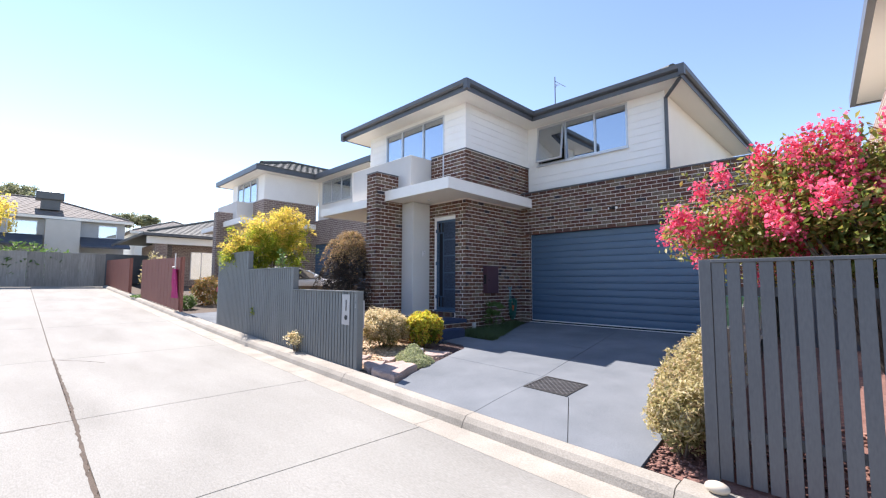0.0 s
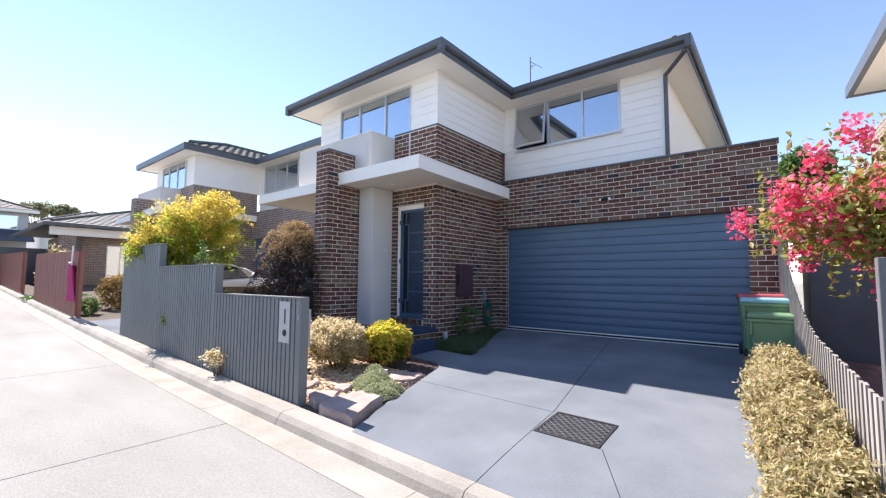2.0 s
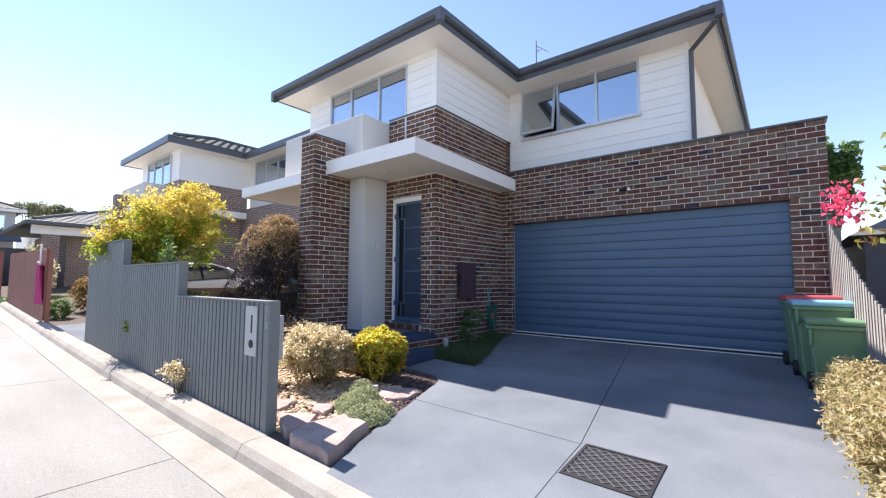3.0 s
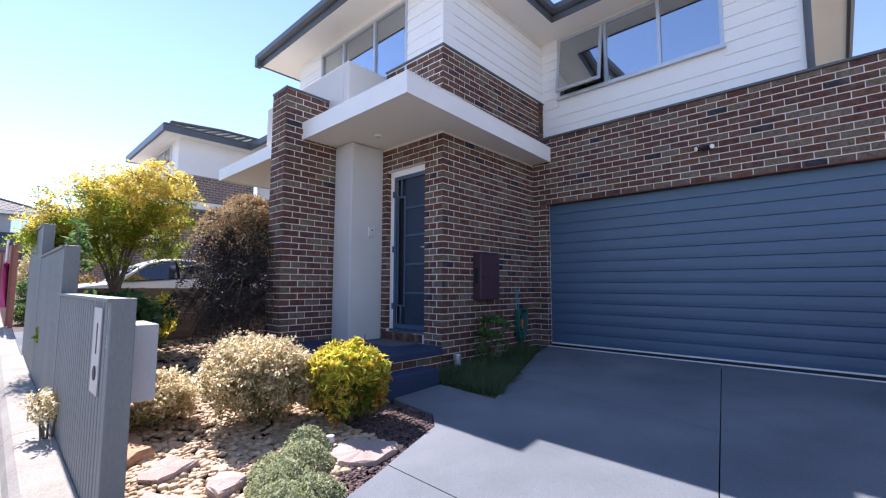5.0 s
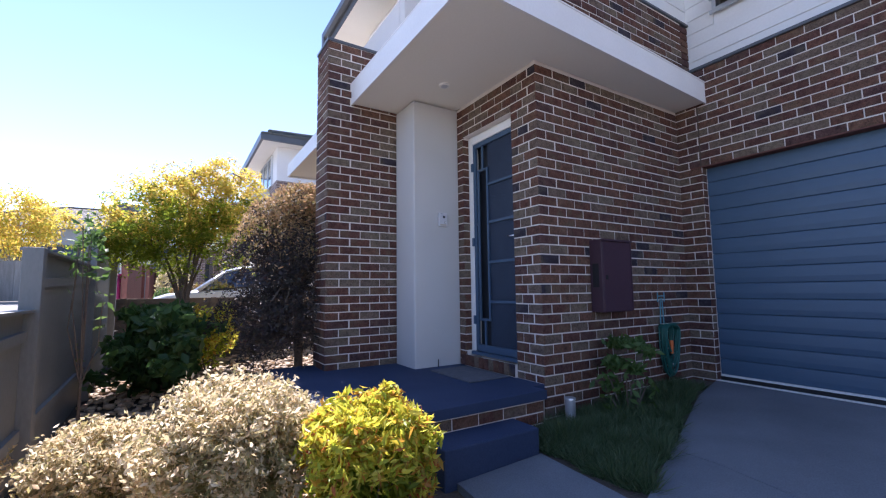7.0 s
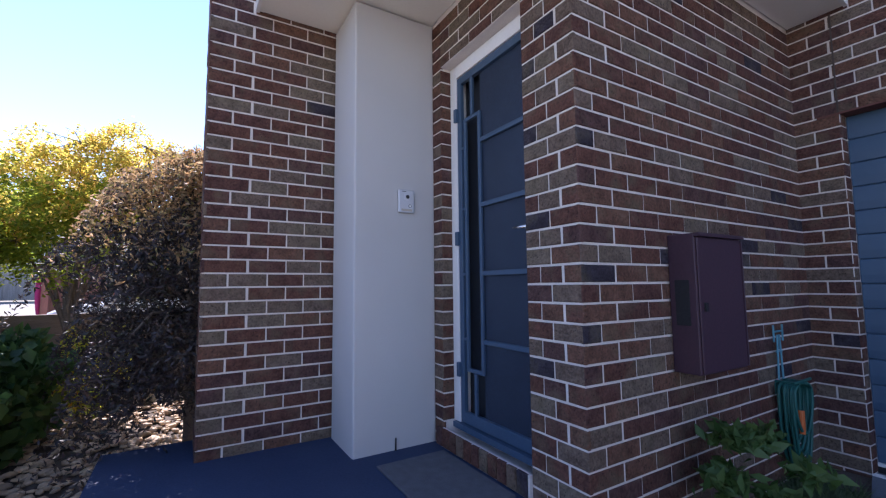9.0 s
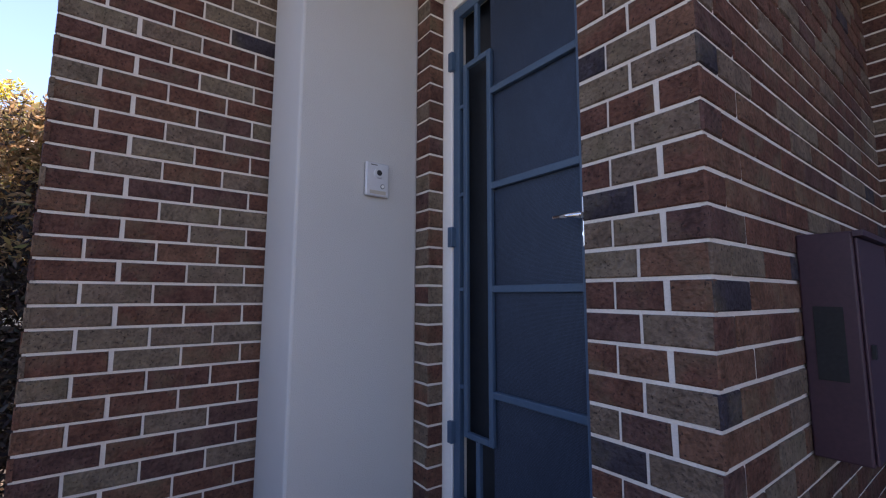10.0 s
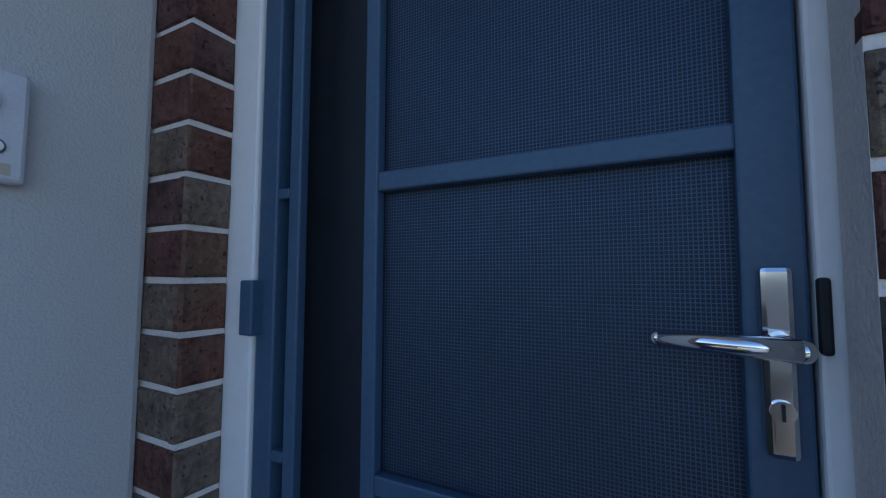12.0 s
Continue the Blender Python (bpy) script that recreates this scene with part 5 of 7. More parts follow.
def flagstone(pts, h, material, label, name="flagstone", cat="paving stone", grp="", seed=0):
    """A rough flat stone over a plan polygon, with broken edges."""
    rng = random.Random(seed)
    ring = []
    n = len(pts)
    for i in range(n):
        a, b = Vector(pts[i]), Vector(pts[(i + 1) % n])
        for k in range(3):
            p = a.lerp(b, k / 3)
            ring.append((p.x + rng.uniform(-0.02, 0.02), p.y + rng.uniform(-0.02, 0.02)))
    bm = bmesh.new()
    lo = [bm.verts.new((x, y, land(x, y) - 0.06)) for x, y in ring]
    cx, cy = sum(p[0] for p in ring) / len(ring), sum(p[1] for p in ring) / len(ring)
    mid = [bm.verts.new((x + rng.uniform(-0.012, 0.012), y + rng.uniform(-0.012, 0.012), land(x, y) + h * 0.7 + rng.uniform(-0.01, 0.01))) for x, y in ring]
    hi = [bm.verts.new((cx + (x - cx) * 0.94, cy + (y - cy) * 0.94, land(x, y) + h + rng.uniform(-0.008, 0.008))) for x, y in ring]
    c = bm.verts.new((cx, cy, land(cx, cy) + h + 0.006))
    m = len(ring)
    for i in range(m):
        j = (i + 1) % m
        bm.faces.new((lo[i], lo[j], mid[j], mid[i]))
        bm.faces.new((mid[i], mid[j], hi[j], hi[i]))
        bm.faces.new((hi[i], hi[j], c))
    bmesh.ops.recalc_face_normals(bm, faces=bm.faces)
    return tagged(part(name, bm, material, None), label, cat, grp)


STONES = ((((-5.4, 4.1), (-5.44, 4.28), (-5.3, 4.66), (-4.98, 4.66), (-4.78, 4.09), (-5.1, 4.075)), 0.085), (((-5.5, 4.14), (-5.98, 4.33), (-5.6, 4.56), (-5.49, 4.4)), 0.06), (((-5.66, 5.36), (-5.7, 5.62), (-5.38, 5.8), (-5.27, 5.7), (-5.25, 5.5), (-5.42, 5.34)), 0.022), (((-6.1, 4.45), (-6.2, 4.7), (-6.45, 4.6), (-6.3, 4.35)), 0.03), (((-5.62, 4.66), (-5.8, 4.6), (-5.9, 4.75), (-5.7, 4.84)), 0.04))
for i, (pts, h) in enumerate(STONES):
    flagstone(pts, h, FLAG, "flat purple-brown flagstone in the garden bed", grp="flagstones in the bed", seed=i)
flagstone(((-6.9, 4.2), (-6.55, 4.3), (-6.6, 4.52), (-7.1, 4.5), (-7.2, 4.35)), 0.055, SAND, "orange sandstone rock edging the bed", "rock", "rock", "", 11)
flagstone(((-5.85, 5.02), (-5.72, 5.06), (-5.75, 5.18), (-5.9, 5.16)), 0.05, SAND, "small orange sandstone rock under the shrub", "rock", "rock", "", 12)
bm = bmesh.new()
bmesh.ops.create_icosphere(bm, subdivisions=3, radius=0.06, matrix=Matrix.LocRotScale((-0.8, 3.98, kerb_z(-0.8) + 0.045), None, (1.4, 1, 0.75)))
tagged(part("rock", bm, BEIGE, None, smooth=True), "smooth pale stone lying on the kerb by the fence", "rock")

# ---- shrubs ----


def tufts(rng, centre, radii, n, count, spread):
    """Leaf sprays: small loose bunches set over and under an uneven skin, with gaps between them."""
    d = rng.normal(size=(count, 3))
    d[:, 2] = np.where(d[:, 2] < -0.4, -d[:, 2], d[:, 2])
    d /= np.linalg.norm(d, axis=1)[:, None]
    ph = rng.uniform(0, 6.283, 3)
    skin = 1 + 0.13 * np.sin(3.1 * d[:, 0] + ph[0]) * np.cos(2.7 * d[:, 1] + ph[1]) + 0.1 * np.sin(6 * d[:, 2] + 5 * d[:, 0] + ph[2]) + rng.normal(0, 0.07, count)
    c = np.asarray(centre) + d * (skin * rng.uniform(0.62, 1.0, count) ** 0.6)[:, None] * np.asarray(radii)
    who = rng.integers(0, count, n)
    along = rng.uniform(-0.5, 1.0, n)[:, None]
    return c[who] + d[who] * along * spread * 1.3 + rng.normal(size=(n, 3)) * spread * (1.0 - 0.45 * np.clip(along, 0, 1))


def shrub(name, at, radii, n, size, material, label, seed, stems=7, squash=0.45, extra=None, boxy=0.0, tips=None, bunches=0, spread=0.03, inner=None):
    x, y = at
    z = land(x, y)
    rng = np.random.default_rng(seed)
    t = thing(name, (x, y, z - 0.02), label, "shrub")
    for i in range(stems):
        bm = bmesh.new()
        a = 6.283 * i / stems + rng.uniform(-0.3, 0.3)
        tip = (x + math.cos(a) * radii[0] * 0.7, y + math.sin(a) * radii[1] * 0.7, z + radii[2] * rng.uniform(0.9, 1.6))
        tube(bm, (x + math.cos(a) * 0.03, y + math.sin(a) * 0.03, z - 0.05), tip, 0.012, 0.004, 6)
        part("stem", bm, BARK, t)
    o = np.array([x, y, z + radii[2] * 0.98])
    if bunches:
        c = tufts(rng, o, radii, n, bunches, spread)
    else:
        c = clump_points(rng, o, radii, n)
    if boxy:
        q = (c - o) / np.asarray(radii)
        c = o + np.sign(q) * np.abs(q) ** (1 - boxy * 0.45) * np.asarray(radii) * 0.98
    if extra:
        c = np.concatenate([c, extra(rng, x, y, z)])
    c = c[c[:, 2] > z + 0.01]
    # Darker leaf colour inside paints the shade seen between the bunches.
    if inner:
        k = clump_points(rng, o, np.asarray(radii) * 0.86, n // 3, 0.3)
        leaf_mesh("inner_leaves", k[k[:, 2] > z + 0.01], size * 1.1, inner, t, "inner leaves coloured darker to stand for shade", seed=seed + 9, squash=squash)
    if tips:
        low = (rng.random(len(c)) < np.clip(0.95 - (c[:, 2] - z) / (1.5 * radii[2]), 0.05, 0.7))
        leaf_mesh("new_leaves", c[low], size, tips, t, "orange-red young leaves", seed=seed + 5, squash=squash)
        c = c[~low]
    leaf_mesh("foliage", c, size, material, t, seed=seed, squash=squash)
    return t


def spikes(k, radii, h):
    def f(rng, x, y, z):
        out = []
        for _ in range(k):
            d = rng.normal(size=3)
            d[2] = abs(d[2]) + 0.3
            d /= np.linalg.norm(d)
            p = np.array([x, y, z + radii[2]]) + d * np.array(radii)
            m = 14
            out.append(p + d * np.linspace(0, h * rng.uniform(0.4, 1), m)[:, None] + rng.normal(0, 0.012, (m, 3)))
        return np.concatenate(out)
    return f


L_RUST = leaf_material("rusty_bush_leaves", ((0.3, 0.15, 0.06), (0.38, 0.22, 0.08), (0.2, 0.17, 0.05), (0.13, 0.15, 0.04)))
L_TIPS = leaf_material("orange_young_leaves", ((0.55, 0.2, 0.04), (0.5, 0.12, 0.04), (0.45, 0.35, 0.05), (0.3, 0.33, 0.04)))
# Olive for the shrub insides, inner shade put into the leaf colour.
L_INNER = leaf_material("painted_shade_olive_leaves", ((0.3, 0.29, 0.12), (0.42, 0.38, 0.18), (0.22, 0.23, 0.09), (0.52, 0.45, 0.25)))
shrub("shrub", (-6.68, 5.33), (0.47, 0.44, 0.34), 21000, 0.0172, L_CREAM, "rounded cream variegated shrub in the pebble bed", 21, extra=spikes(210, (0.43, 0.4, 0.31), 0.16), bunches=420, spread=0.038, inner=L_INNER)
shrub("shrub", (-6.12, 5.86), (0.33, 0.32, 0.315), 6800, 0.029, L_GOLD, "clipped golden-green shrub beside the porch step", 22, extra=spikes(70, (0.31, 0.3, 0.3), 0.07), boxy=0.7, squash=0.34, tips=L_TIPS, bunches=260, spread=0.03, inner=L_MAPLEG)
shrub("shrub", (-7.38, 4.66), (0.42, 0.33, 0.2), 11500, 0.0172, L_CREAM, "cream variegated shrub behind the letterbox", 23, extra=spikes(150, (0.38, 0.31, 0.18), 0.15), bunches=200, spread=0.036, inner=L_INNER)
shrub("shrub", (-7.75, 4.04), (0.2, 0.08, 0.15), 420, 0.022, L_CREAM, "small pale shrub growing out of the kerb edge", 24, extra=spikes(26, (0.2, 0.08, 0.14), 0.16), bunches=16, spread=0.035)


def lobes(k, r, spread, h):
    def f(rng, x, y, z):
        out = []
        for _ in range(k):
            c = np.array([x + rng.normal(0, spread), y + rng.normal(0, spread * 0.7), z + rng.uniform(0.15, h)])
            out.append(clump_points(rng, c, (r, r, r * 0.55), 55, 0.3))
        return np.concatenate(out)
    return f


shrub("shrub", (-10.2, 4.85), (0.5, 0.42, 0.42), 900, 0.065, L_DARKG, "dark broad-leaved green shrub under the maple", 25, squash=0.6, extra=lobes(52, 0.2, 0.36, 0.93))
shrub("shrub", (-10.95, 5.42), (0.42, 0.34, 0.44), 2200, 0.032, L_GOLD, "yellow-green shrub under the maple", 26, bunches=60, spread=0.05, inner=L_MAPLEG)
shrub("shrub", (-6.36, 8.35), (0.2, 0.34, 0.24), 120, 0.04, L_GREEN, "sparse green shrub with broad leaves by the meter box", 27, extra=lobes(9, 0.09, 0.13, 0.62))
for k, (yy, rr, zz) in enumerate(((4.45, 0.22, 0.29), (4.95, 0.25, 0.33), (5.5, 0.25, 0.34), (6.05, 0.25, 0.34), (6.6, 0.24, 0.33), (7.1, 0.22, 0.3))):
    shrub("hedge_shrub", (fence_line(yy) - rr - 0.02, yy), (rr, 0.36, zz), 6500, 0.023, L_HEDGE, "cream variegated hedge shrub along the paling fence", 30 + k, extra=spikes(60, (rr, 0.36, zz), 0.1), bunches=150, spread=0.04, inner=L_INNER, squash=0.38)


def mat_plant(name, blobs, n, size, material, label, seed, cat="groundcover"):
    rng = np.random.default_rng(seed)
    pts = []
    for x, y, r, h in blobs:
        k = int(n * r * r)
        a, q = rng.uniform(0, 6.283, k), np.sqrt(rng.random(k)) * r
        xx, yy = x + q * np.cos(a), y + q * np.sin(a)
        zz = np.array([land(p, s) for p, s in zip(xx, yy)]) + h * (1 - (q / r) ** 2) * rng.uniform(0.25, 1.05, k) + 0.01
        pts.append(np.stack([xx, yy, zz], 1))
    return tagged(leaf_mesh(name, np.concatenate(pts), size, material, None, seed=seed), label, cat, "", "stuff")


mat_plant("groundcover", ((-5.45, 4.95, 0.22, 0.15), (-5.25, 4.82, 0.2, 0.13), (-5.6, 5.15, 0.22, 0.17), (-5.2, 5.0, 0.2, 0.12), (-5.1, 4.85, 0.17, 0.1), (-5.78, 5.28, 0.2, 0.18), (-5.65, 4.98, 0.17, 0.13)), 46000, 0.014, L_THYME, "low grey-green thyme mat in the bed", 41)


def blades(name, inside, box_xy, n, height, material, label, seed):
    """Upright tapering grass blades over a plan region, as one object."""
    rng = np.random.default_rng(seed)
    vs, fs = [], []
    while len(fs) < n:
        x, y = rng.uniform(box_xy[0], box_xy[1]), rng.uniform(box_xy[2], box_xy[3])
        if not inside(x, y):
            continue
        z, h, a = land(x, y) - 0.02, height * rng.uniform(0.4, 1.1) * (0.75 + 0.7 * noise.noise((x * 5, y * 5, 1))), rng.uniform(0, 6.283)
        w, bx, by = 0.005, rng.normal(0, 0.4) * height, rng.normal(0, 0.4) * height
        k = len(vs)
        vs.extend(((x - w * math.cos(a), y - w * math.sin(a), z), (x + w * math.cos(a), y + w * math.sin(a), z), (x + bx, y + by, z + h)))
        fs.append((k, k + 1, k + 2))
    me = bpy.data.meshes.new(name)
    me.from_pydata(vs, [], fs)
    me.materials.append(material)
    return tagged(new(name, me), label, "grass", "", "stuff")


def entry_patch(x, y):
    edge = -5.45 - 0.4 * (y - 7.15) + 0.1 * noise.noise((x * 4, y * 4, 7))
    return -6.62 < x < edge + 0.06 * noise.noise((x * 9, y * 9, 3)) and y > 7.26 + 0.08 * noise.noise((x * 5, y * 3, 2))


blades("grass", entry_patch, (-6.62, -5.3, 7.18, 9.6), 30000, 0.16, L_GRASS, "lush green grass patch by the entry wall", 42)
mat_plant("grass", ((-22.6, 4.6, 0.9, 0.1), (-23.2, 5.2, 0.9, 0.1)), 1500, 0.05, L_GREEN, "small bright green lawn behind the red fence", 43, "grass")

# ---- trees ----


def tree(name, base, height, crown, n, size, material, label, seed, trunk_r=0.05, forks=6, flowers=None, lean=(0, 0), clumps=26, pads=1.0, foot=None):
    x, y = base
    z = land(x, y) - 0.05 if foot is None else foot
    rng = np.random.default_rng(seed)
    t = thing(name, (x, y, z), label, "tree")
    bm = bmesh.new()
    c = np.array([x + lean[0], y + lean[1], z + height - crown[2]])
    split = Vector((x + lean[0] * 0.3, y + lean[1] * 0.3, z + max(0.35, (height - 2 * crown[2]) * 0.55)))
    tube(bm, (x, y, z), split, trunk_r, trunk_r * 0.75, 10)
    pts, fl = [], []
    d = rng.normal(size=(clumps, 3))
    d /= np.linalg.norm(d, axis=1)[:, None]
    d[:, 2] = d[:, 2] * 0.9 + 0.15
    for i in range(clumps):
        r = rng.uniform(0.35, 0.9)
        cc = c + d[i] * r * np.asarray(crown)
        if i < forks * 2:
            mid = split.lerp(Vector(cc), 0.5) + Vector(rng.normal(0, 0.06, 3))
            tube(bm, split, mid, trunk_r * 0.5, trunk_r * 0.3, 7)
            tube(bm, mid, Vector(cc), trunk_r * 0.3, 0.006, 6)
        s = np.asarray(crown) * rng.uniform(0.2, 0.36) * np.array([1, 1, pads])
        k = int(n / clumps * rng.uniform(0.6, 1.4))
        pts.append(cc + np.clip(rng.normal(size=(k, 3)), -1.7, 1.7) * s * 0.55)
        if flowers:
            if d[i][2] > -0.6:
                for _ in range(flowers[1]):
                    q = cc + d[i] * s * rng.uniform(0.3, 0.8) + np.clip(rng.normal(size=3), -1.2, 1.2) * s * 0.3
                    fl.append(q + np.clip(rng.normal(size=(flowers[2], 3)), -1.8, 1.8) * np.array([0.05, 0.05, 0.07]))
    part("trunk", bm, BARK, t)
    leaf_mesh("crown", np.concatenate(pts), size, material, t, seed=seed)
    if flowers:
        leaf_mesh("blossom", np.concatenate(fl), flowers[3], flowers[0], t, "bright pink flower clusters", seed=seed + 1, squash=0.8)
    return t


def layered_maple(base, fork, lobes_at, n, size, label, seed, sprays=300):
    """A small many-stemmed maple: slender rising stems and many little drooping leaf sprays in a few uneven lobes."""
    x, y = base
    z = land(x, y) - 0.05
    rng = np.random.default_rng(seed)
    t = thing("maple_tree", (x, y, z), label, "tree")
    bm = bmesh.new()
    f = Vector((x, y, fork))
    tube(bm, (x, y, z), f, 0.055, 0.045, 10)
    nodes = []
    for i in range(11):
        lx, ly, lz, lr = lobes_at[i % len(lobes_at)]
        goal = Vector((x + lx + rng.normal(0, 0.25), y + ly + rng.normal(0, 0.25), lz + rng.uniform(-0.1, 0.6) * lr))
        last = f
        for k in range(1, 7):
            q = k / 6
            flat = q ** 1.5
            p = Vector((x + (goal.x - x) * flat, y + (goal.y - y) * flat, fork + (goal.z - fork) * q)) + Vector(rng.normal(0, 0.018, 3))
            tube(bm, last, p, 0.028 * (1.12 - q), 0.028 * (0.96 - q) + 0.004, 6)
            last = p
            if k > 2:
                nodes.append(p)
    gold, green = [], []
    for i in range(sprays):
        lx, ly, lz, lr = lobes_at[i % len(lobes_at)]
        d = rng.normal(size=3)
        d /= np.linalg.norm(d)
        d[2] *= 0.85
        c = np.array([x + lx, y + ly, lz]) + d * lr * rng.uniform(0.25, 1.08) ** 0.55
        near_node = min(nodes, key=lambda q: (q - Vector(c)).length)
        if i % 2 == 0:
            tube(bm, near_node, Vector(c), 0.006, 0.0025, 5)
        r = rng.uniform(0.08, 0.22)
        k = int(n / sprays * (r / 0.155) ** 2)
        q, b = np.sqrt(rng.random(k)) * r, rng.uniform(0, 6.283, k)
        q *= 1 + 0.35 * np.sin(3 * b + i)
        tilt = rng.normal(0, 0.35, 2)
        px, py = q * np.cos(b), q * np.sin(b)
        pts = np.stack([c[0] + px, c[1] + py, c[2] + tilt[0] * px + tilt[1] * py - 0.5 * q * q / r + rng.normal(0, 0.04, k)], 1)
        (gold if d[2] * 0.9 + (c[2] - 2.9) * 0.5 + rng.normal(0, 0.3) > 0.0 else green).append(pts)
    part("trunk", bm, BARK, t)
    leaf_mesh("crown", np.concatenate(green), size, L_MAPLEG, t, "yellow-green shaded leaves", seed=seed, flat=0.3, squash=0.42)
    leaf_mesh("outer_crown", np.concatenate(gold), size, L_MAPLE, t, "golden and orange outer leaves", seed=seed + 1, flat=0.3, squash=0.42)
    return t


def weeping_maple(base, top, spread, n, size, label, seed, pads=126):
    """Tiers of hanging leaf sprays; dark below and orange on top, shade and sun put into the colour."""
    x, y = base
    z = land(x, y) - 0.05
    rng = np.random.default_rng(seed)
    t = thing("bronze_maple_tree", (x, y, z), label, "tree")
    bm = bmesh.new()
    f = Vector((x, y, z + 1.2))
    tube(bm, (x, y, z), f, 0.055, 0.045, 10)
    pts, sun_tint = [], []
    for i in range(pads):
        a, h = 2.4 * i + rng.uniform(-0.5, 0.5), (i % 9 + rng.uniform(0, 0.5)) / 8.5
        out = spread * (math.sqrt(max(0.06, 1 - (h * 1.12 - 0.32) ** 2 * 1.5)) * rng.uniform(0.25, 1.0) + rng.normal(0, 0.06))
        c = Vector((x + math.cos(a) * out, y + math.sin(a) * out, z + 0.75 + (top - z - 0.75) * h))
        if i % 6 == 0:
            mid = f.lerp(c, 0.5) + Vector((0, 0, 0.18))
            tube(bm, f, mid, 0.02, 0.012, 6)
            tube(bm, mid, c, 0.012, 0.004, 6)
        r = rng.uniform(0.1, 0.3)
        k = int(n / pads * (r / 0.21) ** 2)
        q, b = np.sqrt(rng.random(k)) * r, rng.uniform(0, 6.283, k)
        q *= 1 + 0.3 * np.sin(3 * b + i)
        px, py = c.x + q * np.cos(b), c.y + q * np.sin(b)
        away = np.maximum(0, (px - x) * math.cos(a) + (py - y) * math.sin(a) - out)
        pts.append(np.stack([px, py, c.z - 0.7 * q * q / r - 1.1 * away + rng.normal(0, 0.025, k)], 1))
        sun_tint.append(np.full(k, 0.1 * rng.normal() + 1.25 * h + 0.12 * out / spread))
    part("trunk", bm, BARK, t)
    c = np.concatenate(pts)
    # High sprays get the orange leaves: sunlight on the crown, painted by height.
    young = np.concatenate(sun_tint) + rng.normal(0, 0.12, len(c)) > 0.98
    young, c = young[c[:, 2] > z + 0.2], c[c[:, 2] > z + 0.2]
    leaf_mesh("crown", c[~young], size, L_RED, t, "dark purple-green hanging leaves with shade put into their colour", seed=seed, squash=0.35)
    leaf_mesh("sunlit_crown", c[young], size, L_BRONZE, t, "orange top leaves with sunlight put into their colour", seed=seed + 3, squash=0.35)
    return t


layered_maple((-11.75, 5.12), 1.4, ((0.05, 0.5, 3.38, 0.62), (-0.25, 0.12, 3.1, 0.8), (0.25, -0.38, 2.95, 0.7), (0.3, 0.08, 3.25, 0.68), (0.1, -0.8, 2.6, 0.45), (-0.05, -0.2, 2.6, 0.62), (0.15, 0.5, 2.75, 0.6)), 36000, 0.028, "small maple with yellow-green and orange autumn leaves", 51, 460)
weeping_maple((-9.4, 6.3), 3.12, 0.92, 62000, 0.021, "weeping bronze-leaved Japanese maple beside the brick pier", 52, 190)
tree("crepe_myrtle_tree", (0.2, 5.25), 2.68, (1.5, 0.75, 0.72), 34000, 0.03, L_MYRT, "crepe myrtle covered in bright pink blossom", 53, 0.05, 24, (L_PINK, 2, 150, 0.019), clumps=105)
tree("sapling", (-9.1, 4.3), 2.2, (0.2, 0.2, 0.7), 170, 0.04, L_GREEN, "thin young sapling behind the fence", 54, 0.015, 3, clumps=10)
tree("background_tree", (-0.5, 22), 6.2, (1.0, 1.0, 1.4), 5000, 0.12, L_GREEN, "green tree behind the garage", 55, 0.15, 6)
for k, (bx, by, hh, wide) in enumerate(((-74, -0.6, 11.4, 2.9), (-93, 13.2, 11.6, 2.6), (-92.8, 16.6, 11.4, 2.3))):
    tree("gum_tree", (bx, by), hh, (wide, wide, wide * 0.62), 3000, 0.2, L_GUM, "distant gum tree behind the far houses", 60 + k, 0.25, 6, foot=2.4)
tree("lane_end_tree", (-36, -2.5), 6.3, (2.8, 2.6, 2.4), 7000, 0.1, L_MAPLE, "yellow-green leafy tree behind the far fence", 66, 0.05, 5)

rng = np.random.default_rng(77)
weed = thing("weed", (-10.03, 4.16, 1.08), "small yellow-green weed sprouting through the slat fence", "weed")
bm = bmesh.new()
tube(bm, (-10.03, 4.2, 1.05), (-10.03, 4.1, 1.1), 0.006, 0.003, 6)
part("stem", bm, L_GREEN, weed)
leaf_mesh("foliage", np.array([-10.03, 4.09, 1.12]) + rng.normal(size=(60, 3)) * (0.045, 0.02, 0.04), 0.03, L_MAPLEG, weed, seed=77)

# ---- boundary between the two front gardens, car beyond ----
low_fence = thing("fence", (-12.1, 6, 0.8), "low brown timber sleeper wall between the gardens", "fence")
for i in range(5):
    boxes("sleeper", ((-12.2, -12.1, 4.24, 8.3, 0.5 + 0.24 * i, 0.5 + 0.24 * i + 0.232),), SLEEPER, low_fence)
for y in (4.3, 5.5, 6.8, 8.1):
    boxes("post", ((-12.098, -12.02, y, y + 0.08, 0.4, 1.7),), SLEEPER, low_fence)

CAR_X = -13.62


def car_ground(y):
    return land(CAR_X, y) + 0.005


def belt_z(y):
    return 1.80 + 0.07 * (y - 5.26)


def loft(bm, rings):
    """Skin between rings of equal length, closed at both ends."""
    vs = [[bm.verts.new(p) for p in r] for r in rings]
    n = len(vs[0])
    for p, q in zip(vs, vs[1:]):
        for k in range(n):
            bm.faces.new((p[k], p[(k + 1) % n], q[(k + 1) % n], q[k]))
    bm.faces.new(vs[0])
    bm.faces.new(vs[-1])
    bmesh.ops.recalc_face_normals(bm, faces=bm.faces)


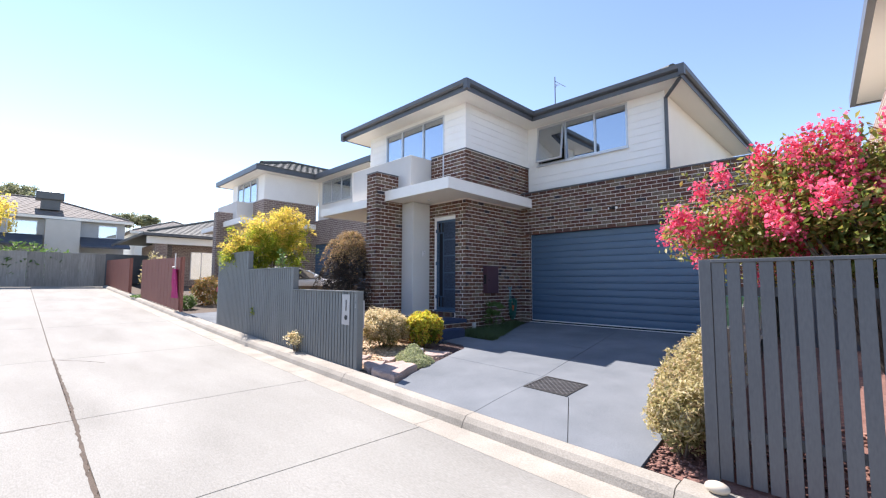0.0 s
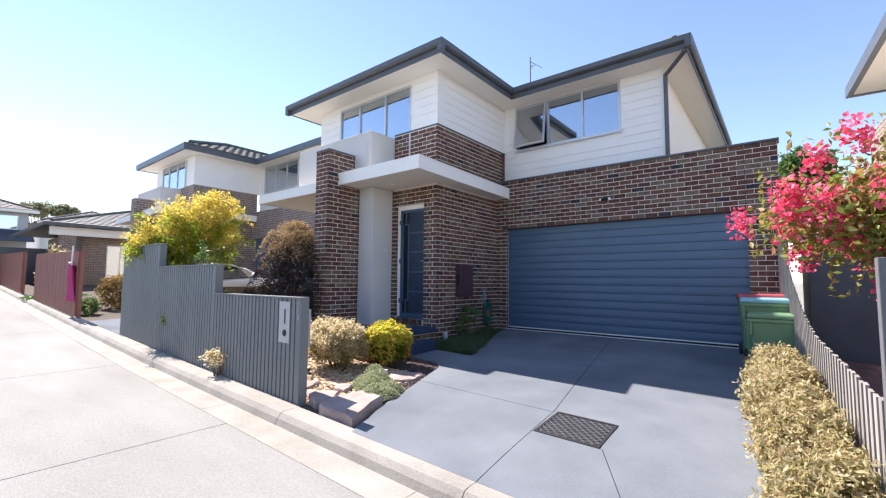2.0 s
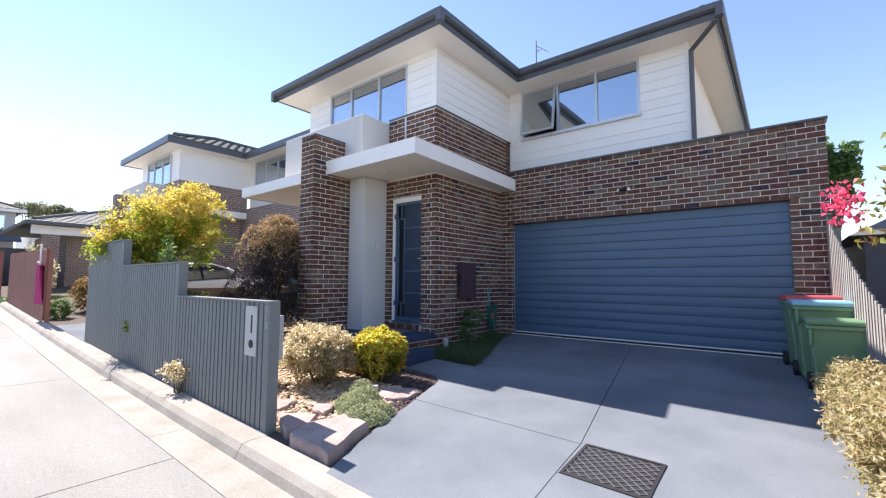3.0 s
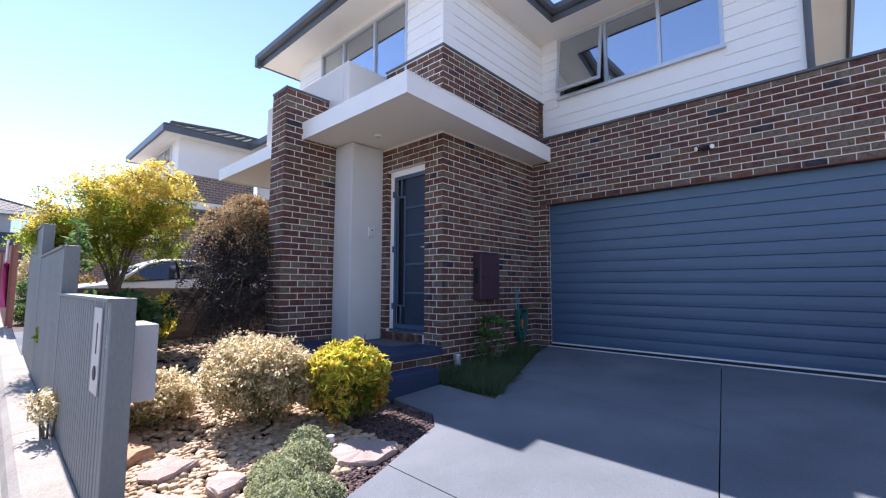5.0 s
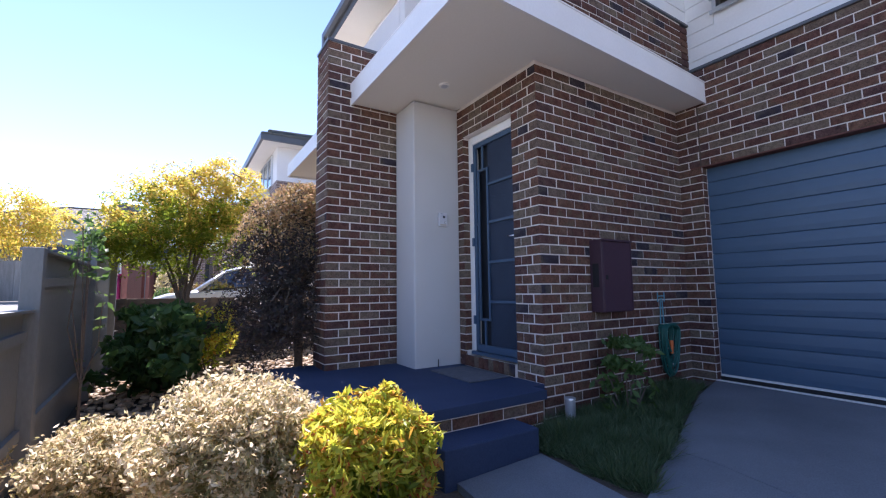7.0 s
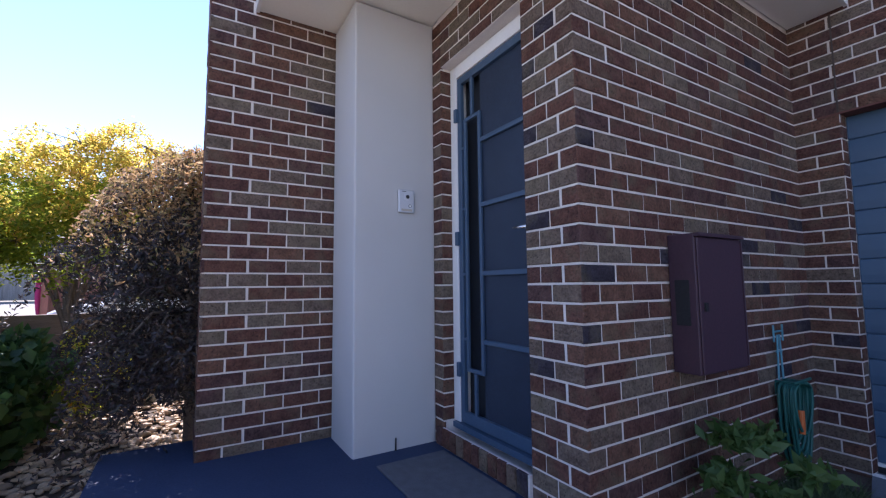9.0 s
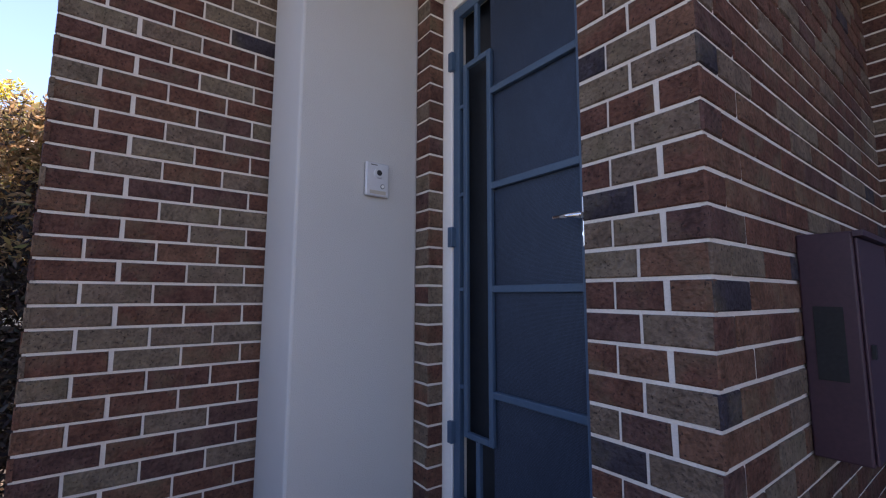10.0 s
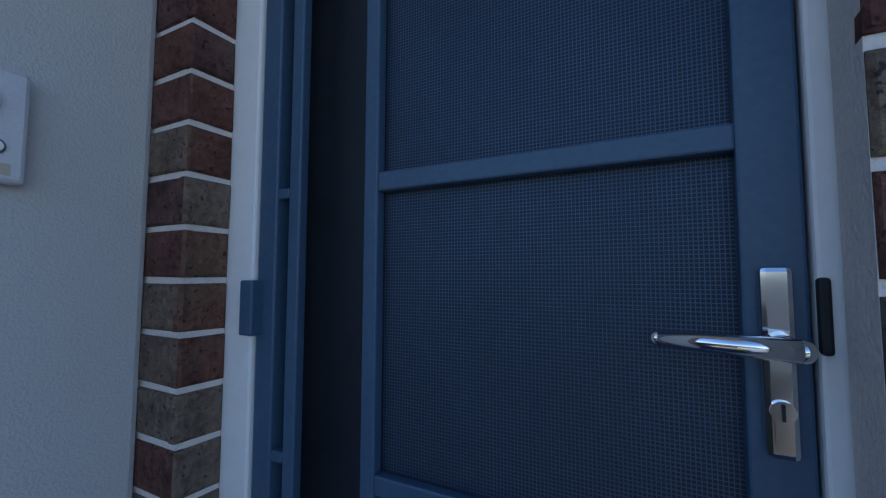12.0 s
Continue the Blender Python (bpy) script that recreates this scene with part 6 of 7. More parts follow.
def parked_car():
    """Sedan with its boot to the lane: lofted body, arched roof, tinted panes, wheels."""
    car = thing("car", (CAR_X, 6.7, car_ground(6.7)), "white parked sedan with tinted windows in the neighbouring driveway", "car")
    bm = bmesh.new()
    rings = []
    for y, w, drop, low in ((4.62, 0.66, 0.16, 0.42), (4.67, 0.76, 0.08, 0.32), (4.85, 0.83, 0.03, 0.24), (5.3, 0.87, 0.0, 0.2), (6.2, 0.88, 0.0, 0.2), (7.2, 0.88, 0.0, 0.2), (7.9, 0.86, 0.1, 0.22), (8.5, 0.8, 0.22, 0.26), (8.72, 0.68, 0.36, 0.34)):
        top, bot = belt_z(y) - drop, car_ground(y) + low
        half = [(w * 0.9, bot), (w * 0.98, bot + 0.08), (w, bot + (top - bot) * 0.55), (w * 0.985, top - 0.14), (w * 0.93, top - 0.03), (w * 0.86, top), (w * 0.4, top + 0.02)]
        rings.append([(CAR_X + u, y, v) for u, v in half] + [(CAR_X - u, y, v) for u, v in reversed(half)])
    loft(bm, rings)
    part("body", bm, CARP, car, smooth=True)
    arch = ((5.34, 0.01), (5.52, 0.14), (5.78, 0.3), (6.05, 0.37), (6.35, 0.385), (6.65, 0.35), (6.95, 0.24), (7.16, 0.13), (7.36, 0.01))

    def edge(y, h, side, out=0.0):
        return (CAR_X + side * (0.8 - 0.66 * h + out), y, belt_z(y) + h)

    bm = bmesh.new()
    loft(bm, [[edge(y, 0.0, 1, -0.03), edge(y, h * 0.93, 1, -0.03), edge(y, h * 0.93, -1, -0.03), edge(y, 0.0, -1, -0.03)] for y, h in arch[1:-1]])
    part("cabin", bm, DARK, car, "dark cabin behind tinted glass")
    bm = bmesh.new()
    loft(bm, [[edge(y, h, 1, 0.03), edge(y, h + 0.035, 1, -0.03), (CAR_X, y, belt_z(y) + h + 0.065), edge(y, h + 0.035, -1, -0.03), edge(y, h, -1, 0.03), edge(y, h - 0.01, -1, -0.01), edge(y, h - 0.01, 1, -0.01)] for y, h in arch[2:-2]])
    part("roof", bm, CARP, car, smooth=True)
    for side in (1, -1):
        for (ya, ha), (yb, hb) in ((arch[0], arch[2]), (arch[-1], arch[-3])):
            bm = bmesh.new()
            tube(bm, edge(ya, ha, side, 0.005), edge(yb, hb + 0.01, side, 0.005), 0.034, 0.03, 8)
            part("pillar", bm, CARP, car, smooth=True)
        for lo, hi in ((5.46, 6.3), (6.35, 7.18)):
            ys = [lo] + [y for y, h in arch if lo < y < hi] + [hi]
            bm = bmesh.new()
            up = [bm.verts.new(edge(y, max(0.02, float(np.interp(y, [p[0] for p in arch], [p[1] for p in arch])) - 0.025), side, 0.008)) for y in ys]
            lowv = [bm.verts.new(edge(y, 0.012, side, 0.008)) for y in ys]
            for k in range(len(ys) - 1):
                bm.faces.new((lowv[k], lowv[k + 1], up[k + 1], up[k]))
            bmesh.ops.recalc_face_normals(bm, faces=bm.faces)
            bmesh.ops.solidify(bm, geom=bm.faces[:], thickness=0.006)
            part("side_window", bm, CAR_GLASS, car, "tinted side glass")
        for y in (5.75, 6.75):
            bm = bmesh.new()
            tube(bm, (CAR_X + side * 0.885, y, belt_z(y) - 0.17), (CAR_X + side * 0.885, y + 0.2, belt_z(y) - 0.165), 0.014, 0.014, 8)
            part("door_handle", bm, CARP, car)
        bm = bmesh.new()
        m = Matrix.Translation((CAR_X + side * 0.93, 7.1, belt_z(7.1) + 0.06)) @ Matrix.Diagonal((0.1, 0.06, 0.065, 1))
        bmesh.ops.create_uvsphere(bm, u_segments=14, v_segments=10, radius=1, matrix=m)
        part("mirror", bm, CARP, car, smooth=True)
        boxes("tail_light", ((CAR_X + side * 0.66 - 0.14, CAR_X + side * 0.66 + 0.14, 4.63, 4.8, belt_z(4.65) - 0.26, belt_z(4.65) - 0.13),), BIN_R, car, "red tail light")
        for y in (5.4, 7.9):
            gz, xx = car_ground(y), CAR_X + side * 0.77
            bm = bmesh.new()
            tube(bm, (xx - 0.1, y, gz + 0.31), (xx + 0.1, y, gz + 0.31), 0.31, 0.31, 28)
            w = part("wheel", bm, DARK, car)
            bm = bmesh.new()
            tube(bm, (xx - 0.11, y, gz + 0.31), (xx + 0.11, y, gz + 0.31), 0.2, 0.2, 20)
            part("rim", bm, ALU, w)
    for name, (ya, ha), (yb, hb) in (("rear_window", arch[0], arch[2]), ("windscreen", arch[-1], arch[-3])):
        bm = bmesh.new()
        bm.faces.new([bm.verts.new(p) for p in (edge(ya, ha, 1, -0.03), edge(yb, hb, 1, -0.03), edge(yb, hb, -1, -0.03), edge(ya, ha, -1, -0.03))])
        bmesh.ops.solidify(bm, geom=bm.faces[:], thickness=0.006)
        part(name, bm, CAR_GLASS, car, "tinted glass")


parked_car()
drive2 = sheet("ground_second_driveway", steps(-15.1, -12.2, 4), steps(4.062, 12, 8), lambda x, y: land(x, y) + 0.05 - 0.045, DRIVE, 0.2)
tagged(drive2, "pale concrete driveway of the second townhouse", "driveway", "", "structure")
bed2 = sheet("ground_second_garden", steps(-33, -15.1, 18), steps(4.062, 14, 8), lambda x, y: kerb_z(x) + 0.03 * (y - 4.06), SOIL, 0.2)
tagged(bed2, "planted soil in front of the far houses", "garden bed", "", "structure")

# ---- red-brown fences further along ----


def board_fence(x1, x0, top1, top0, n, material, label, yy=3.97):
    f = thing("fence", ((x0 + x1) / 2, yy, kerb_z(x0)), label, "fence", "red-brown fences along the lane")
    for i in range(n):
        a, b = x1 + (x0 - x1) * i / n, x1 + (x0 - x1) * (i + 1) / n
        t = top1 + (top0 - top1) * (i + 0.5) / n
        boxes("board", ((b + 0.012, a - 0.012, yy - 0.02, yy + 0.02, kerb_z(a) + 0.04, t),), material, f)
    for x, t in ((x1, top1), (x0, top0)):
        boxes("post", ((x - 0.05, x + 0.05, yy + 0.021, yy + 0.1, kerb_z(x) - 0.1, t + 0.02),), material, f)
    return f


board_fence(-15.9, -22.0, 2.6, 2.72, 12, REDF, "red-brown painted board fence beside the lane")
board_fence(-24.9, -32.4, 2.9, 3.05, 14, REDF, "farther red-brown painted board fence")
cloth = thing("cloth", (-16.2, 3.9, 1.6), "magenta cloth hanging from a tap on the red fence", "cloth")
bm = bmesh.new()
bmesh.ops.create_grid(bm, x_segments=8, y_segments=14, size=0.5, matrix=Matrix.Translation((0, 0, 0)))
for v in bm.verts:
    u, w = v.co.x, v.co.y
    v.co = (-16.25 + u * 0.5 * (1.2 - w * 0.5), 3.90 - 0.05 * math.sin(u * 14 + w * 3), 1.75 + w * 0.95)
bmesh.ops.solidify(bm, geom=bm.faces[:], thickness=0.012)
part("fabric", bm, CLOTH, cloth, smooth=True)
bm = bmesh.new()
tube(bm, (-16.3, 3.9, 1.9), (-16.3, 3.9, 2.75), 0.02, 0.02, 8)
tube(bm, (-16.3, 3.9, 2.3), (-16.65, 3.9, 2.3), 0.02, 0.02, 8)
part("stand_pipe", bm, TRIM, cloth, "white stand pipe")

# ---- far end fence ----
end_fence = thing("fence", (-32.6, 1, 1.7), "weathered grey timber fence closing the end of the lane", "fence")
y = -9.0
while y < 3.9:
    boxes("panel", ((-32.62, -32.58, y, y + 0.72, 1.5, 3.45 - 0.02 * ((y * 7) % 2)),), TIMBER, end_fence)
    y += 0.73
boxes("panel", ((-32.63, -32.57, 3.9, 14, 1.5, 3.45),), CHARCOAL, end_fence, "dark painted return panel")
opp_fence = structure("wall_opposite", ((-32.5, 9, -4.9, -4.75, 0.0, 2.6),), TIMBER, "plain timber fence across the lane", "fence")
shrub("shrub", (-33.4, 0.4), (0.9, 2.2, 1.2), 900, 0.12, L_GREEN, "creeper spilling over the far timber fence", 71)

tap = thing("tap_pipe", (-6.5, 7.8, land(-6.5, 7.8)), "short pale grey plastic pipe standing by the brick corner", "pipe")
bm = bmesh.new()
tube(bm, (-6.5, 7.8, land(-6.5, 7.8) - 0.05), (-6.5, 7.8, land(-6.5, 7.8) + 0.2), 0.042, 0.042, 20)
part("pipe", bm, ALU, tap)
bm = bmesh.new()
tube(bm, (-6.5, 7.8, land(-6.5, 7.8) + 0.2), (-6.5, 7.8, land(-6.5, 7.8) + 0.215), 0.047, 0.044, 20)
part("cap", bm, ALU, tap)
shed = thing("garden_shed", (-0.4, 11.2, 0.7), "dark low shed with tiled roof behind the paling fence", "shed")
boxes("wall", ((-0.98, 0.12, 9.9, 12.9, 0.5, 2.5),), CHARCOAL, shed)
bm = bmesh.new()
hip(bm, -1.15, 0.13, 9.6, 13.1, 2.5, 30)
part("roof", bm, TILE_R, shed, "grey tiled roof")
bm = bmesh.new()
uplight_z = land(-5.72, 5.45)
tube(bm, (-5.72, 5.45, uplight_z - 0.05), (-5.72, 5.45, uplight_z + 0.05), 0.014, 0.014, 12)
tube(bm, (-5.72, 5.45, uplight_z + 0.05), (-5.72, 5.45, uplight_z + 0.085), 0.035, 0.03, 16)
gl = thing("garden_light", (-5.72, 5.45, uplight_z), "small round solar garden light in the bed", "garden light")
part("stake", bm, SILVER, gl)


# ---- bushes round the second driveway ----
shrub("shrub", (-17.6, 5.3), (0.55, 0.5, 0.55), 3200, 0.04, L_RUST, "round rust-brown bush behind the red fence", 81)
shrub("shrub", (-16.5, 4.35), (0.3, 0.28, 0.24), 1200, 0.035, L_GREEN, "small clipped green bush beside the red fence", 82)
shrub("shrub", (-15.6, 5.4), (0.4, 0.35, 0.36), 1800, 0.035, L_GREEN, "round green bush beside the second driveway", 83)
shrub("shrub", (-18.6, 6.6), (0.55, 0.5, 0.6), 1800, 0.05, L_MYRT, "upright yellow-green bush before the second house", 84)
shrub("shrub", (-22.8, 4.7), (0.4, 0.4, 0.42), 1200, 0.05, L_GREEN, "green bush on the small lawn", 85)
shrub("shrub", (-24.3, 4.9), (0.7, 0.6, 0.95), 1500, 0.06, L_HEDGE, "tall variegated shrub beside the farther red fence", 86)

# ---- neighbouring houses ----


def simple_window(parent, x0, x1, z0, z1, y, bars=(), axis="x"):
    """A window as a part: frame and panes; axis x: in a wall that faces -y, y: in a wall that faces +x."""
    f = 0.05

    def bx(a, b, c, d, e0, e1):
        return (a, b, c, d, e0, e1) if axis == "x" else (-d + 2 * y, -c + 2 * y, a, b, e0, e1)
    w = boxes("window", (bx(x0, x1, y - 0.03, y + 0.04, z0, z0 + f), bx(x0, x1, y - 0.03, y + 0.04, z1 - f, z1), bx(x0, x0 + f, y - 0.03, y + 0.04, z0 + f, z1 - f), bx(x1 - f, x1, y - 0.03, y + 0.04, z0 + f, z1 - f), *[bx(b - 0.025, b + 0.025, y - 0.028, y + 0.038, z0 + f, z1 - f) for b in bars]), ALU, parent)
    e = [x0 + f, *bars, x1 - f]
    for a, b in zip(e, e[1:]):
        boxes("pane", (bx(a, b, y + 0.0, y + 0.008, z0 + f, z1 - f),), GLASS, w)
    return w


# second townhouse of the row
OX, OZ = -11.95, 0.42
th = thing("townhouse", (-20, 10, 0.9), "two-storey white and brown brick townhouse beside the lane", "house")


def bo(name, rows, material, label="", bevel=0.0):
    return boxes(name, [(a + OX, b + OX, c, d, e + OZ, f + OZ) for a, b, c, d, e, f in rows], material, th, label, bevel)


bo("garage_wall", ((MX, GDL, 9.97, 10.19, 0.3, PAR), (GDR, -0.75, 9.97, 10.19, 0.3, PAR), (GDL, GDR, 9.97, 10.19, GDT, PAR)), FARBRICK, "brown brick garage wall")
for i in range(15):
    bo("garage_panel", ((GDL, GDR, 10.08, 10.12, FLOOR_G + 0.16 * i, FLOOR_G + 0.16 * i + 0.152),), GARAGE)
bo("entry_wall", ((-8.34, MX, FY, FY + 0.22, 0.3, 5.035), (MX - 0.22, MX, FY + 0.22, 10.19, 0.3, 5.035)), FARBRICK, "brown brick entry wall")
bo("pier", ((PX0, PX1, PY0, PY1, 0.3, 4.5),), FARBRICK, "brown brick pier")
bo("upper_wall", ((-10.6, MX - 0.01, FY + 0.01, 10.3, 5.036, EAVE), (-10.6, -7.86, FY + 0.01, FY + 0.2, 4.1, 5.035), (MX - 0.1, -3.05, UY, 17, PAR - 0.03, EAVE)), WHITE)
bo("lower_wall", ((-11.4, PX0, 8.3, 17, 0.3, 3.9),), BEIGE)
bo("balcony", ((-7.98, -7.86, 6.98, FY, 4.066, 4.99), (-10.45, -7.98, 6.98, 7.12, 4.066, 4.99)), RENDER)
bo("canopy", ((-8.53, -6.2, 6.59, 7.7, CAN0, CAN1), (MX + 0.001, -6.2, 7.7, 9.96, CAN0, CAN1), (-11.54, PX0, 6.57, 8.29, CAN0 - 0.06, CAN1 - 0.08)), TRIM)
bo("soffit", ((-11.2, -6.16, 7.16, 17, EAVE, EAVE + 0.02), (-6.16, -2.0, 9.84, 17, EAVE, EAVE + 0.02)), SOFFIT)
bo("fascia", ((-11.3, -6.08, 7.08, 7.16, EAVE - 0.02, FASC), (-6.16, -6.08, 7.16, 9.84, EAVE - 0.02, FASC), (-6.08, -0.6, 9.76, 9.84, EAVE - 0.02, FASC), (-11.3, -11.2, 7.16, 17, EAVE - 0.02, FASC)), CHARCOAL)
bo("upper_wall_link", ((-3.05, -0.75, UY, 17, PAR - 0.03, EAVE),), WHITE)
bm = bmesh.new()
hip(bm, -11.3 + OX, -6.05 + OX, 7.1, 15.0, FASC - 0.03 + OZ)
part("roof", bm, TILE_R, th, "grey-green tiled hip roof")
bm = bmesh.new()
hip(bm, -11.28 + OX, -0.6 + OX, 9.8, 17.0, FASC - 0.034 + OZ)
part("roof", bm, TILE_R, th)
roof_tiles(th, -11.3 + OX, -6.05 + OX, 7.1, 15.0, FASC - 0.03 + OZ, 22.0, TILE_R)
roof_tiles(th, -11.28 + OX, -0.6 + OX, 9.8, 17.0, FASC - 0.034 + OZ, 22.0, TILE_R)
simple_window(th, W1[0] + OX, W1[1] + OX, 5.0 + OZ, W1[3] + OZ, FY - 0.02, (-9.07 + OX, -8.19 + OX))
simple_window(th, W2[0] + OX, W2[1] + OX, W2[2] + OZ, W2[3] + OZ, UY - 0.02, (-5.485 + OX, -4.66 + OX))
simple_window(th, -11.1 + OX, -9.4 + OX, 1.9 + OZ, 3.3 + OZ, 8.27, (-10.2 + OX,))

# single-storey house beyond
sh = thing("bungalow", (-32, 10, 1.6), "single-storey brick house with a grey tiled roof", "house")
boxes("wall", ((-38, -29.2, 6.6, 15, 1.2, 4.3),), FARBRICK, sh)
boxes("porch_beam", ((-28.6, -28.35, 5.2, 15, 3.95, 4.35),), WHITE, sh, "white porch beam")
boxes("porch_column", ((-28.9, -28.4, 5.6, 6.2, 1.2, 3.949),), FARBRICK, sh)
boxes("fascia", ((-28.05, -27.95, 4.9, 15.6, 4.36, 4.5), (-39, -28.05, 4.9, 5.0, 4.36, 4.5)), CHARCOAL, sh)
bm = bmesh.new()
hip(bm, -39, -28.0, 4.95, 15.6, 4.48, 18)
part("roof", bm, TILE_R, sh)
roof_tiles(sh, -39, -28.0, 4.95, 15.6, 4.48, 18.0, TILE_R)
simple_window(sh, 7.6, 8.9, 1.9, 3.6, -29.18, (8.2,), "y")

# grey two-storey houses behind the far fence


def far_house(x, y0, y1, ground, top, label, wall_mat, roof_mat, wins, awn=True, depth=9):
    h = thing("house", (x - depth / 2, (y0 + y1) / 2, ground), label, "house", "houses behind the far fence")
    boxes("wall", ((x - depth, x, y0, y1, ground - 0.5, top),), wall_mat, h)
    bm = bmesh.new()
    hip(bm, x - depth - 0.5, x + 0.5, y0 - 0.5, y1 + 0.5, top, 21)
    part("roof", bm, roof_mat, h)
    roof_tiles(h, x - depth - 0.5, x + 0.5, y0 - 0.5, y1 + 0.5, top, 21.0, roof_mat, 0.35, 0.4)
    boxes("fascia", ((x + 0.45, x + 0.52, y0 - 0.5, y1 + 0.5, top - 0.2, top - 0.002),), SOFFIT, h)
    for a, b, c, d in wins:
        simple_window(h, a, b, c, d, x + 0.02, (), "y")
    return h


fh = far_house(-43, -7, 6.2, 2.0, 6.6, "two-storey pale grey rendered house with tiled roof", surface("far_grey_render", (0.42, 0.43, 0.43), (0.5, 0.51, 0.51), 2, 40, 0.9, 0.1), TILE_B, ((-0.6, 1.0, 5.1, 6.2), (4.5, 5.7, 5.2, 6.2), (-4, -2.4, 5.1, 6.2)))
for y0, y1 in ((-6.8, 1.3), (3.4, 6.4)):
    bm = bmesh.new()
    prism(bm, ((-43 + 0.02, y0), (-41.4, y0), (-41.4, y1), (-43 + 0.02, y1)), lambda x, y: 4.3 + 0.5 * (-41.4 - x), lambda x, y: 4.42 + 0.5 * (-41.4 - x))
    part("awning_roof", bm, surface("dark_blue_tile", (0.05, 0.06, 0.08), (0.09, 0.1, 0.12), 3, 30, 0.6, 0.2), fh, "dark blue lean-to roof")
boxes("projecting_bay", ((-42.98, -41.9, 1.4, 3.35, 2.0, 6.3),), surface("bay_cream_render", (0.55, 0.53, 0.48), (0.62, 0.6, 0.55), 2, 40, 0.9, 0.1), fh)
ac = thing("roof_cooler", (-44, 1.6, 7.9), "dark box evaporative cooler on the far roof", "roof cooler")
boxes("base", ((-44.6, -43.6, 1.1, 2.2, 7.2, 7.95),), CHARCOAL, ac)
boxes("housing", ((-44.9, -43.4, 0.8, 2.4, 7.951, 8.55),), CHARCOAL, ac, "", 0.06)
far_house(-50, 8, 16, 2.0, 6.6, "distant pale rendered house with tiled roof", SOFFIT, TILE_B, ((9, 10.5, 5, 6),))

# house on the near side, behind the flowering tree
nh = thing("house", (3.5, 11.5, 0.6), "two-storey brick and cream neighbouring house", "house")
boxes("wall_lower", ((0.15, 7.0, 9.4, 13.2, 0.3, 4.9),), FARBRICK, nh, "brown brick wall")
boxes("wall_upper", ((0.55, 7.0, 9.6, 13.2, 4.901, 6.0),), SOFFIT, nh, "cream upper wall")
boxes("soffit", ((0.05, 7.6, 8.9, 13.85, 6.0, 6.03),), SOFFIT, nh)
boxes("fascia", ((-0.05, 0.05, 8.8, 13.95, 5.98, 6.22), (0.05, 7.6, 8.8, 8.9, 5.98, 6.22), (0.05, 7.6, 13.85, 13.95, 5.98, 6.22)), CHARCOAL, nh)
bm = bmesh.new()
hip(bm, -0.05, 7.6, 8.8, 13.95, 6.2)
part("roof", bm, TILE_R, nh)
turn_at = Matrix.Translation((-0.05, 13.95, 0))
nh.matrix_basis = turn_at @ Matrix.Rotation(radians(3.6), 4, "Z") @ turn_at.inverted() @ nh.matrix_basis

# ---- brickwork, piece by piece ----
COURSE, BRICK_UNIT = 0.0867, 0.229
JOINT = 0.0115
brick_meshes = {}


def brick_mesh(length, h, rnd):
    key = (round(length, 3), round(h, 3), rnd)
    if key not in brick_meshes:
        r = random.Random(hash(key) & 0xFFFF)
        bm = bmesh.new()
        c = 0.004
        j = lambda: r.uniform(-0.0012, 0.0012)
        a, b = [], []
        for u, z in ((0, 0), (1, 0), (1, 1), (0, 1)):
            du, dz = (c if u == 0 else -c), (c if z == 0 else -c)
            b.append(bm.verts.new((u * length + j(), 0.012, z * h + j())))
            a.append(bm.verts.new((u * length + du + j(), -0.006 + j() * 0.6, z * h + dz + j())))
        m = [bm.verts.new((v.co.x, -0.002, v.co.z)) for v in b]
        bm.faces.new(a)
        for k in range(4):
            q = (k + 1) % 4
            bm.faces.new((m[k], m[q], a[q], a[k]))
            bm.faces.new((b[k], b[q], m[q], m[k]))
        bmesh.ops.recalc_face_normals(bm, faces=bm.faces)
        me = bpy.data.meshes.new("brick")
        bm.to_mesh(me)
        bm.free()
        me.materials.append(BRICK)
        brick_meshes[key] = me
    return brick_meshes[key]


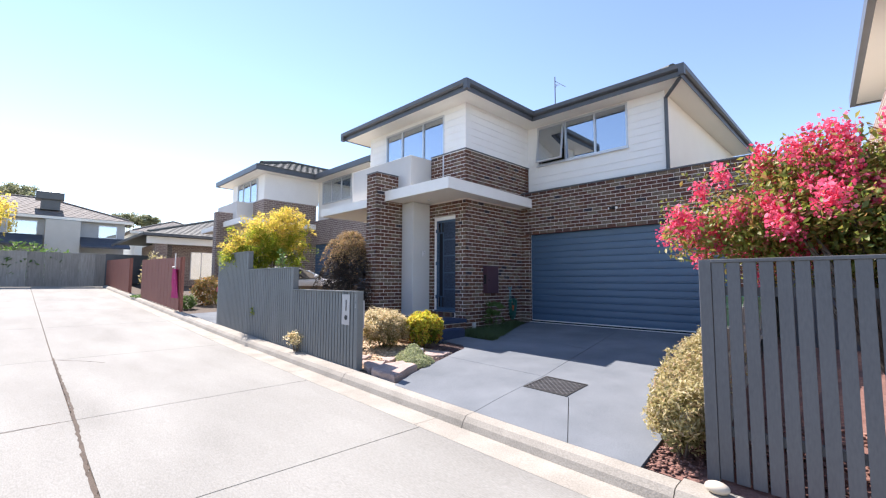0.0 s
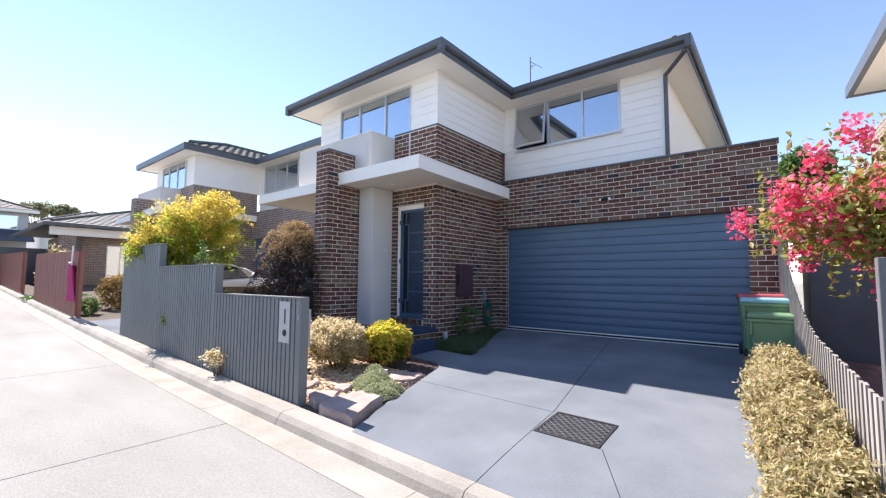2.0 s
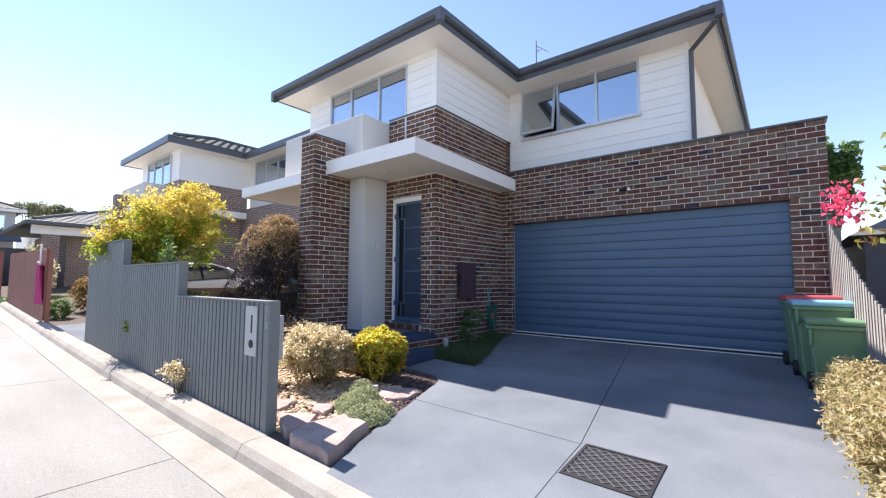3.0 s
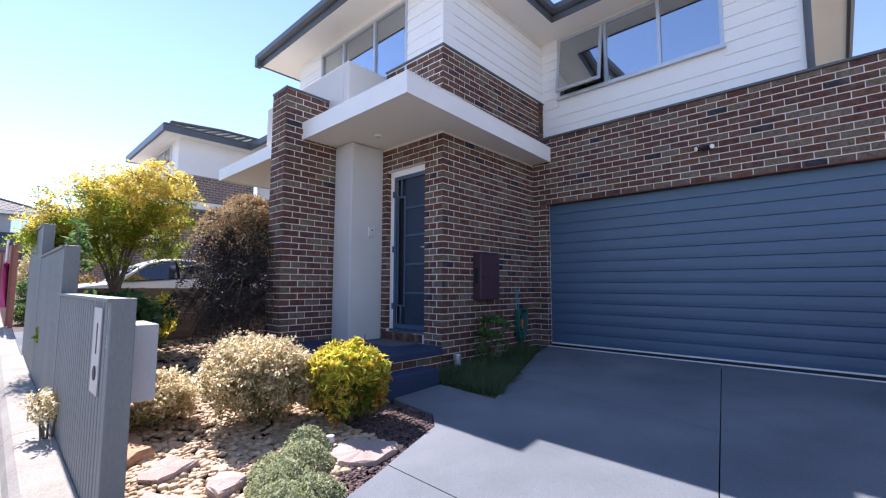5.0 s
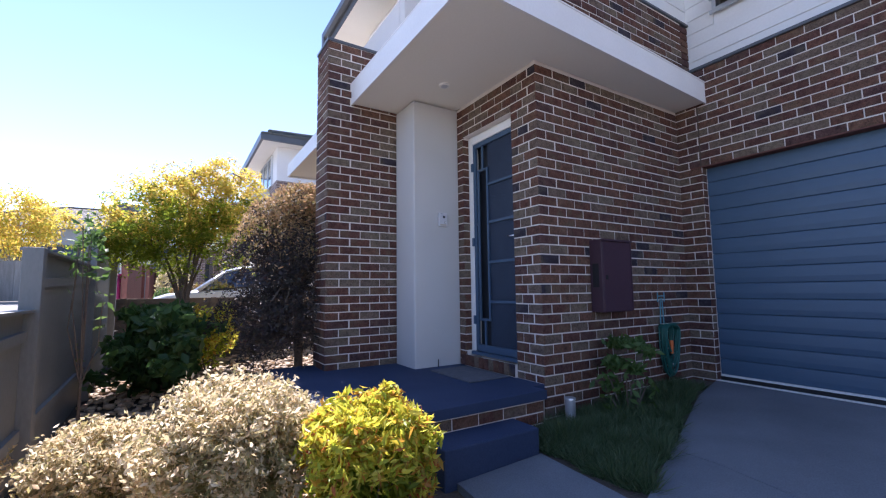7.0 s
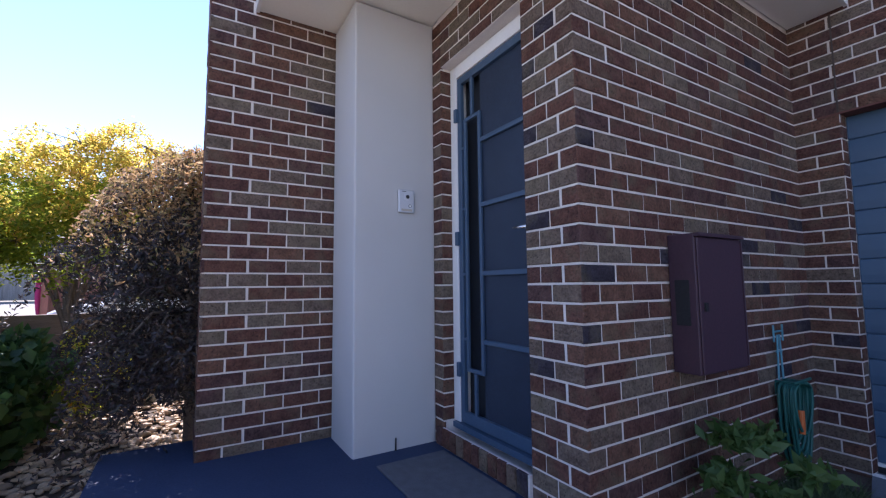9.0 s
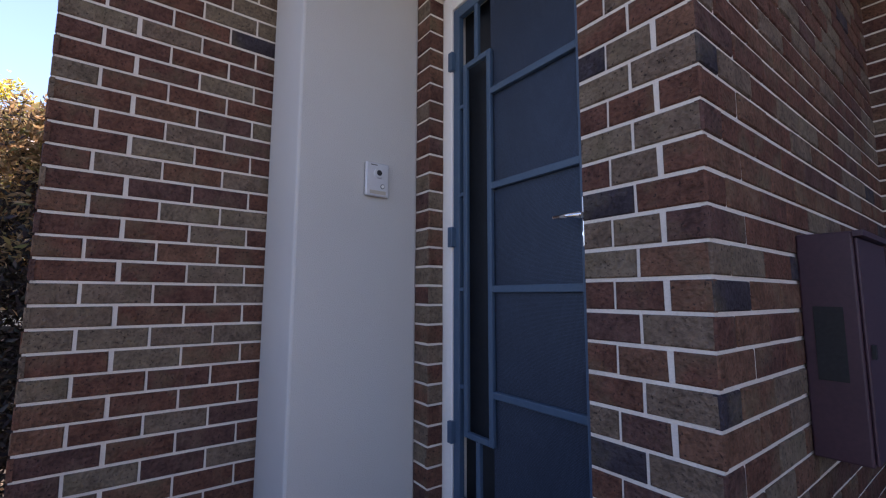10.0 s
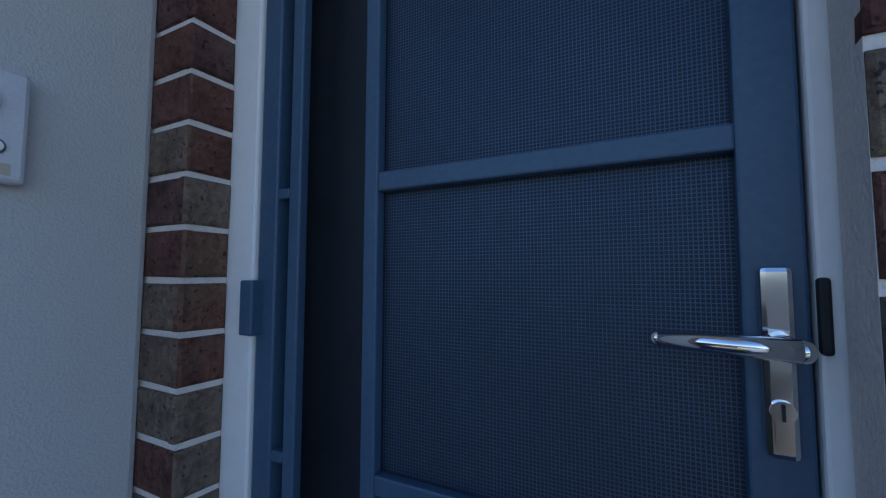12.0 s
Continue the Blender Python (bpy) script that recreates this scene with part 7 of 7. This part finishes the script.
def face_bricks(origin, u, length, z0, z1, holes=(), shift=0, phase=None, course=None, unit=None, cuts=None, start=0.0):
    """The bricks of one wall face as (matrix, length, height). holes: (from, to, bottom, top) along the face; cuts: the upright joints of even and odd courses."""
    course = course or COURSE
    UNIT = unit or BRICK_UNIT
    u = Vector(u)
    out = Vector((u.y, -u.x, 0))
    rot = Matrix((u, -out, Vector((0, 0, 1)))).transposed().to_4x4()
    rows, rng = [], random.Random(int(1000 * (origin[0] + 7 * origin[1])))
    base = phase if phase is not None else 0.60
    k0 = int(math.floor((z0 - base) / course))
    k = k0
    while base + k * course < z1 - 0.03:
        za, zb = max(z0, base + k * course + JOINT / 2), min(z1, base + (k + 1) * course - JOINT / 2)
        s = start - (UNIT / 2 if (k + shift) % 2 else 0.0)
        if zb - za > 0.025:
            spans = [(0, length)]
            for h in holes:
                if za < h[3] - 0.02 and zb > h[2] + 0.02:
                    spans = [r for a, b in spans for r in ((a, min(b, h[0])), (max(a, h[1]), b)) if r[1] - r[0] > 0.03]
            if cuts:
                for lo, hi in zip(cuts[k % 2], cuts[k % 2][1:]):
                    pos = Vector(origin) + u * (lo + (JOINT / 2 if lo else 0)) + Vector((0, 0, za - origin[2]))
                    rows.append((Matrix.Translation(pos) @ rot, hi - lo - (JOINT if lo else JOINT / 2) + (JOINT / 2 if hi == cuts[k % 2][-1] else 0), zb - za))
                spans = []
            for a, b in spans:
                last_end = None
                p = math.floor((a - s) / UNIT) * UNIT + s
                while p < b - 0.02:
                    lo, hi = max(p + JOINT / 2, a), min(p + UNIT - JOINT / 2, b)
                    if b - hi < 0.06:
                        hi = b
                    if lo - a < 0.06 and lo > a:
                        lo = a
                    if hi - lo > 0.05 and not (lo > a and hi == b and last_end == b):
                        pos = Vector(origin) + u * lo + Vector((0, 0, za - origin[2])) + out * rng.uniform(-0.0015, 0.0015)
                        rows.append((Matrix.Translation(pos) @ rot @ pose(0, 0, 0, rng.uniform(-0.2, 0.2), 0, rng.uniform(-0.25, 0.25)), hi - lo, zb - za))
                        last_end = hi
                    p += UNIT
        k += 1
    return rows


def lay(wall, rows, key, limit=300):
    """The first rows by key become bricks of their own, the rest one joined mesh."""
    rows = sorted(rows, key=lambda r: key(r[0].translation))
    for i, (m, ln, h) in enumerate(rows[:limit]):
        o = new("brick", brick_mesh(round(ln * 100) / 100, round(h * 500) / 500, i % 3))
        o.parent = wall
        o.matrix_parent_inverse = wall.matrix_basis.inverted()
        o.matrix_basis = m
    rest = rows[limit:]
    if rest:
        vs, fs = [], []
        for i, (m, ln, h) in enumerate(rest):
            me = brick_mesh(round(ln * 100) / 100, round(h * 500) / 500, i % 3)
            k = len(vs)
            vs.extend([tuple(m @ v.co) for v in me.vertices])
            fs.extend([tuple(k + j for j in p.vertices) for p in me.polygons])
        me = bpy.data.meshes.new("brickwork")
        me.from_pydata(vs, [], fs)
        me.materials.append(BRICK)
        o = new("brickwork", me)
        o.parent = wall
        o.matrix_parent_inverse = wall.matrix_basis.inverted()
        tagged(o, "", "", "", "stuff")


near = lambda p: (p - Vector((-6.6, 7.4, 2.2))).length
rows = face_bricks((MX, GARAGE_Y, 0.5), (1, 0, 0), -1.285 - MX, 0.55, PAR, ((GDL - MX, GDR - MX, 0, GDT + 0.01),))
rows += face_bricks((GDL, GARAGE_Y + 0.0, 0.5), (0, 1, 0), 0.08, 0.77, GDT, shift=1)
lay(wall_garage, rows, near, 620)
rows = face_bricks((MX, FY - 0.005, 0.5), (0, 1, 0), GARAGE_Y - FY, 0.55, CAN0 - 0.002) + face_bricks((MX, FY - 0.005, 0.5), (0, 1, 0), UY - FY - 0.005, CAN1 + 0.013, 5.033)
lay(wall_side, rows, near, 640)
rows = face_bricks((DR, FY, 0.5), (1, 0, 0), MX - DR + 0.005, PORCH_Z + 0.001, CAN0, cuts=((0, 0.091, 0.237, MX - DR + 0.005), (0, 0.163, MX - DR + 0.005)))
rows += face_bricks((-7.915, FY, 0.5), (1, 0, 0), DL + 7.92, PORCH_Z + 0.001, CAN0, unit=2.0)
rows += face_bricks((DL, FY, 0.5), (1, 0, 0), DR - DL, DTOP + 0.004, CAN0)
rows += face_bricks((DL, FY - 0.004, 0.5), (0, 1, 0), 0.078, 1.12, DTOP, unit=2.0)
rows += face_bricks((-7.86, FY, 0.5), (1, 0, 0), MX + 7.865, CAN1 + 0.013, 5.033)
# sill of bricks on edge under the door
for i in range(11):
    x = DL - 0.05 + i * 0.0782
    rows.append((Matrix.Translation((x, FY - 0.028, PORCH_Z + 0.006)), 0.066, 0.108))
lay(wall_front, rows, near, 330)
boxes("sill_bed", ((DL, DR, FY - 0.022, FY - 0.0005, PORCH_Z - 0.02, 1.083),), MORTAR, wall_front)
rows = face_bricks((PX1, PY0 - 0.005, 0.5), (0, 1, 0), PY1 - PY0 + 0.004, 0.6, 4.498, start=0.146) + face_bricks((PX0 - 0.005, PY0, 0.5), (1, 0, 0), PX1 - PX0 + 0.01, 0.6, 4.498, shift=1) + face_bricks((PX0, PY1, 0.5), (0, -1, 0), PY1 - PY0, 0.6, 4.498)
lay(pier, rows, near, 330)
rows = face_bricks((-6.53, 5.85, 0.5), (0, 1, 0), 7.52 - 5.85, 0.55, PORCH_Z - 0.072, (), 0, 0.5415) + face_bricks((-8.78, 5.85, 0.5), (1, 0, 0), 2.25, 0.55, PORCH_Z - 0.072, (), 1, 0.5415) + face_bricks((-6.69, 7.52, 0.5), (1, 0, 0), 0.0, 0.55, PORCH_Z - 0.08)
lay(porch, rows, near)
